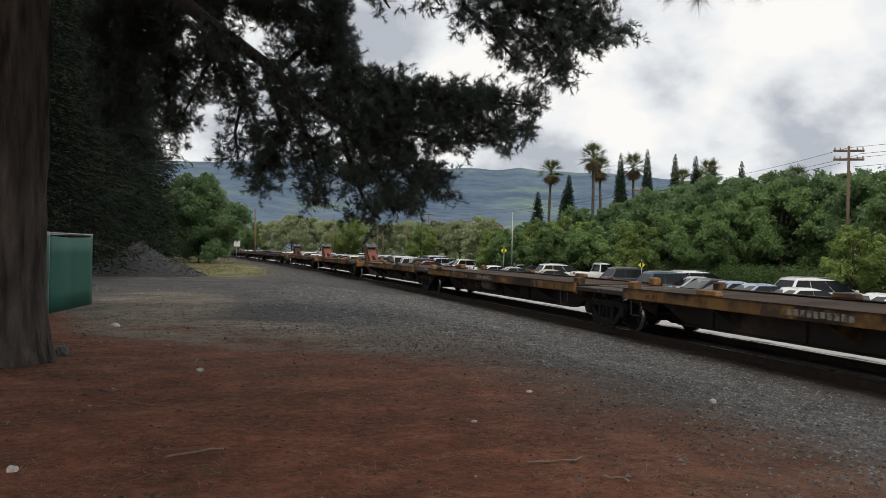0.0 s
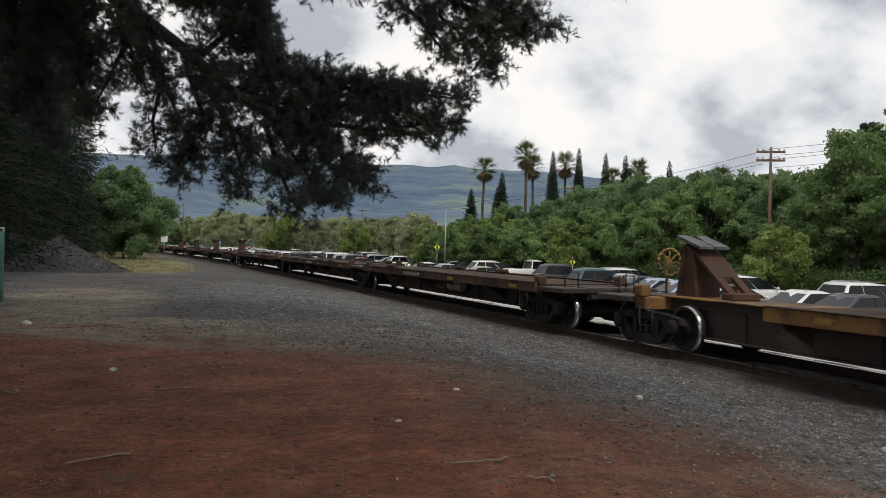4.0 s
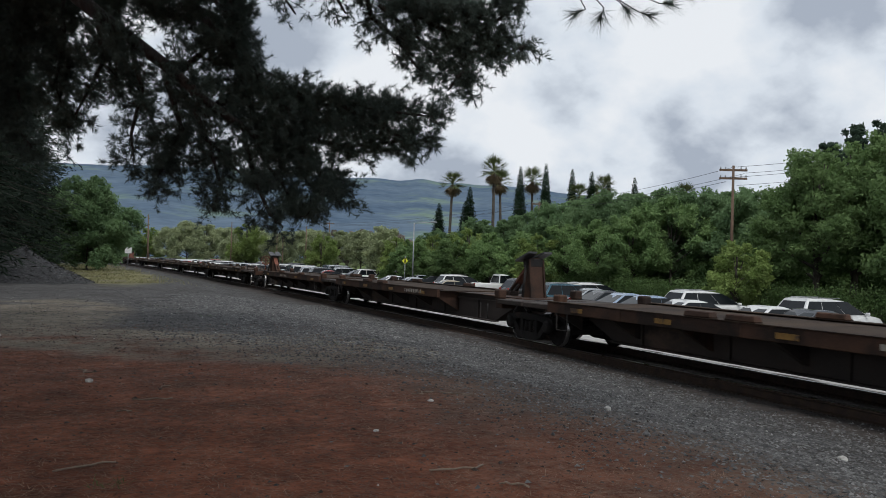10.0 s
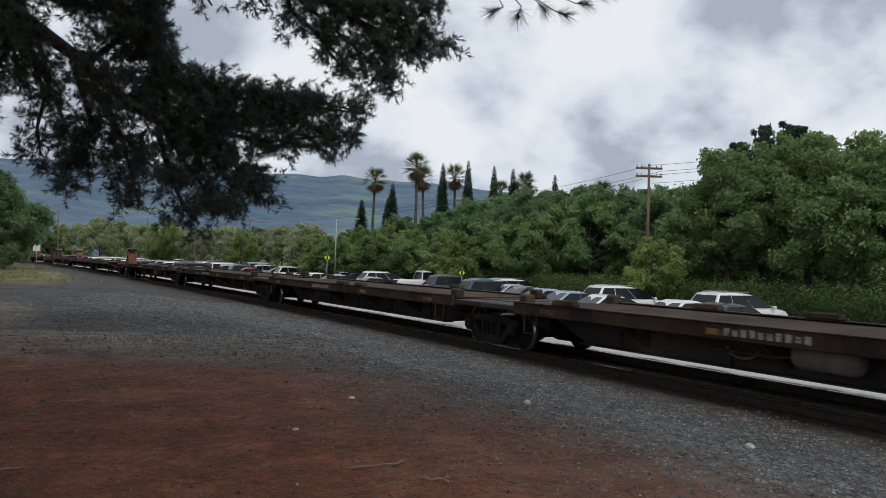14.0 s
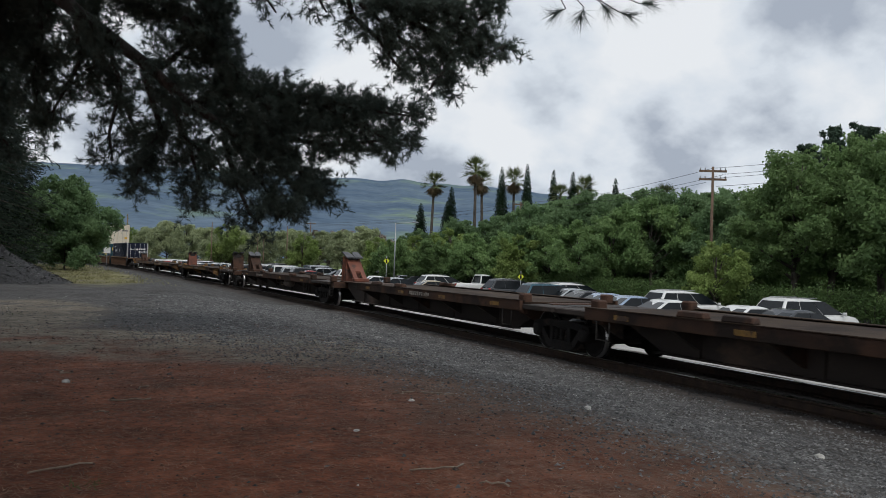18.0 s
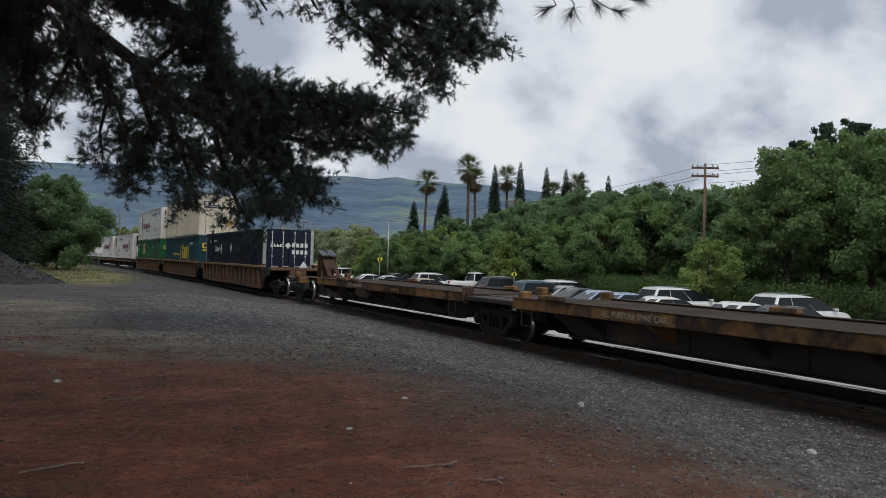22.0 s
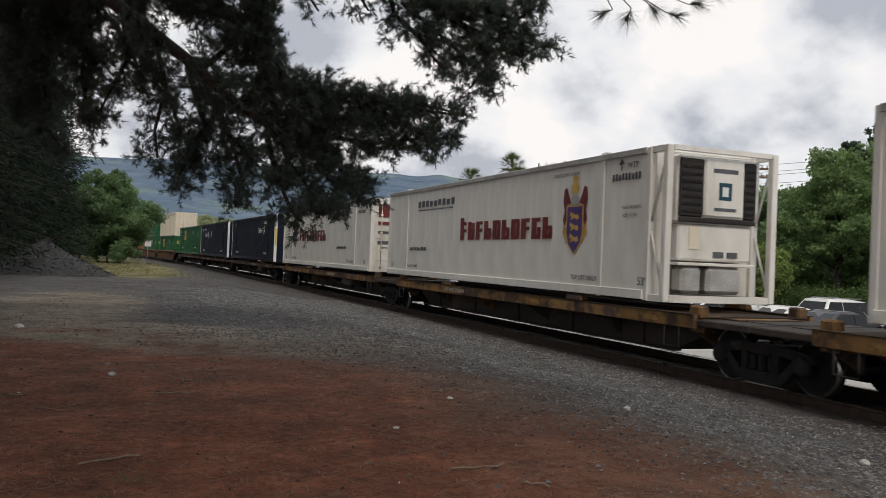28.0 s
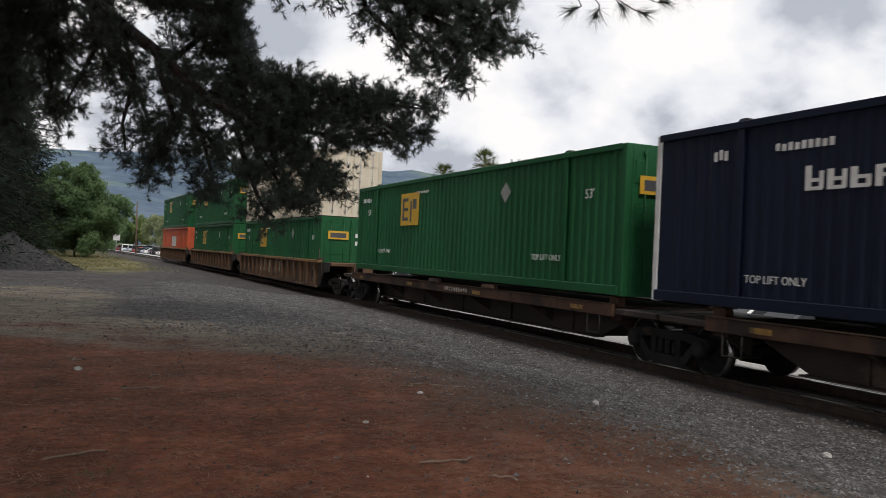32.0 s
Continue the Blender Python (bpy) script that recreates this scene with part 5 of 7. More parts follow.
def white_marks(t, crest, name_l, name_r, z, stack, second=True):
    """Blackletter-like dark red shapes, grey lettering bars and a crest; places in metres from the middle."""
    glyphs(t, name_l, name_r, z - 0.27, z + 0.23, 10, M["darkred"], 11, heavy=0.8)
    if second:
        bars(t, name_r + 0.1, name_r + 2.9, z - 0.58, z - 0.45, X_SIDE, 16, M["inkgrey"], seed=2)
    bars(t, stack - 3.2, stack, 2.26, 2.46, X_SIDE, 9, M["inkgrey"], seed=7)
    bars(t, stack - 3.1, stack - 0.1, 2.14, 2.19, X_SIDE, 24, M["inkgrey"], seed=17)
    y0 = stack - 1.0 if stack > 0 else stack - 2.9
    bars(t, y0, y0 + 1.6, 0.86, 0.98, X_SIDE, 12, M["inkgrey"], seed=9)
    words(t, "STACK LIMIT 3 HIGH", 0.12, X_SIDE, -HL + 4.1, 2.56, M["inkgrey"])
    words(t, "WTP", 0.17, X_SIDE, -HL + 1.2, 2.55, M["inkgrey"])
    part("arrow", extrude(bmesh.new(), [(-HL + 1.42, 2.52), (-HL + 1.42, 2.64), (-HL + 1.50, 2.64), (-HL + 1.40, 2.76), (-HL + 1.30, 2.64), (-HL + 1.38, 2.64), (-HL + 1.38, 2.52)], "x", X_SIDE - 0.004, X_SIDE), M["inkgrey"], t)
    bars(t, -HL + 0.75, -HL + 1.75, 2.32, 2.46, X_SIDE, 9, M["inkgrey"], seed=8)
    if crest is not None and crest < 0:
        words(t, "TARE WEIGHT", 0.10, X_SIDE, -HL + 1.35, 1.75, M["inkgrey"])
        words(t, "(LB) 13230", 0.10, X_SIDE, -HL + 1.3, 1.60, M["inkgrey"])
    words(t, "TOP LIFT ONLY", 0.15, X_SIDE, -4.85, 0.30, M["inkgrey"])
    words(t, "53'", 0.22, X_SIDE, -HL + 0.75, 0.28, M["inkgrey"])
    words(t, "TOP LIFT ONLY", 0.15, X_SIDE, 5.95, 0.30, M["inkgrey"])
    words(t, "53'", 0.22, X_SIDE, 7.6, 0.28, M["inkgrey"])
    if crest > 0:
        words(t, "TARE WEIGHT", 0.12, X_SIDE, 7.4, 1.76, M["inkgrey"])
        words(t, "(LB) 13230", 0.12, X_SIDE, 7.35, 1.60, M["inkgrey"])
        words(t, "WTP", 0.17, X_SIDE, 6.75, 2.5, M["inkgrey"])
        words(t, "STACK LIMIT 3 HIGH", 0.13, X_SIDE, 5.85, 2.52, M["inkgrey"])
    y, x = crest, X_SIDE

    def flat(name, outline, material, deep=0.004):
        part(name, extrude(bmesh.new(), [(y + a * 0.84, 1.42 + (b - 1.42) * (0.88 if b > 1.42 else 0.94)) for a, b in outline], "x", x - deep, x), material, t)

    rim = [(-0.40, 1.98), (-0.42, 1.30), (-0.30, 1.02), (0, 0.80), (0.30, 1.02), (0.42, 1.30), (0.40, 1.98)]
    flat("crest_rim", rim, M["gold"], 0.003)
    flat("crest_shield", [(a * 0.90, 1.42 + (b - 1.42) * 0.93) for a, b in rim], M["purple"], 0.005)
    for k in range(3):
        z = 1.12 + 0.27 * k
        flat("crest_beast", [(-0.22, z), (-0.16, z + 0.10), (-0.05, z + 0.07), (0.08, z + 0.12), (0.20, z + 0.17), (0.24, z + 0.08), (0.14, z + 0.03), (0.20, z - 0.04), (0.08, z - 0.02), (-0.02, z + 0.01), (-0.10, z - 0.05)], M["gold"], 0.008)
    flat("crest_helm", [(-0.16, 2.0), (-0.18, 2.14), (-0.10, 2.26), (0.08, 2.27), (0.18, 2.16), (0.15, 2.0)], M["alu"], 0.006)
    flat("crest_lion", [(-0.16, 2.28), (-0.18, 2.42), (-0.08, 2.54), (-0.12, 2.66), (0.02, 2.74), (0.14, 2.68), (0.12, 2.54), (0.20, 2.46), (0.16, 2.28)], M["gold"], 0.005)
    for q in (-1, 1):
        flat("crest_mantle", [(q * 0.20, 2.04), (q * 0.34, 2.26), (q * 0.44, 2.44), (q * 0.56, 2.38), (q * 0.60, 2.10), (q * 0.52, 1.86), (q * 0.60, 1.62), (q * 0.50, 1.46), (q * 0.43, 1.60), (q * 0.44, 1.98)], M["darkred"], 0.0035)
        flat("crest_scroll", [(q * 0.44, 1.42), (q * 0.56, 1.52), (q * 0.60, 1.30), (q * 0.48, 1.16), (q * 0.40, 1.04), (q * 0.34, 1.06), (q * 0.44, 1.22)], M["gold"], 0.0032)


def door_marks(t):
    part("door_plaque", bx(-1.0, -0.45, -HL - 0.03, -HL - 0.022, 2.15, 2.65), M["darkred"], t, "dark red square plaque")
    for k, (z, hgt, a, b) in enumerate(((1.85, 0.12, -1.0, -0.1), (1.5, 0.1, -1.0, -0.15), (1.1, 0.12, -1.0, 0.9), (2.1, 0.5, 0.55, 0.95))):
        part("door_bar", bx(a, b, -HL - 0.03, -HL - 0.022, z, z + hgt), (M["darkred"], M["inkgrey"], M["inkgrey"], M["purple"])[k], t)


WHITE = "white smooth refrigerated container with dark red shapes"
c = make_container("white", WHITE + " and plain doors", ribbed=False, name="refrigerated_container")
white_marks(c, 4.94, 3.98, -0.83, 1.40, -2.3)
door_marks(c)
load(c, 480.8, WELL_Z + CH + 0.03)
for front, nose, crest, name_l, name_r, zn, stack in ((501.55, True, -4.94, 1.4, -4.05, 1.46, 5.14), (522.2, True, -4.94, 1.4, -4.05, 1.46, 5.14), (540.62, False, 5.3, 4.23, -1.24, 1.50, -1.81)):
    c = make_container("white", WHITE + (" and cooling unit" if nose else " and doors"), ribbed=False, front="" if nose else "doors", name="refrigerated_container", cut=NOSE if nose else 0.0)
    white_marks(c, crest, name_l, name_r, zn, stack, front < 510)
    if nose:
        reefer_front(c)
    else:
        door_marks(c)
        rear_frame(c)
    load(c, front, DECK_Z)
for front, fr in ((559.8, "plain"), (578.2, "doors")):
    c = make_container("navy", NAVY, posts="whiteink", front=fr)
    if fr == "plain":
        glyphs(c, -2.9, -4.3, 1.82, 2.1, 4, M["whiteink"], 5, heavy=0.5)
        for dy, dz in ((0, 0.24), (0.24, 0), (0, -0.24), (-0.24, 0)):
            diamond(c, -4.74 + dy * 0.75, 1.97 + dz * 0.75, 0.14, M["whiteink"], name="logo_diamond")
        words(c, "TOP LIFT ONLY", 0.17, X_SIDE, -4.75, 0.42, M["whiteink"])
        words(c, "TOP LIFT ONLY", 0.17, X_SIDE, HL - 2.15, 0.42, M["whiteink"])
        words(c, "WTP", 0.20, X_SIDE, HL - 1.25, 2.42, M["whiteink"])
        bars(c, -5.65, -4.49, 2.36, 2.5, X_SIDE, 10, M["whiteink"], seed=8)
        for k in range(5):
            part("end_marking", bx(-0.55 + k * 0.13, -0.46 + k * 0.13, -HL + 0.03, -HL + 0.038, 1.9, 2.04), M["whiteink"], c)
        for k in range(6):
            for x, z in ((0.66, 1.5), (0.84, 1.3)):
                part("end_marking", bx(x, x + 0.08, -HL + 0.03, -HL + 0.038, z + k * 0.2, z + 0.14 + k * 0.2), M["whiteink"], c)
        for s in (-1, 1):
            part("warning_strip", bx(s * 1.22 - 0.05, s * 1.22 + 0.05, -HL - 0.018, -HL - 0.011, 1.0, 2.0), M["orangelogo"], c)
    else:
        navy_marks(c, 1.1)
        words(c, "WTP", 0.20, X_SIDE, -HL + 1.75, 2.42, M["whiteink"])
        end_shapes(c, -0.95, -0.3, 2.0, 2.15, 4, M["whiteink"], 3)
        part("end_diamond", extrude(bmesh.new(), [(-0.22, 2.08), (-0.06, 2.24), (0.1, 2.08), (-0.06, 1.92)], "y", -HL - 0.062, -HL - 0.056), M["whiteink"], c)
        for k in range(3):
            part("end_bar", bx(0.4, 0.9, -HL - 0.062, -HL - 0.056, 2.1 - 0.2 * k, 2.2 - 0.2 * k), M["whiteink"], c)
    load(c, front, DECK_Z)
c = make_container("green", GREEN)
green_marks(c)
load(c, 595.3, DECK_Z)
for paint, front, up, lab in (("green", 616.4, 0, GREEN), ("cream", 616.4, 1, "cream freight container riding on a green one"), ("green", 636.5, 0, GREEN), ("green", 636.5, 1, "green freight container riding on another"),
                              ("orange", 656.5, 0, "orange-red corrugated freight container"), ("green", 656.5, 1, "green freight container riding on an orange one")):
    c = make_container(paint, lab)
    if paint == "green":
        green_marks(c)
    if paint == "orange":
        blot(c, -1.6, 1.2, 1.2, 2.1, M["whiteink"])
    load(c, front, WELL_Z + up * (CH + 0.03))


def motions():
    for ob, u, z in RIDERS:
        walk(ob, train_rows(u, ZR + z))


# ---- plants ----
M["bark"] = mat("pine_bark", (0.014, 0.012, 0.011), (0.046, 0.038, 0.034), 5, 0.95, bump=1.0, bscale=14, depth=0.08, stretch=(1, 1, 0.22))
M["trunk_bark"] = mat("furrowed_pine_bark", (0.022, 0.018, 0.016), (0.115, 0.094, 0.080), 7, 0.95, bump=1.0, bscale=16, depth=0.10, stretch=(1, 1, 0.16))
M["bark2"] = mat("grey_bark", (0.05, 0.042, 0.035), (0.10, 0.085, 0.07), 5, 0.95, bump=0.8, bscale=16, depth=0.03, stretch=(1, 1, 0.3))
M["needle"] = leaf_mat("pine_needles", (0.050, 0.066, 0.060), (0.092, 0.118, 0.100), 1.2, 0.65, 0.3)
# Conifer green taken down near black: overhead shade is put into the colour.
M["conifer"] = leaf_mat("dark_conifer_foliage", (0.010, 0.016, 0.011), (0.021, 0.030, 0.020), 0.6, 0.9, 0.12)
M["leaf"] = leaf_mat("broadleaf_green", (0.112, 0.182, 0.070), (0.190, 0.280, 0.112), 0.35, 0.55, 0.3)
M["leaf_light"] = leaf_mat("light_broadleaf_green", (0.160, 0.225, 0.068), (0.250, 0.320, 0.108), 0.35, 0.55, 0.3)
M["leaf_dark"] = leaf_mat("deep_broadleaf_green", (0.100, 0.165, 0.080), (0.175, 0.258, 0.125), 0.35, 0.6, 0.42)
M["cypress"] = leaf_mat("cypress_green", (0.010, 0.024, 0.012), (0.026, 0.048, 0.022), 0.8, 0.65, 0.1)
M["palm"] = leaf_mat("palm_frond_green", (0.075, 0.10, 0.04), (0.14, 0.165, 0.07), 0.8, 0.55, 0.2)
M["dry"] = leaf_mat("dry_frond_brown", (0.10, 0.075, 0.045), (0.17, 0.13, 0.08), 0.8, 0.7, 0.1)
M["far_pine"] = leaf_mat("far_pine_green", (0.030, 0.052, 0.036), (0.062, 0.092, 0.062), 0.6, 0.7, 0.2)
M["hedge"] = leaf_mat("hedge_green", (0.070, 0.125, 0.042), (0.130, 0.195, 0.070), 1.0, 0.5, 0.2)
# The next two far-tree colours are lightened: distance haze is mixed in.
M["leaf_hazed"] = leaf_mat("pale_spring_green", (0.22, 0.255, 0.145), (0.32, 0.36, 0.205), 0.35, 0.6, 0.3)
M["greybrush"] = leaf_mat("leafless_grey_brush", (0.15, 0.122, 0.110), (0.235, 0.195, 0.172), 0.3, 0.8, 0.1)


def limb(bm, pts, r0, r1, n=7):
    k = len(pts) - 1
    for i in range(k):
        a, b = r0 + (r1 - r0) * i / k, r0 + (r1 - r0) * (i + 1) / k
        cyl(bm, pts[i], pts[i + 1], a, b, n, cap=i in (0, k - 1))


def leaf_cloud(rnd, lobes, count, size, shell=0.40, loose=0.95, stray=0.26):
    """Small pointed leaves over many lobes (x, y, z, r), mostly on their outsides, as an array of triangles."""
    gen = np.random.RandomState(rnd.randrange(1 << 30))
    lob = np.array(lobes)
    w = lob[:, 3] ** 2
    pick = gen.choice(len(lob), count, p=w / w.sum())
    c0, r = lob[pick, :3], lob[pick, 3]

    def unit(v):
        return v / np.linalg.norm(v, axis=1)[:, None]

    d = unit(gen.normal(size=(count, 3)))
    q = r * (shell + (1 - shell) * gen.rand(count) ** 0.6) * (1 + 0.18 * np.sin(d[:, 0] * 5 + c0[:, 0]) * np.sin(d[:, 1] * 5 + c0[:, 1]) + 0.16 * np.sin(d[:, 2] * 7 + c0[:, 2] + d[:, 0] * 4))
    q *= np.where(gen.rand(count) < stray, gen.uniform(1.0, 1.5, count), 1.0)
    c = c0 + d * q[:, None] * (1, 1, 0.8)
    s = (size * gen.uniform(0.55, 1.45, count))[:, None]
    a = unit(d + gen.normal(size=(count, 3)) * loose)
    u = unit(np.cross(a, gen.normal(size=(count, 3))))
    v = np.cross(a, u)
    return np.stack([c - u * s * 0.7 - v * s * 0.5, c - u * s * 0.5 + v * s * 0.5 + a * s * 0.1, c + u * s], axis=1)


def make_tree(height, spread, material, seed, leaves=30000, size=0.095, label="", trunk_r=0.16, low=0.22, name="tree", boughs=15, sub=6, fine=0.30, category="tree", group="trees behind the car park"):
    """A trunk, boughs that fork into clumps, and a crown of leaf lobes whose top lies at the height given."""
    rnd = random.Random(seed)
    t = thing(name, label, category, group)
    bm = bmesh.new()
    h0 = height * low
    limb(bm, [(0, 0, -0.3), (0.05, 0.02, h0 * 0.5), (0.0, 0.06, h0), (0.1, 0.1, height * 0.55), (0.05, 0, height * 0.85)], trunk_r, trunk_r * 0.25, 8)
    lobes = []
    for i in range(boughs):
        f = (i + 0.5) / boughs
        prof = math.sin(math.pi * min(1, 0.16 + f * 0.80)) ** 0.75
        a = i * 2.4 + rnd.uniform(-0.5, 0.5)
        d = spread * prof * rnd.uniform(0.30, 0.86)
        r = spread * prof * rnd.uniform(0.24, 0.42) + 0.12
        z = h0 + (height - h0) * (0.08 + 0.84 * f) - 0.25 * d * (1 - f)
        p = (d * math.cos(a), d * math.sin(a), min(z, height - r * 0.8))
        lobes.append((*p, r * 0.75))
        limb(bm, [(0.03, 0.03, h0 * 0.8 + (z - h0) * 0.5), (p[0] * 0.5, p[1] * 0.5, h0 + (z - h0) * 0.7), (p[0] * 0.9, p[1] * 0.9, p[2])], trunk_r * 0.4, 0.02, 5)
        for k in range(sub):
            aa, el = rnd.uniform(0, 6.28), rnd.uniform(-0.5, 1.3)
            e = Vector((math.cos(aa) * math.cos(el), math.sin(aa) * math.cos(el), math.sin(el))) * r * rnd.uniform(0.75, 1.25)
            rr = r * rnd.uniform(fine, fine + 0.28)
            lobes.append((p[0] + e.x, p[1] + e.y, min(p[2] + e.z * 0.85, height - rr * 0.7), rr))
    part("trunk", bm, M["bark2"], t)
    triangles("crown", leaf_cloud(rnd, lobes, leaves, size), material, t)
    return t


def polar(az, dist, z):
    a = radians(az)
    return dist * math.sin(a), dist * math.cos(a), z


def place(t, az, dist, turn=0.0, size=1.0, sink=0.0):
    x, y, _ = polar(az, dist, 0)
    t.matrix_world = pose(x, y, ground_z(x, y) - sink, 0, 0, turn) @ Matrix.Diagonal((size, size, size, 1))
    return t


def grow(kinds, spots, first_used):
    for kind, az, dist, h in spots:
        ob, h0 = kinds[kind]
        t = ob if kind not in first_used else copy_thing(ob, pose(0, 0, 0))
        first_used.add(kind)
        place(t, az, dist, (az * 77) % 360, h / h0)


def skyline(az):
    """How high the tree tops stand over the eye, as a slope, by bearing."""
    return float(np.interp(az, (14, 19, 22.6, 25.2, 27.6, 30.4, 34.3, 37.3, 39, 40.6, 43.2, 44.2, 45.2, 46.4, 47.4, 49, 52, 56, 60, 70),
                           (0.030, 0.040, 0.044, 0.058, 0.061, 0.079, 0.093, 0.097, 0.097, 0.093, 0.098, 0.092, 0.118, 0.148, 0.160, 0.160, 0.166, 0.168, 0.16, 0.15)))


G1 = "round leafy green street tree along the car park hedge"
KINDS = {
    "h": (make_tree(7.0, 3.2, M["leaf_hazed"], 12, leaves=16000, size=0.13, label="green tree far across the lot, lightened with painted haze"), 7.0),
    "g": (make_tree(8.0, 3.8, M["greybrush"], 9, leaves=16000, size=0.13, label="leafless grey-brown tree in the distance", low=0.1), 8.0),
    "a": (make_tree(6.5, 2.9, M["leaf"], 1, label=G1, leaves=24000, size=0.125, boughs=18), 6.5),
    "b": (make_tree(7.0, 3.0, M["leaf_dark"], 2, leaves=26000, size=0.125, boughs=18, label="dense deep green tree behind the car park"), 7.0),
    "c": (make_tree(5.5, 2.3, M["leaf_light"], 3, leaves=20000, size=0.105, label="light yellow-green leafy tree by the car park", low=0.16), 5.5),
    "d": (make_tree(11.0, 4.0, M["leaf"], 4, leaves=42000, size=0.12, label="tall dark broadleaf tree with an open crown", trunk_r=0.3, boughs=22, fine=0.26), 11.0),
    "e": (make_tree(8.0, 3.6, M["leaf"], 5, leaves=30000, size=0.115, label="spreading green tree with a loose crown", low=0.26, boughs=18, fine=0.26), 8.0),
    "n": (make_tree(12.0, 2.6, M["far_pine"], 14, leaves=30000, size=0.10, label="tall dark pine rising behind the leafy trees", low=0.4, boughs=17, sub=5, fine=0.22), 12.0),
    "s": (make_tree(2.2, 1.5, M["hedge"], 15, leaves=9000, size=0.085, label="low dark green shrub under the trees", low=0.02, trunk_r=0.05, boughs=9, sub=4, name="shrub", category="shrub", group="shrubs under the trees"), 2.2),
}
# kind, bearing, distance, share of the skyline's height
STREET_TREES = [
    ("c", 19.5, 92, 0.9), ("a", 20.6, 84, 0.85), ("c", 21.8, 90, 0.95), ("a", 23, 80, 0.8), ("c", 24.4, 86, 0.95), ("a", 25.8, 78, 0.78), ("b", 27, 90, 1.0), ("a", 28, 76, 0.76),
    ("c", 29.2, 72, 0.66), ("b", 30.2, 88, 1.0), ("a", 31.1, 72, 0.72), ("b", 32.4, 84, 0.96), ("e", 33.2, 68, 0.74), ("b", 34.4, 80, 1.0), ("e", 35.4, 66, 0.84), ("b", 36.4, 72, 1.0),
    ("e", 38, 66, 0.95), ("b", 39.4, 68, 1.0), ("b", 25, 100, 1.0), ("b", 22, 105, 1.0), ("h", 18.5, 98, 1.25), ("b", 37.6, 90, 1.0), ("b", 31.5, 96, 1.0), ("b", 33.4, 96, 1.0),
    ("b", 28.7, 100, 0.98),
]
TALL_TREES = [
    ("b", 41, 72, 0.9), ("c", 42.1, 52, 0.50), ("b", 43.2, 64, 1.0), ("e", 44.2, 62, 0.72), ("d", 46.9, 54, 1.0), ("d", 49.0, 56, 0.97), ("d", 51.8, 54, 1.0), ("b", 47, 80, 0.7),
    ("b", 49.5, 78, 0.7), ("b", 52, 74, 0.7), ("b", 55, 70, 0.7), ("b", 58, 66, 0.7), ("b", 42, 88, 1.0), ("e", 54.2, 50, 0.95), ("d", 56.6, 48, 1.0),
    ("e", 59, 50, 0.9), ("d", 61.5, 52, 1.0), ("b", 40.2, 84, 1.0), ("n", 48.6, 84, 1.04), ("n", 49.9, 88, 1.08), ("n", 51.1, 84, 1.03),
]
SHRUBS = [("s", 18.6 + 1.05 * k, (88 - 1.1 * k) if k < 24 else 60 + (k % 3) * 3, 0) for k in range(41)]
FAR_TREES = [
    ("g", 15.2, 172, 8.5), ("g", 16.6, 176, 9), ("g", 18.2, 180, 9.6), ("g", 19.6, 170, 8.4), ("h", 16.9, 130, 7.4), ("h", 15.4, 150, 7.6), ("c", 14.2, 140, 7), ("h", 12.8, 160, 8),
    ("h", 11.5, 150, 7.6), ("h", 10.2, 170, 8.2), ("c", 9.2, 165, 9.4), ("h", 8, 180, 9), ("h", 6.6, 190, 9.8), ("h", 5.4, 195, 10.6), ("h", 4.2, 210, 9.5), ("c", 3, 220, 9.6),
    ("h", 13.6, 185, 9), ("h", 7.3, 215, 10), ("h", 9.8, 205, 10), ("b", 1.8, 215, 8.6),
]
SPOTS = [(k, az, d, 2.2 + d * skyline(az) * f) for k, az, d, f in STREET_TREES + TALL_TREES]
SPOTS += [(k, az, d, 1.8 + 0.5 * ((i * 7) % 4)) for i, (k, az, d, _) in enumerate(SHRUBS)]
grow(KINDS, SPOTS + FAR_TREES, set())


def make_cypress(height, seed):
    rnd = random.Random(seed)
    t = thing("cypress", "tall narrow dark green cypress spire", "tree", "cypress row")
    part("trunk", cyl(bmesh.new(), (0, 0, -0.3), (0, 0, height * 0.3), 0.2, 0.12, 8), M["bark2"], t)
    lobes = []
    for i in range(60):
        f = i / 59
        r = 1.25 * (1 - f) ** 0.62 * (0.6 + 0.4 * min(1, f * 5)) + 0.05
        a = i * 2.4
        lobes.append((0.16 * r * math.cos(a), 0.16 * r * math.sin(a), 0.8 + (height - 0.95) * f, r * 0.85))
    tri = leaf_cloud(rnd, lobes, 30000, 0.09, 0.85, 0.6, 0.03)
    triangles("crown", tri, M["cypress"], t)
    return t


cy0 = make_cypress(16.0, 8)
for i, (az, top) in enumerate(((24.3, 5.41), (27.75, 6.93), (29.5, 7.15), (31.3, 6.79), (32.62, 6.65), (33.7, 6.55), (35.48, 6.25), (22.2, 4.2), (24.0, 4.4))):
    t = cy0 if i == 0 else copy_thing(cy0, pose(0, 0, 0))
    d = 118 + (i * 7) % 12
    x, y, _ = polar(az, d, 0)
    h = 1.6 + d * math.tan(radians(top)) - ground_z(x, y)
    t.matrix_world = pose(x, y, ground_z(x, y), 0, 0, i * 50) @ Matrix.Diagonal((1.25, 1.25, h / 16.0, 1))


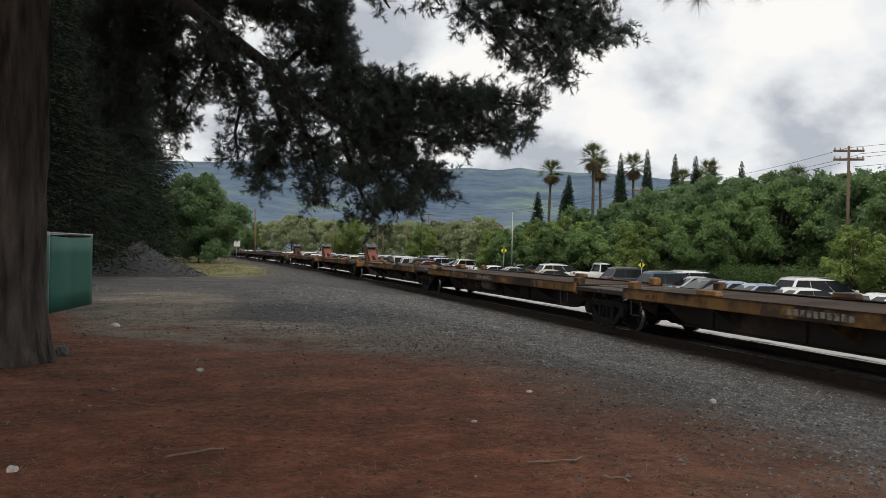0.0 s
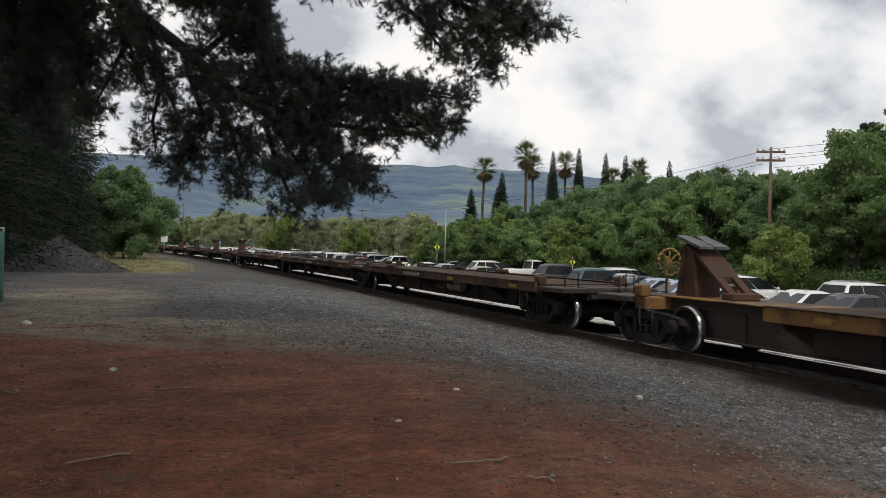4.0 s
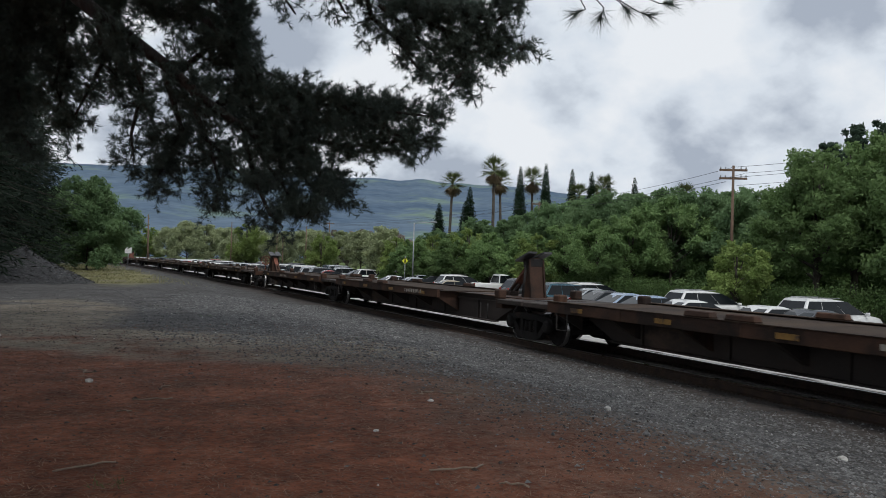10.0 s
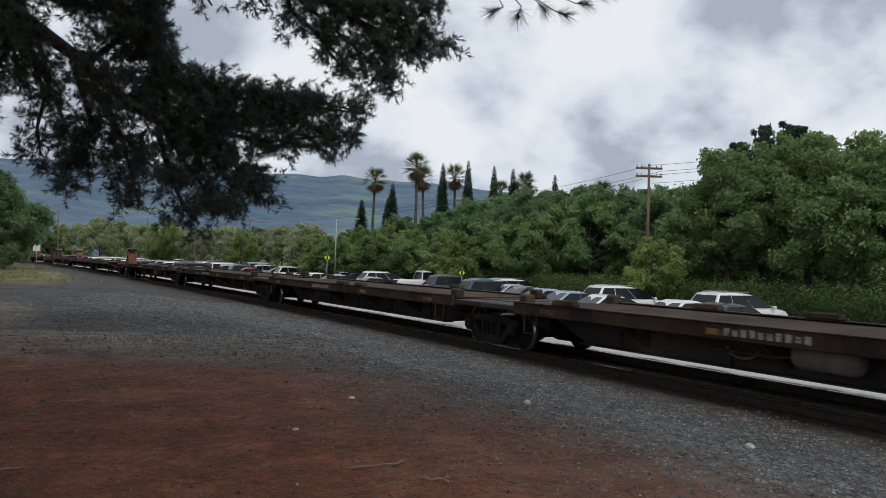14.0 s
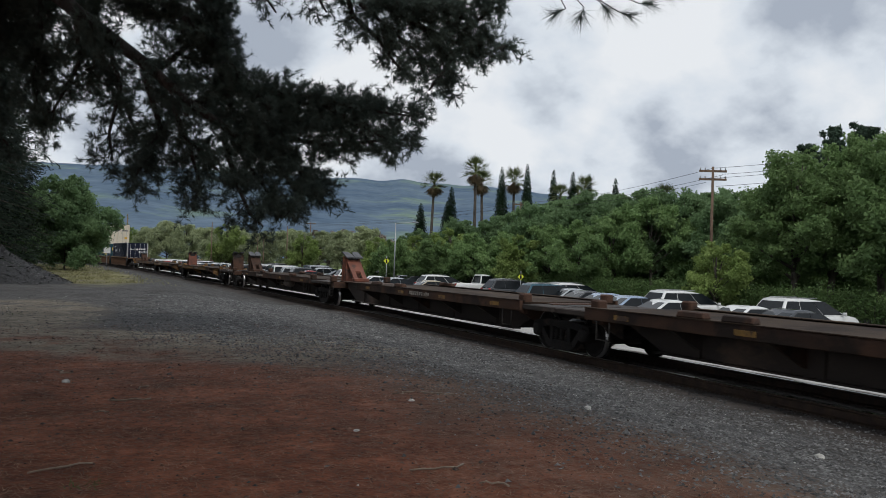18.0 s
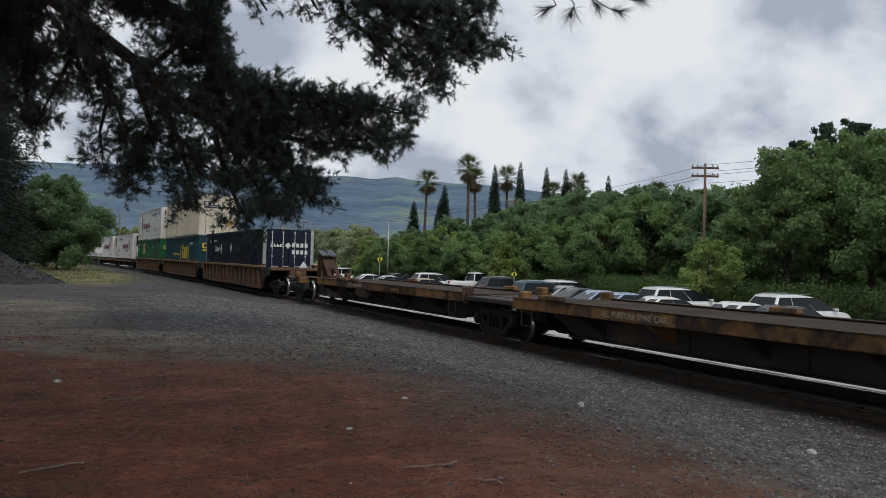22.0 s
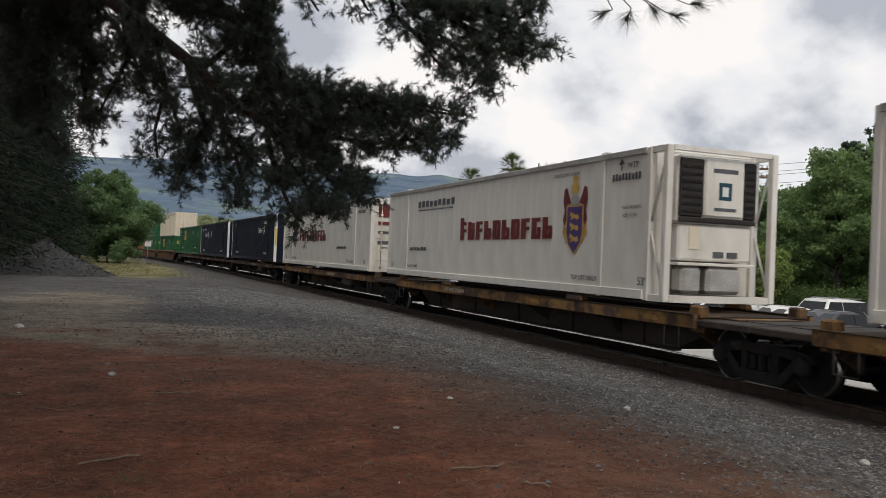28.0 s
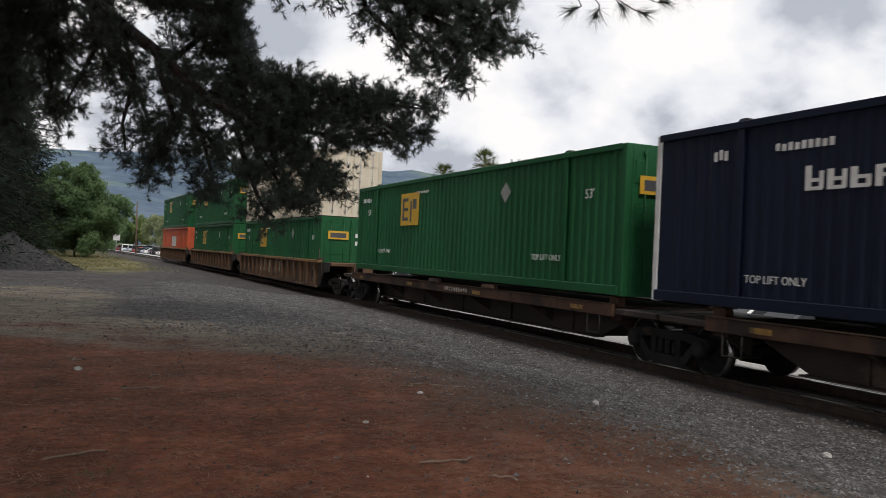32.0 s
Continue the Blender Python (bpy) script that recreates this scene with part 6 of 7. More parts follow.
def make_palm(height, seed, lean=0.3):
    rnd = random.Random(seed)
    t = thing("palm_tree", "tall fan palm with a shaggy brown skirt under green fronds", "palm tree", "palms beyond the trees")
    bm = bmesh.new()
    limb(bm, [(lean * (k / 8) ** 2, 0, -0.3 + (height - 1.0) * k / 8) for k in range(9)], 0.26, 0.17, 8)
    part("trunk", bm, M["bark2"], t)
    for kind, n, lo, hi, ln in (("frond", 64, -0.4, 1.35, 2.2), ("dry_frond", 44, -1.35, -0.5, 1.7)):
        verts, faces = [], []
        for i in range(n):
            el, az = rnd.uniform(lo, hi), rnd.uniform(0, 6.28)
            d = Vector((math.cos(az) * math.cos(el), math.sin(az) * math.cos(el), math.sin(el)))
            s = d.cross(Vector((0, 0, 1))).normalized()
            base = Vector((lean, 0, height - 1.0))
            mid = base + d * ln * 0.55
            for k in range(9):
                f = (k - 4) / 4
                tip = mid + (d * math.cos(f * 1.25) + s * math.sin(f * 1.25)) * ln * 0.55 * rnd.uniform(0.8, 1.1) - Vector((0, 0, 0.22 * abs(f) + 0.12))
                b = len(verts)
                w = s * 0.075
                verts += [mid - w, mid + w, tip]
                faces.append((b, b + 1, b + 2))
            b = len(verts)
            verts += [base - s * 0.03, base + s * 0.03, mid + s * 0.03, mid - s * 0.03]
            faces.append((b, b + 1, b + 2, b + 3))
        raw(kind, verts, faces, M["palm"] if kind == "frond" else M["dry"], t)
    return t


pa0 = make_palm(14.0, 3)
for i, (az, top, d, dz) in enumerate(((22.94, 5.95, 115, 1), (25.95, 7.0, 112, 1), (26.5, 6.2, 118, 1), (28.65, 6.3, 125, 1), (31.7, 5.3, 125, 1), (33.3, 5.9, 122, 1), (33.0, 5.3, 130, 1), (38.9, 5.4, 120, 1))):
    t = pa0 if i == 0 else copy_thing(pa0, pose(0, 0, 0))
    x, y, _ = polar(az, d, 0)
    h = 1.6 + d * math.tan(radians(top)) - ground_z(x, y)
    t.matrix_world = pose(x, y, ground_z(x, y), 0, 0, i * 70) @ Matrix.Diagonal((1.0, 1.0, h / 14.0, 1))


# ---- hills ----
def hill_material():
    # Blue tones paint the distance haze into the hillside colour.
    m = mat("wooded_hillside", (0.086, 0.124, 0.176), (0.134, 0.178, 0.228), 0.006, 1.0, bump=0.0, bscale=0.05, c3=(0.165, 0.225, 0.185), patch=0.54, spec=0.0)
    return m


def ridge(az):
    pts = ((-40, 4.6), (-12, 5.0), (-1, 5.65), (4, 5.85), (10, 5.8), (16, 5.65), (21, 5.78), (26, 5.5), (29, 5.3), (36, 4.4), (50, 3.4), (70, 3.0), (110, 2.6))
    for (a, p), (b, q) in zip(pts, pts[1:]):
        if a <= az <= b:
            f = (az - a) / (b - a)
            return p + (q - p) * f
    return 2.5


def make_hills():
    verts, faces = [], []
    azs = [-40 + 0.35 * i for i in range(430)]
    ds = [700, 850, 1000, 1150, 1300, 1500, 1700, 1900, 2100, 2300, 2500, 2800]
    for az in azs:
        for k, d in enumerate(ds):
            f = min(1.0, (d - 700) / 1800)
            h = 2500 * math.tan(radians(ridge(az))) * (f ** 1.15)
            w = 14 * noise.noise((az * 0.12, d * 0.0012, 2))
            h += w * f * (1 - f) * 4 + 8 * f * noise.noise((az * 0.5, 3.3, 1))
            if d > 2500:
                h *= 0.75
            x, y, _ = polar(az, d, 0)
            verts.append((x, y, h - 2))
    n = len(ds)
    for i in range(len(azs) - 1):
        for k in range(n - 1):
            faces.append((i * n + k, (i + 1) * n + k, (i + 1) * n + k + 1, i * n + k + 1))
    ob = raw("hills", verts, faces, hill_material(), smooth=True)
    tagged(ob, "long wooded ridge tinted blue-green with painted haze, with lighter grassy slopes", "hills", kind="structure")


make_hills()


# ---- the big pine by the camera: trunk, limbs and needle tufts ----
# each bough: points from the trunk outwards, radius at the root, share left bare, density of its clumps
LOW_BOUGHS = [
    ([(-1.7, 11.9, 5.87), (-0.86, 11.2, 5.10), (-0.14, 10.8, 4.47), (0.65, 10.5, 3.87), (1.14, 10.5, 3.48), (1.96, 10.8, 3.06), (2.6, 10.7, 2.77), (2.89, 10.6, 2.33)], 0.115, 0.40, 1.0),
    ([(0.76, 11.3, 3.88), (1.17, 11.2, 4.28), (1.5, 11.1, 4.75), (1.41, 11.1, 5.19)], 0.05, 0.0, 1.15),
    ([(1.18, 11.1, 3.41), (1.66, 11, 3.85), (2.14, 10.8, 3.75), (2.77, 10.6, 3.70), (3.41, 10.4, 3.58), (4.08, 10.3, 3.55)], 0.06, 0.0, 1.2),
    ([(2.77, 10.6, 3.70), (3.24, 10.5, 3.43), (3.72, 10.4, 3.22), (3.86, 10.4, 3.10)], 0.04, 0.1, 1.0),
    ([(1.96, 10.9, 3.01), (2.45, 10.8, 3.41), (2.93, 10.6, 3.46), (3.14, 10.5, 3.32)], 0.04, 0.0, 1.1),
    ([(1.66, 10.9, 3.13), (1.81, 10.8, 2.58), (1.99, 10.7, 2.15), (2.17, 10.7, 1.99)], 0.04, 0.0, 1.0),
    ([(2.32, 10.8, 2.87), (2.61, 10.7, 2.44), (2.44, 10.6, 2.13)], 0.04, 0.0, 1.15),
]
MASS_BOUGHS = [
    ([(1.1, 10.8, 4.59), (1.57, 10.8, 4.18), (2.06, 10.8, 3.69), (2.73, 10.8, 3.65), (3.52, 10.8, 3.76), (4.22, 10.8, 3.67)], 0.05, 0.0, 1.5),
    ([(2.04, 10.7, 3.68), (2.39, 10.7, 3.17), (3.0, 10.7, 3.11), (3.71, 10.7, 3.24), (4.13, 10.7, 3.29)], 0.04, 0.0, 1.3),
    ([(1.58, 10.9, 3.99), (1.78, 10.9, 3.41), (1.91, 10.9, 2.89), (2.26, 10.9, 2.45), (2.48, 10.9, 2.18)], 0.04, 0.0, 1.4),
    ([(2.03, 10.7, 3.46), (2.46, 10.7, 2.88), (2.82, 10.7, 2.58), (3.09, 10.7, 2.5)], 0.035, 0.0, 1.4),
    ([(0.96, 12, 3.95), (1.18, 12, 3.41), (1.54, 12, 3.01), (1.93, 12, 2.66)], 0.035, 0.0, 0.8),
    ([(0.25, 12.2, 4.2), (0.52, 12.2, 3.65), (0.7, 12.2, 3.19), (0.94, 12.2, 2.8)], 0.035, 0.0, 0.8),
    ([(1.18, 10.9, 4.91), (1.49, 10.9, 4.64), (1.59, 10.9, 4.28)], 0.03, 0.0, 1.5),
    ([(-0.31, 12.4, 4.76), (0.03, 12.4, 4.23), (0.16, 12.4, 3.72)], 0.03, 0.0, 0.5),
    ([(3.18, 10.1, 4.88), (3.63, 10.1, 4.59), (4.09, 10.1, 4.29), (4.41, 10.1, 3.97)], 0.03, 0.0, 1.1),
    ([(3.72, 9.9, 4.98), (4.35, 9.9, 4.74), (4.91, 9.9, 4.41), (5.21, 9.9, 4.58)], 0.03, 0.0, 1.1),
]
SIDE_BOUGHS = [
    ([(0.69, 11.3, 3.91), (0.92, 11.3, 3.23), (0.73, 11.3, 2.77), (0.6, 11.3, 2.51)], 0.04, 0.15, 1.71),
    ([(1.04, 11.1, 3.51), (1.26, 11.1, 3.01), (1.42, 11.1, 2.51), (1.33, 11.1, 2.17)], 0.035, 0.1, 1.15),
    ([(0.27, 11.5, 4.28), (0.43, 11.6, 3.76), (0.31, 11.6, 3.15), (0.36, 11.6, 2.81)], 0.035, 0.1, 0.96),
    ([(-0.14, 11.5, 4.55), (-0.06, 11.8, 4.11), (-0.26, 11.9, 3.66), (-0.38, 11.9, 3.39)], 0.035, 0.1, 0.92),
    ([(-0.57, 11.9, 4.97), (-0.56, 12.2, 4.45), (-0.65, 12.3, 3.84), (-0.54, 12.3, 3.47)], 0.035, 0.0, 1.15),
    ([(-0.94, 12.3, 5.41), (-0.02, 12, 5.16), (0.62, 11.8, 4.96), (1.05, 11.6, 4.74)], 0.05, 0.1, 1.9),
    ([(-0.94, 12.3, 5.41), (-1.08, 12.6, 4.78), (-1.21, 12.8, 4.11), (-1.05, 12.8, 3.35)], 0.05, 0.0, 1.9),
    ([(-1.4, 12.8, 5.5), (-1.53, 13, 4.67), (-1.45, 13.2, 3.69), (-0.92, 13.2, 3.01)], 0.05, 0.0, 1.9),
    ([(-0.96, 12.5, 5.47), (-0.75, 12.8, 4.96), (-0.87, 12.9, 4.33)], 0.04, 0.0, 1.9),
    ([(-0.95, 12.4, 5.44), (-0.31, 12.2, 5.1), (-0, 12, 4.55), (0.19, 11.9, 4.01)], 0.04, 0.0, 1.22),
    ([(-1.23, 12.6, 5.3), (-0.72, 12.5, 4.73), (-0.49, 12.4, 4.19), (-0.61, 12.4, 3.56), (-0.46, 12.4, 3.26)], 0.04, 0.0, 1.22),
    ([(0.24, 11.7, 5.41), (0.96, 11.5, 5.01), (1.47, 11.4, 4.59), (1.77, 11.3, 4.23)], 0.04, 0.0, 1.49),
]
HIGH_BOUGHS = [
    ([(-1.76, 12.1, 6.96), (0, 11.2, 6.14), (1.9, 10.6, 5.55), (3.3, 10.2, 5.06), (4.03, 10, 4.66), (4.4, 9.9, 4.24), (4.09, 9.9, 3.83)], 0.11, 0.52, 1.08),
    ([(3.3, 10.2, 5.06), (4.02, 10, 5), (4.67, 9.8, 4.78), (4.87, 9.7, 4.93)], 0.05, 0.1, 1.15),
    ([(4.03, 10, 4.66), (4.56, 9.9, 4.48), (4.76, 9.8, 4.6)], 0.04, 0.0, 1.15),
    ([(3.02, 10.3, 5.19), (3.15, 10.3, 4.77), (3.48, 10.2, 4.49), (3.64, 10.1, 4.23), (3.81, 10.1, 4.06)], 0.04, 0.1, 0.81),
    ([(3.02, 10.3, 5.19), (3.74, 10.1, 5.1), (4.62, 9.9, 5.13), (5.03, 9.7, 5.06)], 0.04, 0.1, 0.94),
    ([(1.63, 10.7, 5.61), (2, 10.7, 5.08), (2.24, 10.7, 4.78)], 0.03, 0.4, 0.34),
    ([(2.47, 10.5, 5.39), (2.7, 10.5, 5.06), (2.86, 10.5, 4.82)], 0.03, 0.3, 0.47),
    ([(0, 11.2, 6.14), (0.71, 11.3, 5.58), (1.29, 11.3, 5.15), (1.67, 11.3, 4.9)], 0.05, 0.3, 1.35),
]
TIP_BOUGH = [([(-2.4, 12.0, 8.2), (-0.4, 8.6, 6.4), (1.3, 6.0, 4.5), (2.2, 4.75, 3.75), (2.55, 4.42, 3.46)], 0.09, 1.0, 0.0)]


def brush(rnd, length, needle, count, half, wide=1.0):
    """Needles all round a twig along +z, as an array of triangles."""
    tri = []
    for _ in range(count):
        z = length * (1 - 0.85 * rnd.random() ** 1.3)
        t, up, out = rnd.uniform(0, 6.28), rnd.uniform(0.05, 1.0), rnd.uniform(0.4, 0.9) * wide
        w = Vector((math.cos(t) * out, math.sin(t) * out, up)).normalized()
        s = w.cross(Vector((math.cos(t), math.sin(t), 0))).normalized() * half
        root = Vector((0, 0, z))
        tri.append((root - s, root + s, root + w * needle * rnd.uniform(0.7, 1.15)))
    return np.array([[tuple(v) for v in q] for q in tri])


def strewn(kinds, pick, ways, scale, at, spin):
    """Copies of triangle sets with +z turned to the ways, scaled, spun and moved; all in arrays."""
    z = ways / np.linalg.norm(ways, axis=1)[:, None]
    x = np.cross((0.3, 0.9, 0.2), z)
    x /= np.linalg.norm(x, axis=1)[:, None]
    y = np.cross(z, x)
    c, s = np.cos(spin)[:, None], np.sin(spin)[:, None]
    basis = np.stack([x * c + y * s, y * c - x * s, z], axis=1)
    if np.ndim(scale) == 1:
        basis = basis * scale[:, None, None]
    else:
        basis = basis * scale[:, :, None]
    out = [np.einsum("mvj,kji->kmvi", kinds[i], basis[pick == i]) + at[pick == i][:, None, None, :] for i in range(len(kinds))]
    return np.concatenate([o.reshape(-1, 3, 3) for o in out])


def along(p, f):
    """The point a share f of the way along a line of points, and its heading."""
    total = sum((b - a).length for a, b in zip(p, p[1:]))
    s, d = f * total, 0.0
    for a, b in zip(p, p[1:]):
        ln = (b - a).length
        if d + ln >= s or b is p[-1]:
            return a + (b - a) * min(1, (s - d) / ln), (b - a).normalized(), total
        d += ln


def make_pine():
    rnd = random.Random(21)
    t = thing("pine_tree", "large dark pine with furrowed bark and drooping needle boughs", "tree", m=pose(0, 0, 0))
    # furrowed trunk
    n, verts, faces = 72, [], []
    zs = [-0.2 + 0.11 * k for k in range(92)]
    for z in zs:
        r = 0.47 + 0.16 * math.exp(-max(0, z) * 2.2) - 0.012 * z
        for i in range(n):
            a = 2 * math.pi * i / n
            g = noise.noise((math.cos(a) * 3.2, math.sin(a) * 3.2, z * 0.55)) * 0.07 + noise.noise((math.cos(a) * 9, math.sin(a) * 9, z * 1.5)) * 0.06
            verts.append((-2.62 + 0.012 * z + (r + g) * math.cos(a), 12.25 + (r + g) * math.sin(a), z))
    for k in range(len(zs) - 1):
        for i in range(n):
            faces.append((k * n + i, k * n + (i + 1) % n, (k + 1) * n + (i + 1) % n, (k + 1) * n + i))
    raw("trunk", verts, faces, M["trunk_bark"], t, smooth=True)
    gen = np.random.RandomState(5)
    brushes = [brush(rnd, 0.055, 0.078, 17, 0.0034) for _ in range(14)]
    stem = [np.array([[(0.004, 0, 0), (-0.002, 0.0035, 0), (0, 0, 1.0)], [(-0.002, 0.0035, 0), (-0.002, -0.0035, 0), (0, 0, 1.0)], [(-0.002, -0.0035, 0), (0.004, 0, 0), (0, 0, 1.0)]])]
    tuft_at, tuft_way, twig_at, twig_way = [], [], [], []
    for pts, r0, bare, dens in LOW_BOUGHS + MASS_BOUGHS + SIDE_BOUGHS + HIGH_BOUGHS + TIP_BOUGH:
        bm = bmesh.new()
        p = [Vector(q) for q in pts]
        limb(bm, p, r0, 0.012, 8)
        part("limb", bm, M["bark"], t)
        total = along(p, 0.5)[2]
        for k in range(int(total * (1 - bare) * 35 * dens)):
            f = rnd.random()
            root, ax, _ = along(p, bare + (1 - bare) * f)
            off = (Vector((rnd.gauss(0, 1), rnd.gauss(0, 1), rnd.gauss(-0.15, 0.9))).normalized() + ax * 0.55).normalized()
            ln = rnd.uniform(0.10, 0.52) * (1 - 0.35 * f)
            bendv = Vector((0, 0, -0.10 if rnd.random() < 0.6 else 0.05)) * ln
            twig_at.append(root)
            twig_way.append(off * ln + bendv)
            # side shoots along the twig, each ending in needle tufts
            for q in range(int(3 + ln * 15)):
                g = 0.25 + 0.75 * rnd.random() ** 0.7
                base = root + (off * ln + bendv) * g
                side = (Vector((rnd.gauss(0, 1), rnd.gauss(0, 1), rnd.gauss(0, 1))).normalized() * 0.9 + off * 0.6).normalized()
                sl = rnd.uniform(0.02, 0.12)
                twig_at.append(base)
                twig_way.append(side * sl)
                for h in range(2):
                    tuft_at.append(base + side * sl * (0.45 + 0.55 * h))
                    tuft_way.append((side + Vector((rnd.gauss(0, 0.4), rnd.gauss(0, 0.4), rnd.gauss(0.1, 0.4)))))
    n_t, n_s = len(tuft_at), len(twig_at)
    ways = np.array([tuple(v) for v in twig_way])
    lens = np.linalg.norm(ways, axis=1)
    thick = np.where(lens > 0.13, 1.6, 0.8)
    stems = [strewn(stem, np.zeros(n_s, int), ways, np.stack([thick, thick, lens], axis=1), np.array([tuple(v) for v in twig_at]), np.zeros(n_s))]
    needles = [strewn(brushes, gen.randint(0, 14, n_t), np.array([tuple(v) for v in tuft_way]), gen.uniform(0.85, 1.3, n_t), np.array([tuple(v) for v in tuft_at]), gen.uniform(0, 6.28, n_t))]
    # sparse tips of the near bough, long needles
    twigs = bmesh.new()
    root = Vector((2.55, 4.42, 3.46))
    for x, y, z, dx, dy, dz in ((2.76, 4.25, 3.25, -0.02, 0.0, -0.05), (2.66, 4.30, 3.24, -0.06, 0.03, -0.03), (2.93, 4.14, 3.22, 0.05, -0.03, -0.02), (3.04, 4.08, 3.27, 0.06, -0.03, 0.0), (2.84, 4.2, 3.28, 0.03, -0.02, -0.04), (3.12, 4.02, 3.32, 0.08, -0.04, 0.01)):
        z -= 0.075
        a, b = Vector((x, y, z)), Vector((x + dx, y + dy, z + dz))
        cyl(twigs, root, a, 0.005, 0.003, 5, cap=False)
        cyl(twigs, a, b, 0.003, 0.002, 5, cap=False)
        way = (b - a).normalized()
        needles.append(strewn([brush(rnd, 0.07, 0.13, 130, 0.0014)], np.zeros(1, int), np.array([tuple(way)]), np.ones(1), np.array([tuple(a)]), np.zeros(1)))
    # unseen crown above, over the yard and the camera, added to shade them
    lobes, unseen_limbs = [], bmesh.new()
    for i in range(46):
        a, f = i * 2.4, (i + 0.5) / 46
        z = 8.2 + 7.5 * f
        d = (7.6 - 5.5 * f) * rnd.uniform(0.45, 1.0)
        q = (-2.5 + d * math.cos(a), 11.8 + d * math.sin(a) * 1.25 - 1.5, z - 0.08 * d)
        lobes.append((*q, rnd.uniform(0.9, 1.5)))
        limb(unseen_limbs, [(-2.5, 12.2, z + 0.2), ((q[0] - 2.5) / 2, (q[1] + 12.2) / 2, z + 0.3), q], 0.08, 0.02, 5)
    # extra lobes out of view, placed to keep sky light off the ground
    for q in ((1.0, 3.0, 6.6), (-1.5, 1.5, 6.9), (2.5, 6.2, 6.9), (-2.0, 5.5, 7.2), (0.2, -1.0, 7.2), (3.2, 1.6, 7.0), (0.5, 8.0, 7.6), (4.4, 4.4, 7.4), (-3.6, 2.4, 7.4), (-3.2, 6.5, 6.6), (-1.4, 4.2, 6.6), (-4.4, 4.6, 6.8), (-3.4, 8.4, 6.8), (-5.5, 8.0, 7.0), (-6.6, 5.2, 7.2), (-5.2, 11.0, 7.5), (-7.2, 11.5, 8.0), (-6.2, 15.0, 8.0), (-8.0, 8.0, 7.6), (-4.8, 2.2, 6.9), (-6.6, 1.6, 7.3), (-3.4, 10.4, 7.2), (-4.6, 13.4, 7.4)):
        lobes.append((*q, 1.5))
        limb(unseen_limbs, [(-2.5, 12.1, 9.0), ((q[0] - 2.5) / 2, (q[1] + 12.1) / 2, 8.4), q], 0.09, 0.02, 5)
    part("crown_limb", unseen_limbs, M["bark"], t)
    triangles("upper_crown", leaf_cloud(rnd, lobes, 42000, 0.17, 0.5, 0.9), M["needle"], t)
    part("near_twig", twigs, M["bark"], t)
    triangles("twig_growth", np.concatenate(stems), M["bark"], t)
    triangles("needles", np.concatenate(needles), M["needle"], t)
    return t


make_pine()


# ---- dark conifers and a green tree beyond the fence ----
def make_conifer(height, spread, seed):
    rnd = random.Random(seed)
    t = thing("conifer", "tall dark conifer with drooping branches to near the ground", "tree", "conifers beyond the fence")
    bm = bmesh.new()
    limb(bm, [(0, 0, -0.3), (0.05, 0, height * 0.4), (0, 0.05, height * 0.95)], 0.34, 0.05, 9)
    verts, faces = [], []
    levels = int(height / 0.42)
    for i in range(levels):
        z = 1.9 + (height - 2.2) * i / levels
        reach = spread * (1 - i / levels) ** 0.8 + 0.3
        for k in range(7):
            a = i * 1.3 + k * 0.9 + rnd.uniform(-0.2, 0.2)
            z = 1.9 + (height - 2.2) * (i + rnd.uniform(-0.8, 0.8)) / levels
            r = reach * rnd.uniform(0.7, 1.1)
            d = Vector((math.cos(a), math.sin(a), 0))
            end = Vector((0, 0, z)) + d * r - Vector((0, 0, 0.28 * r))
            cyl(bm, (0, 0, z), end, 0.035, 0.008, 4, cap=False)
            for _ in range(int(30 + 32 * r)):
                f = rnd.random() ** 0.6
                c = Vector((0, 0, z)) + (end - Vector((0, 0, z))) * f + Vector((rnd.gauss(0, 0.24), rnd.gauss(0, 0.24), rnd.gauss(-0.16, 0.26)))
                s = rnd.uniform(0.07, 0.17)
                u = (d + Vector((rnd.gauss(0, 0.7), rnd.gauss(0, 0.7), rnd.gauss(-0.4, 0.4)))).normalized()
                v = u.orthogonal().normalized()
                b = len(verts)
                verts += [c, c + u * s + v * s * 0.2, c + u * s * 2.1, c + u * s - v * s * 0.2]
                faces += [(b, b + 1, b + 2), (b, b + 2, b + 3)]
    part("trunk", bm, M["bark2"], t)
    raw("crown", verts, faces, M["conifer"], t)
    return t


co0 = make_conifer(19.0, 3.6, 31)
for i, (az, d, h) in enumerate(((-7.0, 62, 32), (-9.0, 52, 29), (-11.4, 43, 26), (-14.0, 36, 24), (-17.4, 31, 22), (-6.2, 80, 34), (-5.2, 98, 30), (-9.6, 68, 32), (-22, 30, 22), (-7.6, 100, 36))):
    t = co0 if i == 0 else copy_thing(co0, pose(0, 0, 0))
    place(t, az, d, i * 63, h / 19.0)
lt = make_tree(8.0, 3.7, M["leaf_dark"], 41, leaves=56000, size=0.12, label="bright green broadleaf tree beside the conifers", low=0.02, boughs=24, trunk_r=0.12)
lt["group"] = "trees beyond the fence"
place(lt, -0.7, 78, 20, 1.06)
lt2 = copy_thing(lt, pose(0, 0, 0))
place(lt2, -2.6, 92, 120, 1.05)
for az, d, s in ((-0.2, 120, 0.9), (0.6, 165, 1.0), (-1.6, 140, 1.0)):
    place(copy_thing(lt, pose(0, 0, 0)), az, d, az * 90, s)

# ---- green mesh fence ----
M["screen"] = mat("green_privacy_screen", (0.006, 0.085, 0.060), (0.010, 0.115, 0.080), 1.2, 0.7, bump=0.4, bscale=120, depth=0.004)
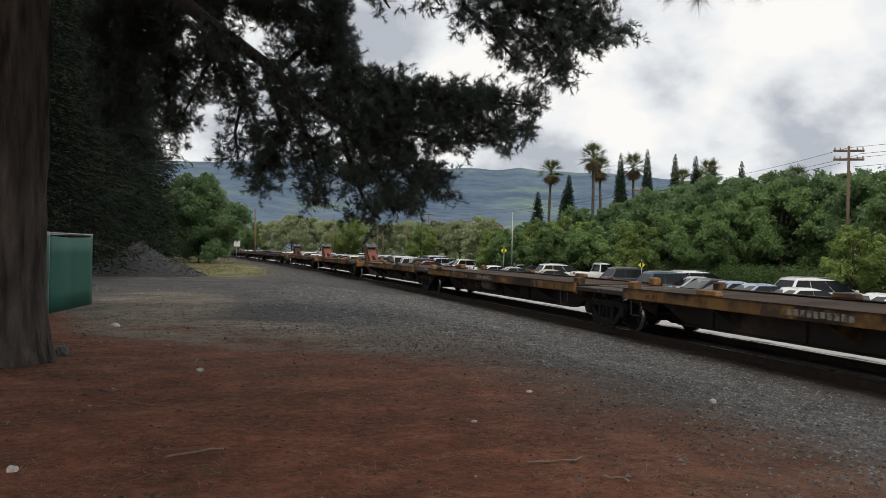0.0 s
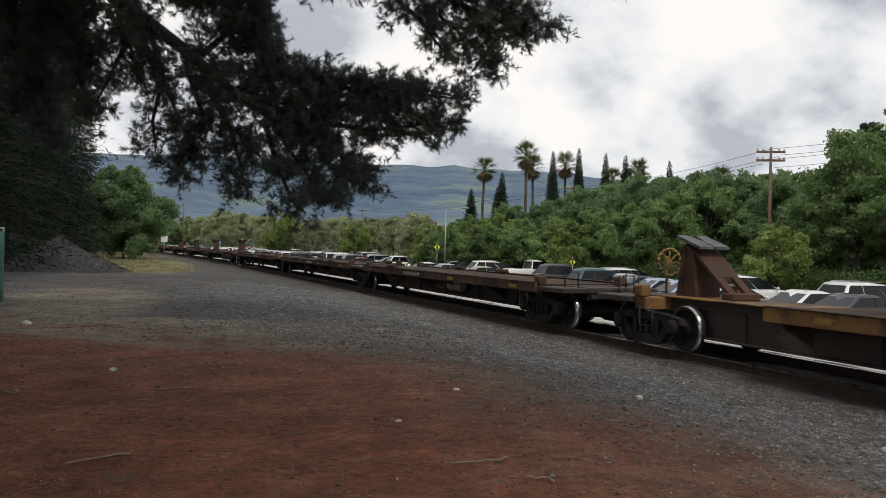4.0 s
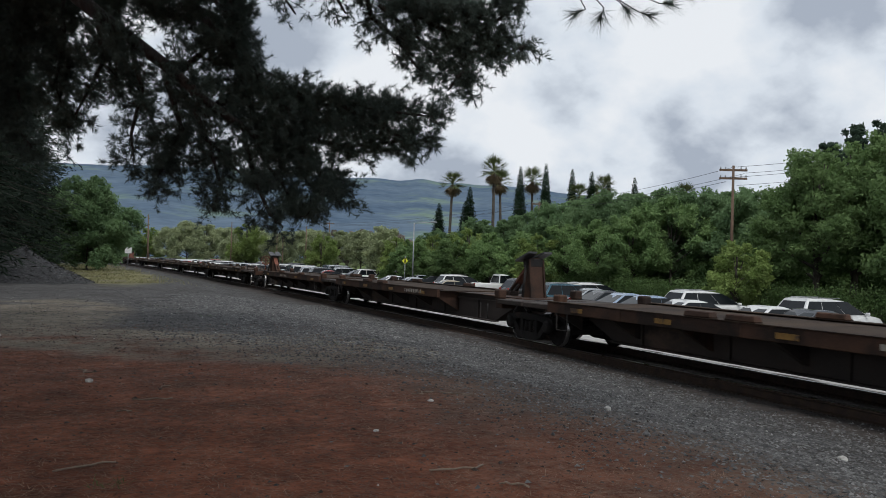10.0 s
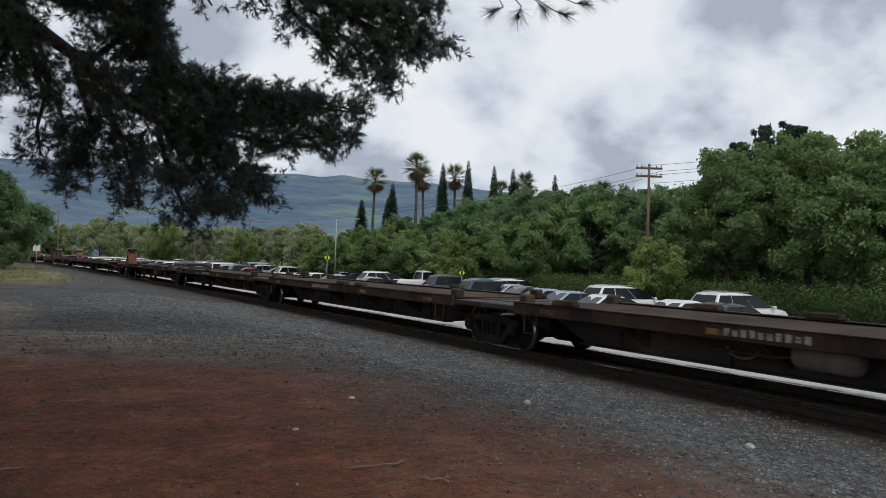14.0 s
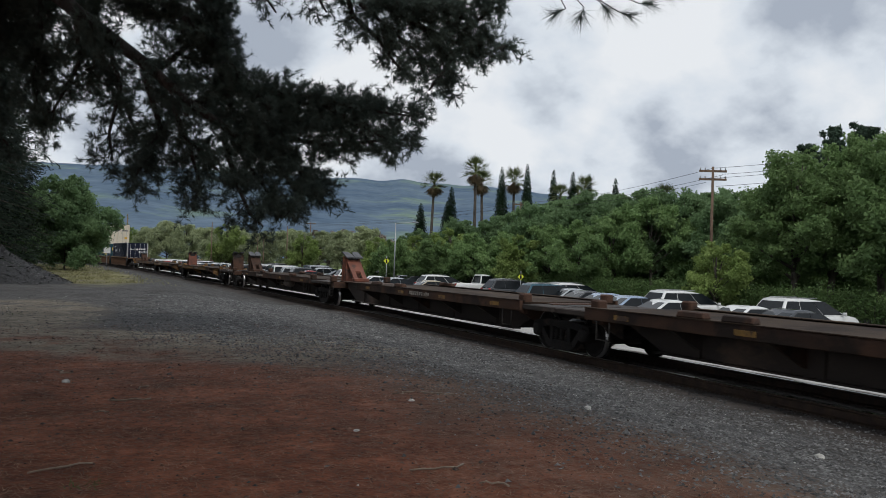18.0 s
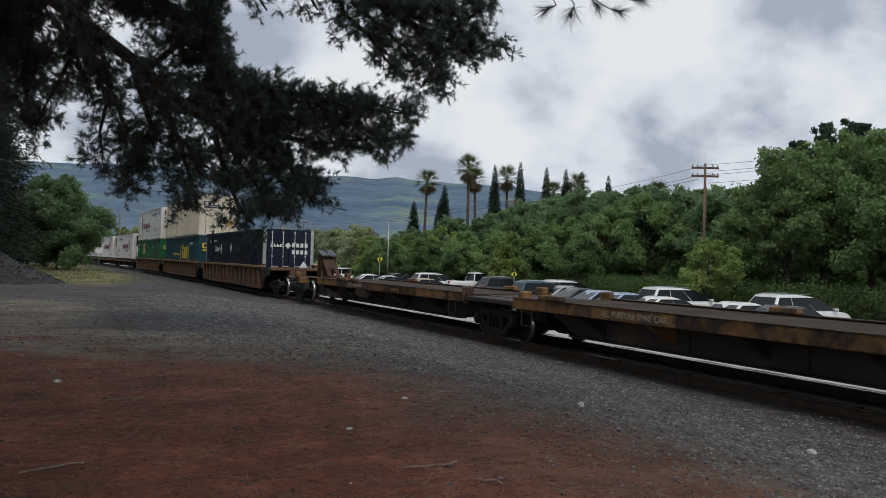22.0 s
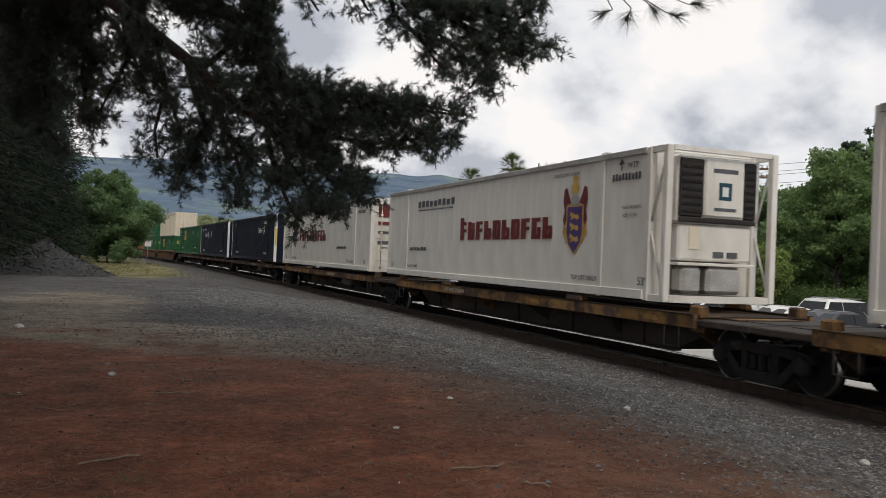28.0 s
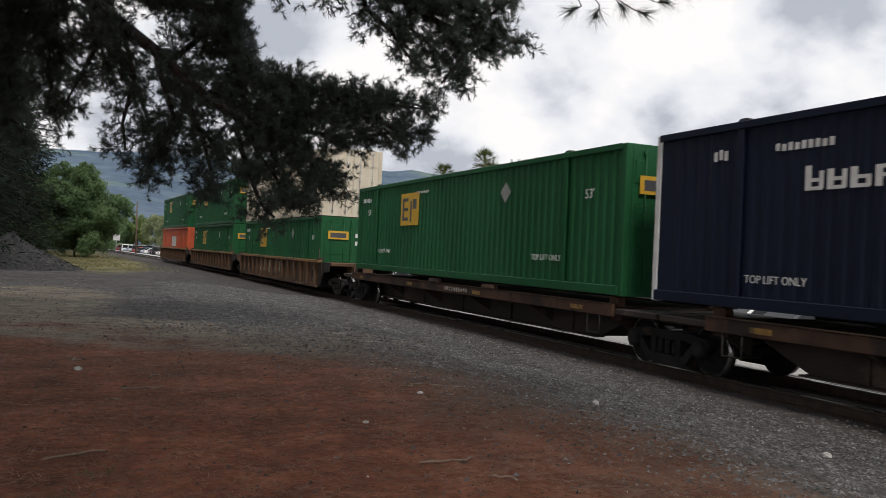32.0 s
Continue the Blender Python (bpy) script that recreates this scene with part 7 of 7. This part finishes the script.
M["galv"] = mat("galvanised_steel", (0.28, 0.29, 0.30), (0.4, 0.41, 0.42), 5, 0.5, 0.7)


def make_fence():
    t = thing("fence", "chain-link fence covered with dark green privacy screen", "fence")
    pts = [(-4.7, 11.5), (-4.3, 14.2), (-3.9, 17.0), (-3.45, 20.1), (-2.97, 23.3), (-5.6, 24.6), (-8.4, 25.8), (-11.2, 27.0)]
    for i, (x, y) in enumerate(pts):
        z = ground_z(x, y)
        part("post", cyl(bmesh.new(), (x, y, z - 0.1), (x, y, z + 1.86), 0.03, n=10), M["galv"], t)
        if i + 1 < len(pts):
            a, b = Vector((x, y, z)), Vector((*pts[i + 1], ground_z(*pts[i + 1])))
            d = (b - a).normalized()
            s = Vector((d.y, -d.x, 0)) * 0.035
            nn, verts, faces = 14, [], []
            for k in range(nn + 1):
                p = a + (b - a) * (k / nn)
                w = s * (1 + 0.9 * noise.noise((p.x * 2, p.y * 2, 1)))
                for f in range(5):
                    sag = -0.03 * math.sin(math.pi * k / nn) if f == 4 else 0
                    verts.append(p + w * (1 + 0.3 * noise.noise((p.x * 3, f, p.y))) + Vector((0, 0, 0.03 + 1.74 * f / 4 + sag)))
            for k in range(nn):
                for f in range(4):
                    faces.append((k * 5 + f, (k + 1) * 5 + f, (k + 1) * 5 + f + 1, k * 5 + f + 1))
            ob = raw("screen", verts, faces, M["screen"], t, smooth=True)
            ob.modifiers.new("thick", "SOLIDIFY").thickness = 0.004
            part("top_rail", cyl(bmesh.new(), a + Vector((0, 0, 1.83)), b + Vector((0, 0, 1.83)), 0.02, n=8), M["galv"], t)


make_fence()


# ---- gravel heap ----
def make_heap():
    rnd = random.Random(6)
    t = thing("gravel_heap", "heap of dark grey gravel beside the track yard, deepened with painted tree shade", "gravel heap")
    verts, faces, n = [], [], 64
    rings = 26
    cx, cy, z0 = -3.4, 46.0, 0.0

    def h(f, a):
        return 1.75 * (1 - f) ** 1.15 * (1 + 0.15 * noise.noise((math.cos(a) * 1.5, math.sin(a) * 1.5, f * 2))) + 0.06 * noise.noise((math.cos(a) * f * 9, math.sin(a) * f * 9, 3)) - 0.03

    for k in range(rings + 1):
        f = k / rings
        for i in range(n):
            a = 2 * math.pi * i / n
            rx = (3.3 if math.cos(a) > 0 else 3.6) * (1 + 0.12 * noise.noise((math.cos(a) * 2, math.sin(a) * 2, 7)))
            verts.append((cx + rx * f * math.cos(a), cy + 2.8 * f * math.sin(a), z0 + h(f, a)))
    for k in range(rings):
        for i in range(n):
            faces.append((k * n + i, k * n + (i + 1) % n, (k + 1) * n + (i + 1) % n, (k + 1) * n + i))
    raw("mound", verts, faces, M["heap"], t, smooth=True)
    sv, sf = [], []
    for _ in range(3500):
        f, a = rnd.random() ** 0.5, rnd.uniform(0, 6.28)
        c = Vector((cx + 3.4 * f * math.cos(a), cy + 2.8 * f * math.sin(a), z0 + h(f, a)))
        r = rnd.uniform(0.02, 0.05)
        b = len(sv)
        sv += [c + Vector((rnd.gauss(0, r), rnd.gauss(0, r), rnd.gauss(0.3 * r, r * 0.6))) for _ in range(4)]
        sf += [(b, b + 1, b + 2), (b, b + 2, b + 3), (b, b + 3, b + 1), (b + 1, b + 3, b + 2)]
    raw("stone_cover", sv, sf, M["dark_stone"], t)["kind"] = "stuff"


# Dark grey gravel, taken darker to include the shade of the trees.
M["heap"] = mat("dark_gravel", (0.017, 0.017, 0.019), (0.05, 0.05, 0.052), 9, 0.95, bump=1.0, bscale=22, depth=0.05)
make_heap()

# ---- parked cars ----
M["glass"] = mat("dark_car_glass", (0.006, 0.008, 0.010), (0.013, 0.016, 0.019), 1, 0.14, spec=0.22, bump=0)
M["tyre"] = mat("tyre_rubber", (0.012, 0.012, 0.012), (0.025, 0.025, 0.025), 8, 0.9)
M["tail"] = mat("red_tail_lamp", (0.25, 0.01, 0.01), (0.32, 0.02, 0.015), 8, 0.2)
PAINTS = {}
for nm, c in (("white", (0.70, 0.70, 0.69)), ("silver", (0.38, 0.40, 0.42)), ("pale_blue", (0.30, 0.38, 0.50)), ("black", (0.012, 0.013, 0.016)), ("charcoal", (0.045, 0.047, 0.052)),
              ("teal", (0.02, 0.07, 0.10)), ("red", (0.28, 0.02, 0.018)), ("tan", (0.33, 0.28, 0.20))):
    metal = 0.5 if nm in ("silver", "pale_blue", "charcoal", "teal") else 0.0
    PAINTS[nm] = mat("car_paint_" + nm, tuple(v * 0.92 for v in c), c, 0.6, 0.28, metal, 0.0, coat=0.6)


def loft(sections, close=True):
    """Skin a row of equal-length closed sections."""
    bm = bmesh.new()
    rings = [[bm.verts.new(p) for p in s] for s in sections]
    n = len(rings[0])
    for a, b in zip(rings, rings[1:]):
        for i in range(n):
            f = bm.faces.new((a[i], a[(i + 1) % n], b[(i + 1) % n], b[i]))
            f.smooth = True
    if close:
        bm.faces.new(rings[0][::-1])
        bm.faces.new(rings[-1])
    bmesh.ops.recalc_face_normals(bm, faces=bm.faces)
    return bm


def make_car(kind, paint):
    """A parked car along +y (nose); on z = 0."""
    p = PAINTS[paint]
    words_ = {"suv": "sport utility vehicle", "sedan": "sedan", "van": "van", "pickup": "pickup truck"}[kind]
    t = thing("car", f"{paint.replace('_', ' ')} {words_} parked in the lot", "car", "parked cars")
    dims = {"suv": (5.15, 0.94, 0.98, 1.68), "sedan": (4.7, 0.91, 0.88, 1.45), "van": (5.0, 0.97, 1.0, 1.85), "pickup": (5.5, 0.97, 1.02, 1.85)}[kind]
    ln, hw, belt, top = dims
    h = ln / 2
    # lower body: (y, half width, low, high)
    body = {"suv": [(-h, 0.80, 0.45, 0.80), (-h + 0.12, 0.90, 0.32, 0.98), (-h + 0.8, 1, 0.24, 1.0), (0, 1, 0.22, 0.97), (h - 1.35, 1, 0.24, 0.98), (h - 0.5, 0.95, 0.27, 0.88), (h - 0.1, 0.84, 0.33, 0.72), (h, 0.7, 0.42, 0.62)],
            "sedan": [(-h, 0.78, 0.45, 0.78), (-h + 0.12, 0.9, 0.32, 0.95), (-h + 0.9, 1, 0.22, 0.96), (0, 1, 0.2, 0.92), (h - 1.4, 1, 0.22, 0.92), (h - 0.5, 0.95, 0.25, 0.78), (h - 0.1, 0.82, 0.32, 0.66), (h, 0.66, 0.4, 0.58)]}
    body["van"] = body["suv"]
    body["pickup"] = body["suv"]
    secs = []
    given = np.array(body[kind])
    ease = np.linspace(0, len(given) - 1, 29)
    for f in ease:
        i = min(int(f), len(given) - 2)
        q = f - i
        a, b = given[i], given[i + 1]
        before, after = given[max(i - 1, 0)], given[min(i + 2, len(given) - 1)]
        y, w, lo, hi = 0.5 * (2 * a + (b - before) * q + (2 * before - 5 * a + 4 * b - after) * q * q + (3 * a - before - 3 * b + after) * q ** 3)
        w *= hw
        hi *= belt
        secs.append([(-w * 0.9, y, lo), (-w, y, lo + 0.12), (-w, y, hi - 0.14), (-w * 0.9, y, hi), (0, y, hi + 0.03), (w * 0.9, y, hi), (w, y, hi - 0.14), (w, y, lo + 0.12), (w * 0.9, y, lo)])
    part("body", loft(secs), p, t)
    cab = {"suv": (-h + 0.10, -h + 0.62, 0.20, h - 1.10), "van": (-h + 0.08, -h + 0.2, 0.7, h - 0.9), "sedan": (-h + 0.35, -h + 1.40, 0.10, h - 1.15), "pickup": (-0.35, -0.15, 0.75, h - 1.35)}[kind]
    y0, y1, y2, y3 = cab
    zb = belt * 0.96
    w0, w1 = hw * 0.93, hw * 0.74
    zt = top - 0.06
    secs = []
    for k in range(9):
        f = k / 8
        ya, yb = y0 + (y3 - y0) * f, y1 + (y2 - y1) * f
        zr = zt + 0.06 * math.sin(math.pi * min(1, f * 0.9 + 0.12)) - 0.05 * f * f
        wr = w1 * (1 - 0.06 * abs(2 * f - 1) ** 3)
        secs.append([(-w0, ya, zb - 0.1), (w0, ya, zb - 0.1), (w0 * 0.995, ya, zb), (wr, yb, zr - 0.06), (wr * 0.93, yb, zr - 0.015), (wr * 0.7, yb, zr), (-wr * 0.7, yb, zr), (-wr * 0.93, yb, zr - 0.015), (-wr, yb, zr - 0.06), (-w0 * 0.995, ya, zb)])
    part("cabin", loft(secs), p, t)

    def pane(q):
        c = sum((Vector(v) for v in q), Vector()) / 4
        nrm = (Vector(q[1]) - Vector(q[0])).cross(Vector(q[3]) - Vector(q[0])).normalized()
        if nrm.dot(c - Vector((0, (y0 + y3) / 2, zb))) < 0:
            nrm = -nrm
        bm = bmesh.new()
        lo = [bm.verts.new(Vector(v) - nrm * 0.03) for v in q]
        hi = [bm.verts.new(Vector(v) + nrm * 0.012) for v in q]
        bm.faces.new(hi)
        for i in range(4):
            bm.faces.new((lo[i], lo[(i + 1) % 4], hi[(i + 1) % 4], hi[i]))
        bmesh.ops.recalc_face_normals(bm, faces=bm.faces)
        part("window", bm, M["glass"], t, "dark tinted glass")

    def slope(f, g):
        """A point on the side of the cabin: f along it, g up it."""
        ya, yb = y0 + (y3 - y0) * f, y1 + (y2 - y1) * f
        return w0 + (w1 - w0) * g, ya + (yb - ya) * g, zb + (zt - zb) * g

    cuts = ((0.035, 0.30), (0.315, 0.635), (0.65, 0.965)) if kind in ("suv", "van") else ((0.05, 0.50), (0.515, 0.955))
    for s in (-1, 1):
        for f0, f1 in cuts:
            q = [slope(f0, 0.06), slope(f1, 0.06), slope(f1, 0.88), slope(f0, 0.88)]
            pane([(s * x, y, z) for x, y, z in q])
    for ya, yb in ((y0, y1), (y3, y2)):
        pane([(-w0 * 0.86, ya + (yb - ya) * 0.12, zb + (zt - zb) * 0.12), (w0 * 0.86, ya + (yb - ya) * 0.12, zb + (zt - zb) * 0.12),
              (w1 * 0.84, ya + (yb - ya) * 0.86, zb + (zt - zb) * 0.86), (-w1 * 0.84, ya + (yb - ya) * 0.86, zb + (zt - zb) * 0.86)])
    for s in (-1, 1):
        part("mirror", bx(s * (hw + 0.08) - 0.09, s * (hw + 0.08) + 0.09, y3 - 0.35, y3 - 0.22, zb, zb + 0.15, bevel=0.03), p, t)
        part("tail_lamp", bx(s * hw * 0.72 - 0.12, s * hw * 0.72 + 0.12, -h - 0.005, -h + 0.14, 0.78 * belt, 0.98 * belt, bevel=0.02), M["tail"], t)
        for y in (-h + 0.95, h - 0.95):
            w = part("wheel", lathe(bmesh.new(), [(s * (hw - 0.22), 0.2), (s * (hw - 0.22), 0.33), (s * (hw - 0.03), 0.33), (s * hw, 0.30), (s * hw, 0.21)][::s], 18, "x", (0, y, 0.33)), M["tyre"], t)
            part("rim", lathe(bmesh.new(), [(s * (hw - 0.06), 0.21), (s * (hw - 0.01), 0.20), (s * (hw - 0.03), 0.08), (s * (hw - 0.01), 0.05)][::s], 14, "x", (0, y, 0.33)), M["galv"], w)
    if kind in ("suv", "van"):
        for s in (-1, 1):
            part("roof_rail", cyl(bmesh.new(), (s * w1 * 0.8, y1 + 0.3, top + 0.0), (s * w1 * 0.8, y2 - 0.2, top + 0.0), 0.018, n=6), M["galv"], t)
    return t


MADE = {}


def park(kind, paint, x, y, turn):
    key = (kind, paint)
    m = pose(x, y, ground_z(x, y), 0, 0, turn)
    if key in MADE:
        copy_thing(MADE[key], m)
    else:
        MADE[key] = make_car(kind, paint)
        MADE[key].matrix_world = m


# two rows nose-out across the track, then the lot running on into the distance
for kind, paint, x, az in (("suv", "white", 29.5, 47.6), ("suv", "white", 29.5, 40.4), ("suv", "black", 30.5, 28.9), ("suv", "white", 30.5, 33.1), ("pickup", "white", 33.0, 26.4), ("suv", "white", 30, 24.0),
                           ("sedan", "black", 30, 22.2), ("sedan", "silver", 30, 21.4), ("suv", "charcoal", 31, 20.2), ("sedan", "white", 30, 19.1), ("suv", "white", 30, 17.9), ("sedan", "charcoal", 30, 17.0), ("suv", "silver", 30, 16.2),
                                                      ("sedan", "charcoal", 24.2, 47.3), ("sedan", "white", 24.2, 44.6), ("sedan", "white", 24.0, 39.7), ("sedan", "pale_blue", 25.0, 37.2), ("sedan", "pale_blue", 25.5, 35.6), ("sedan", "black", 26.5, 34.2),
                           ("sedan", "silver", 28.0, 33.2), ("suv", "teal", 27.0, 31.6), ("sedan", "silver", 24.5, 21.0), ("sedan", "white", 24.5, 19.6), ("sedan", "tan", 24.5, 23.5)):
    park(kind, paint, x, x / math.tan(radians(az)), -90 + (az * 13) % 5 - 2)
rc = random.Random(9)
for row, x in enumerate((21.5, 27.0, 37.0)):
    y = 92.0
    while y < 215:
        if rc.random() < 0.82:
            park(rc.choice(("suv", "sedan", "sedan", "van")), rc.choice(("white", "white", "silver", "black", "charcoal", "red", "pale_blue")), x + bend(y) + rc.uniform(-0.3, 0.3), y, -90 + rc.uniform(-2, 2))
        y += 2.9


# ---- hedge, poles, wires, signs ----
def make_hedge(pts, h, w, label, seed):
    rnd = random.Random(seed)
    t = thing("hedge", label, "hedge")
    lobes = []
    core = bmesh.new()
    for (x0, y0), (x1, y1) in zip(pts, pts[1:]):
        n = int(math.hypot(x1 - x0, y1 - y0) / 0.45)
        for k in range(n):
            f = k / n
            x, y = x0 + (x1 - x0) * f, y0 + (y1 - y0) * f
            for zz in (0.35, 0.62, 0.85):
                lobes.append((x + rnd.uniform(-w, w) * 0.25, y, ground_z(x, y) + h * zz, w * 0.5 * rnd.uniform(0.8, 1.15)))
            cyl(core, (x, y, ground_z(x, y) - 0.1), (x + rnd.uniform(-0.2, 0.2), y, ground_z(x, y) + h * 0.7), 0.05, 0.02, 5, cap=False)
    part("stems", core, M["bark2"], t)
    triangles("foliage", leaf_cloud(rnd, lobes, 60000, 0.075, 0.6), M["hedge"], t)


make_hedge([(36.5, 16), (36.5, 34), (36.2, 50), (36.5, 64)], 1.75, 1.5, "long clipped green hedge behind the parked cars", 4)
M["polewood"] = mat("weathered_pole_wood", (0.10, 0.065, 0.045), (0.17, 0.115, 0.08), 4, 0.9, bump=0.5, stretch=(1, 1, 0.2))


def make_pole(az, dist, top, arms, label, r=0.15, lean=0.0):
    x, y, _ = polar(az, dist, 0)
    z0 = ground_z(x, y)
    z1 = 1.6 + dist * math.tan(radians(top))
    t = thing("utility_pole", label, "utility pole", "poles by the line", pose(x, y, z0))
    h = z1 - z0
    part("pole", cyl(bmesh.new(), (0, 0, -0.3), (lean, 0, h), r, r * 0.62, 10), M["polewood"], t)
    for k in range(arms):
        z = h - 0.30 - 0.55 * k
        a = radians(-az)
        arm = part("crossarm", bx(-0.90, 0.90, -0.06, 0.06, z - 0.07, z + 0.07, bevel=0.01), M["polewood"], t)
        bm = bmesh.new()
        for q in (-0.82, -0.5, 0.5, 0.82):
            lathe(bm, [(z + 0.07, 0.02), (z + 0.12, 0.05), (z + 0.17, 0.035), (z + 0.22, 0.045)], 8, "z", (q, 0, 0))
        part("insulators", bm, M["galv"], arm)
        arm.rotation_euler = (0, 0, a + 0.25)
    return Vector((x, y, z1))


p_main = make_pole(41.76, 58, 6.9, 2, "brown timber utility pole with two crossarms and insulators", 0.13)
p_2 = make_pole(29.1, 96, 4.4, 1, "timber utility pole rising out of the trees", 0.13)
p_l = make_pole(2.96, 145, 2.55, 0, "plain timber pole beside the far track", 0.16, -0.15)
p_3 = make_pole(14.7, 150, 2.55, 1, "distant timber pole with a crossarm", 0.13)
p_4 = make_pole(13.15, 150, 2.2, 0, "distant dark timber pole", 0.13)
p_5 = make_pole(8.2, 160, 2.3, 0, "distant slim timber pole", 0.12)
make_pole(11.2, 120, 1.6, 0, "slim pale pole among far trees", 0.08)
make_pole(11.6, 120, 1.5, 0, "slim pale pole among far trees", 0.08)
M["cable"] = mat("dark_cable", (0.02, 0.02, 0.022), (0.04, 0.04, 0.042), 3, 0.7)


def make_wire(a, b, sag, r=0.013):
    n = 16
    pts = [a + (b - a) * (k / n) - Vector((0, 0, sag * 4 * (k / n) * (1 - k / n))) for k in range(n + 1)]
    t = part("overhead_wire", pipe(bmesh.new(), pts, r, 5), M["cable"])
    tagged(t, "thin dark overhead wire sagging between poles", "wire", "overhead wires")


far_r = Vector(polar(62, 66, 12.4))
for dz, dx in ((0, 0), (-0.35, 0.8), (-0.75, -0.6), (-1.2, 0.3)):
    make_wire(p_main + Vector((dx, 0, dz - 0.1)), far_r + Vector((dx, 0, dz)), 0.5)
for dz, dx in ((-0.1, 0), (-0.5, 0.8), (-1.1, -0.6)):
    make_wire(p_main + Vector((dx, 0, dz)), p_2 + Vector((dx, 0, dz * 0.6)), 0.5)
    make_wire(p_2 + Vector((dx, 0, dz * 0.6)), p_3 + Vector((dx, 0, dz * 0.5 - 0.2)), 0.6)


def make_lamp(az, dist, top):
    x, y, _ = polar(az, dist, 0)
    z0 = ground_z(x, y)
    h = 1.6 + dist * math.tan(radians(top)) - z0
    t = thing("street_lamp", "slim grey street lamp with a short arm", "street lamp", m=pose(x, y, z0))
    part("pole", cyl(bmesh.new(), (0, 0, -0.2), (0, 0, h), 0.08, 0.05, 8), M["galv"], t)
    part("arm", cyl(bmesh.new(), (0, 0, h - 0.05), (1.6, -0.6, h + 0.1), 0.035, n=6), M["galv"], t)
    part("head", bx(1.45, 2.0, -0.8, -0.55, h + 0.05, h + 0.18, bevel=0.03), M["galv"], t)


make_lamp(20.5, 78, 2.7)
M["signyellow"] = mat("fluorescent_yellow_sign", (0.62, 0.66, 0.03), (0.7, 0.75, 0.05), 3, 0.5)


def make_sign(az, dist, el, size=0.34):
    x, y, _ = polar(az, dist, 0)
    z0 = ground_z(x, y)
    z = 1.6 + dist * math.tan(radians(el)) - z0
    t = thing("warning_sign", "bright yellow-green diamond warning sign on a post", "road sign", "yellow signs", pose(x, y, z0, 0, 0, -az))
    part("post", cyl(bmesh.new(), (0, 0.03, -0.2), (0, 0.03, z + 0.4), 0.03, n=8), M["galv"], t)
    pl = part("plate", extrude(bmesh.new(), [(-size, z), (0, z - size), (size, z), (0, z + size)], "y", -0.015, 0.0), M["signyellow"], t)
    bm = bx(-0.06, 0.06, -0.022, -0.016, z - 0.18, z + 0.12)
    box(bm, -0.05, 0.05, -0.022, -0.016, z + 0.14, z + 0.24)
    part("symbol", bm, M["black"], pl)
    return t


make_sign(19.95, 72, 0.05, 0.27)
make_sign(29.25, 62, -0.75, 0.24)
x, y, _ = polar(1.75, 118, 0)
t = thing("track_sign", "small white sign on a post beside the track", "sign", m=pose(x, y, ground_z(x, y), 0, 0, -2))
part("post", cyl(bmesh.new(), (0, 0, -0.2), (0, 0, 2.6), 0.05, n=8), M["galv"], t)
part("plate", bx(-0.42, 0.42, -0.06, -0.03, 1.9, 2.7), M["whiteink"], t)

motions()
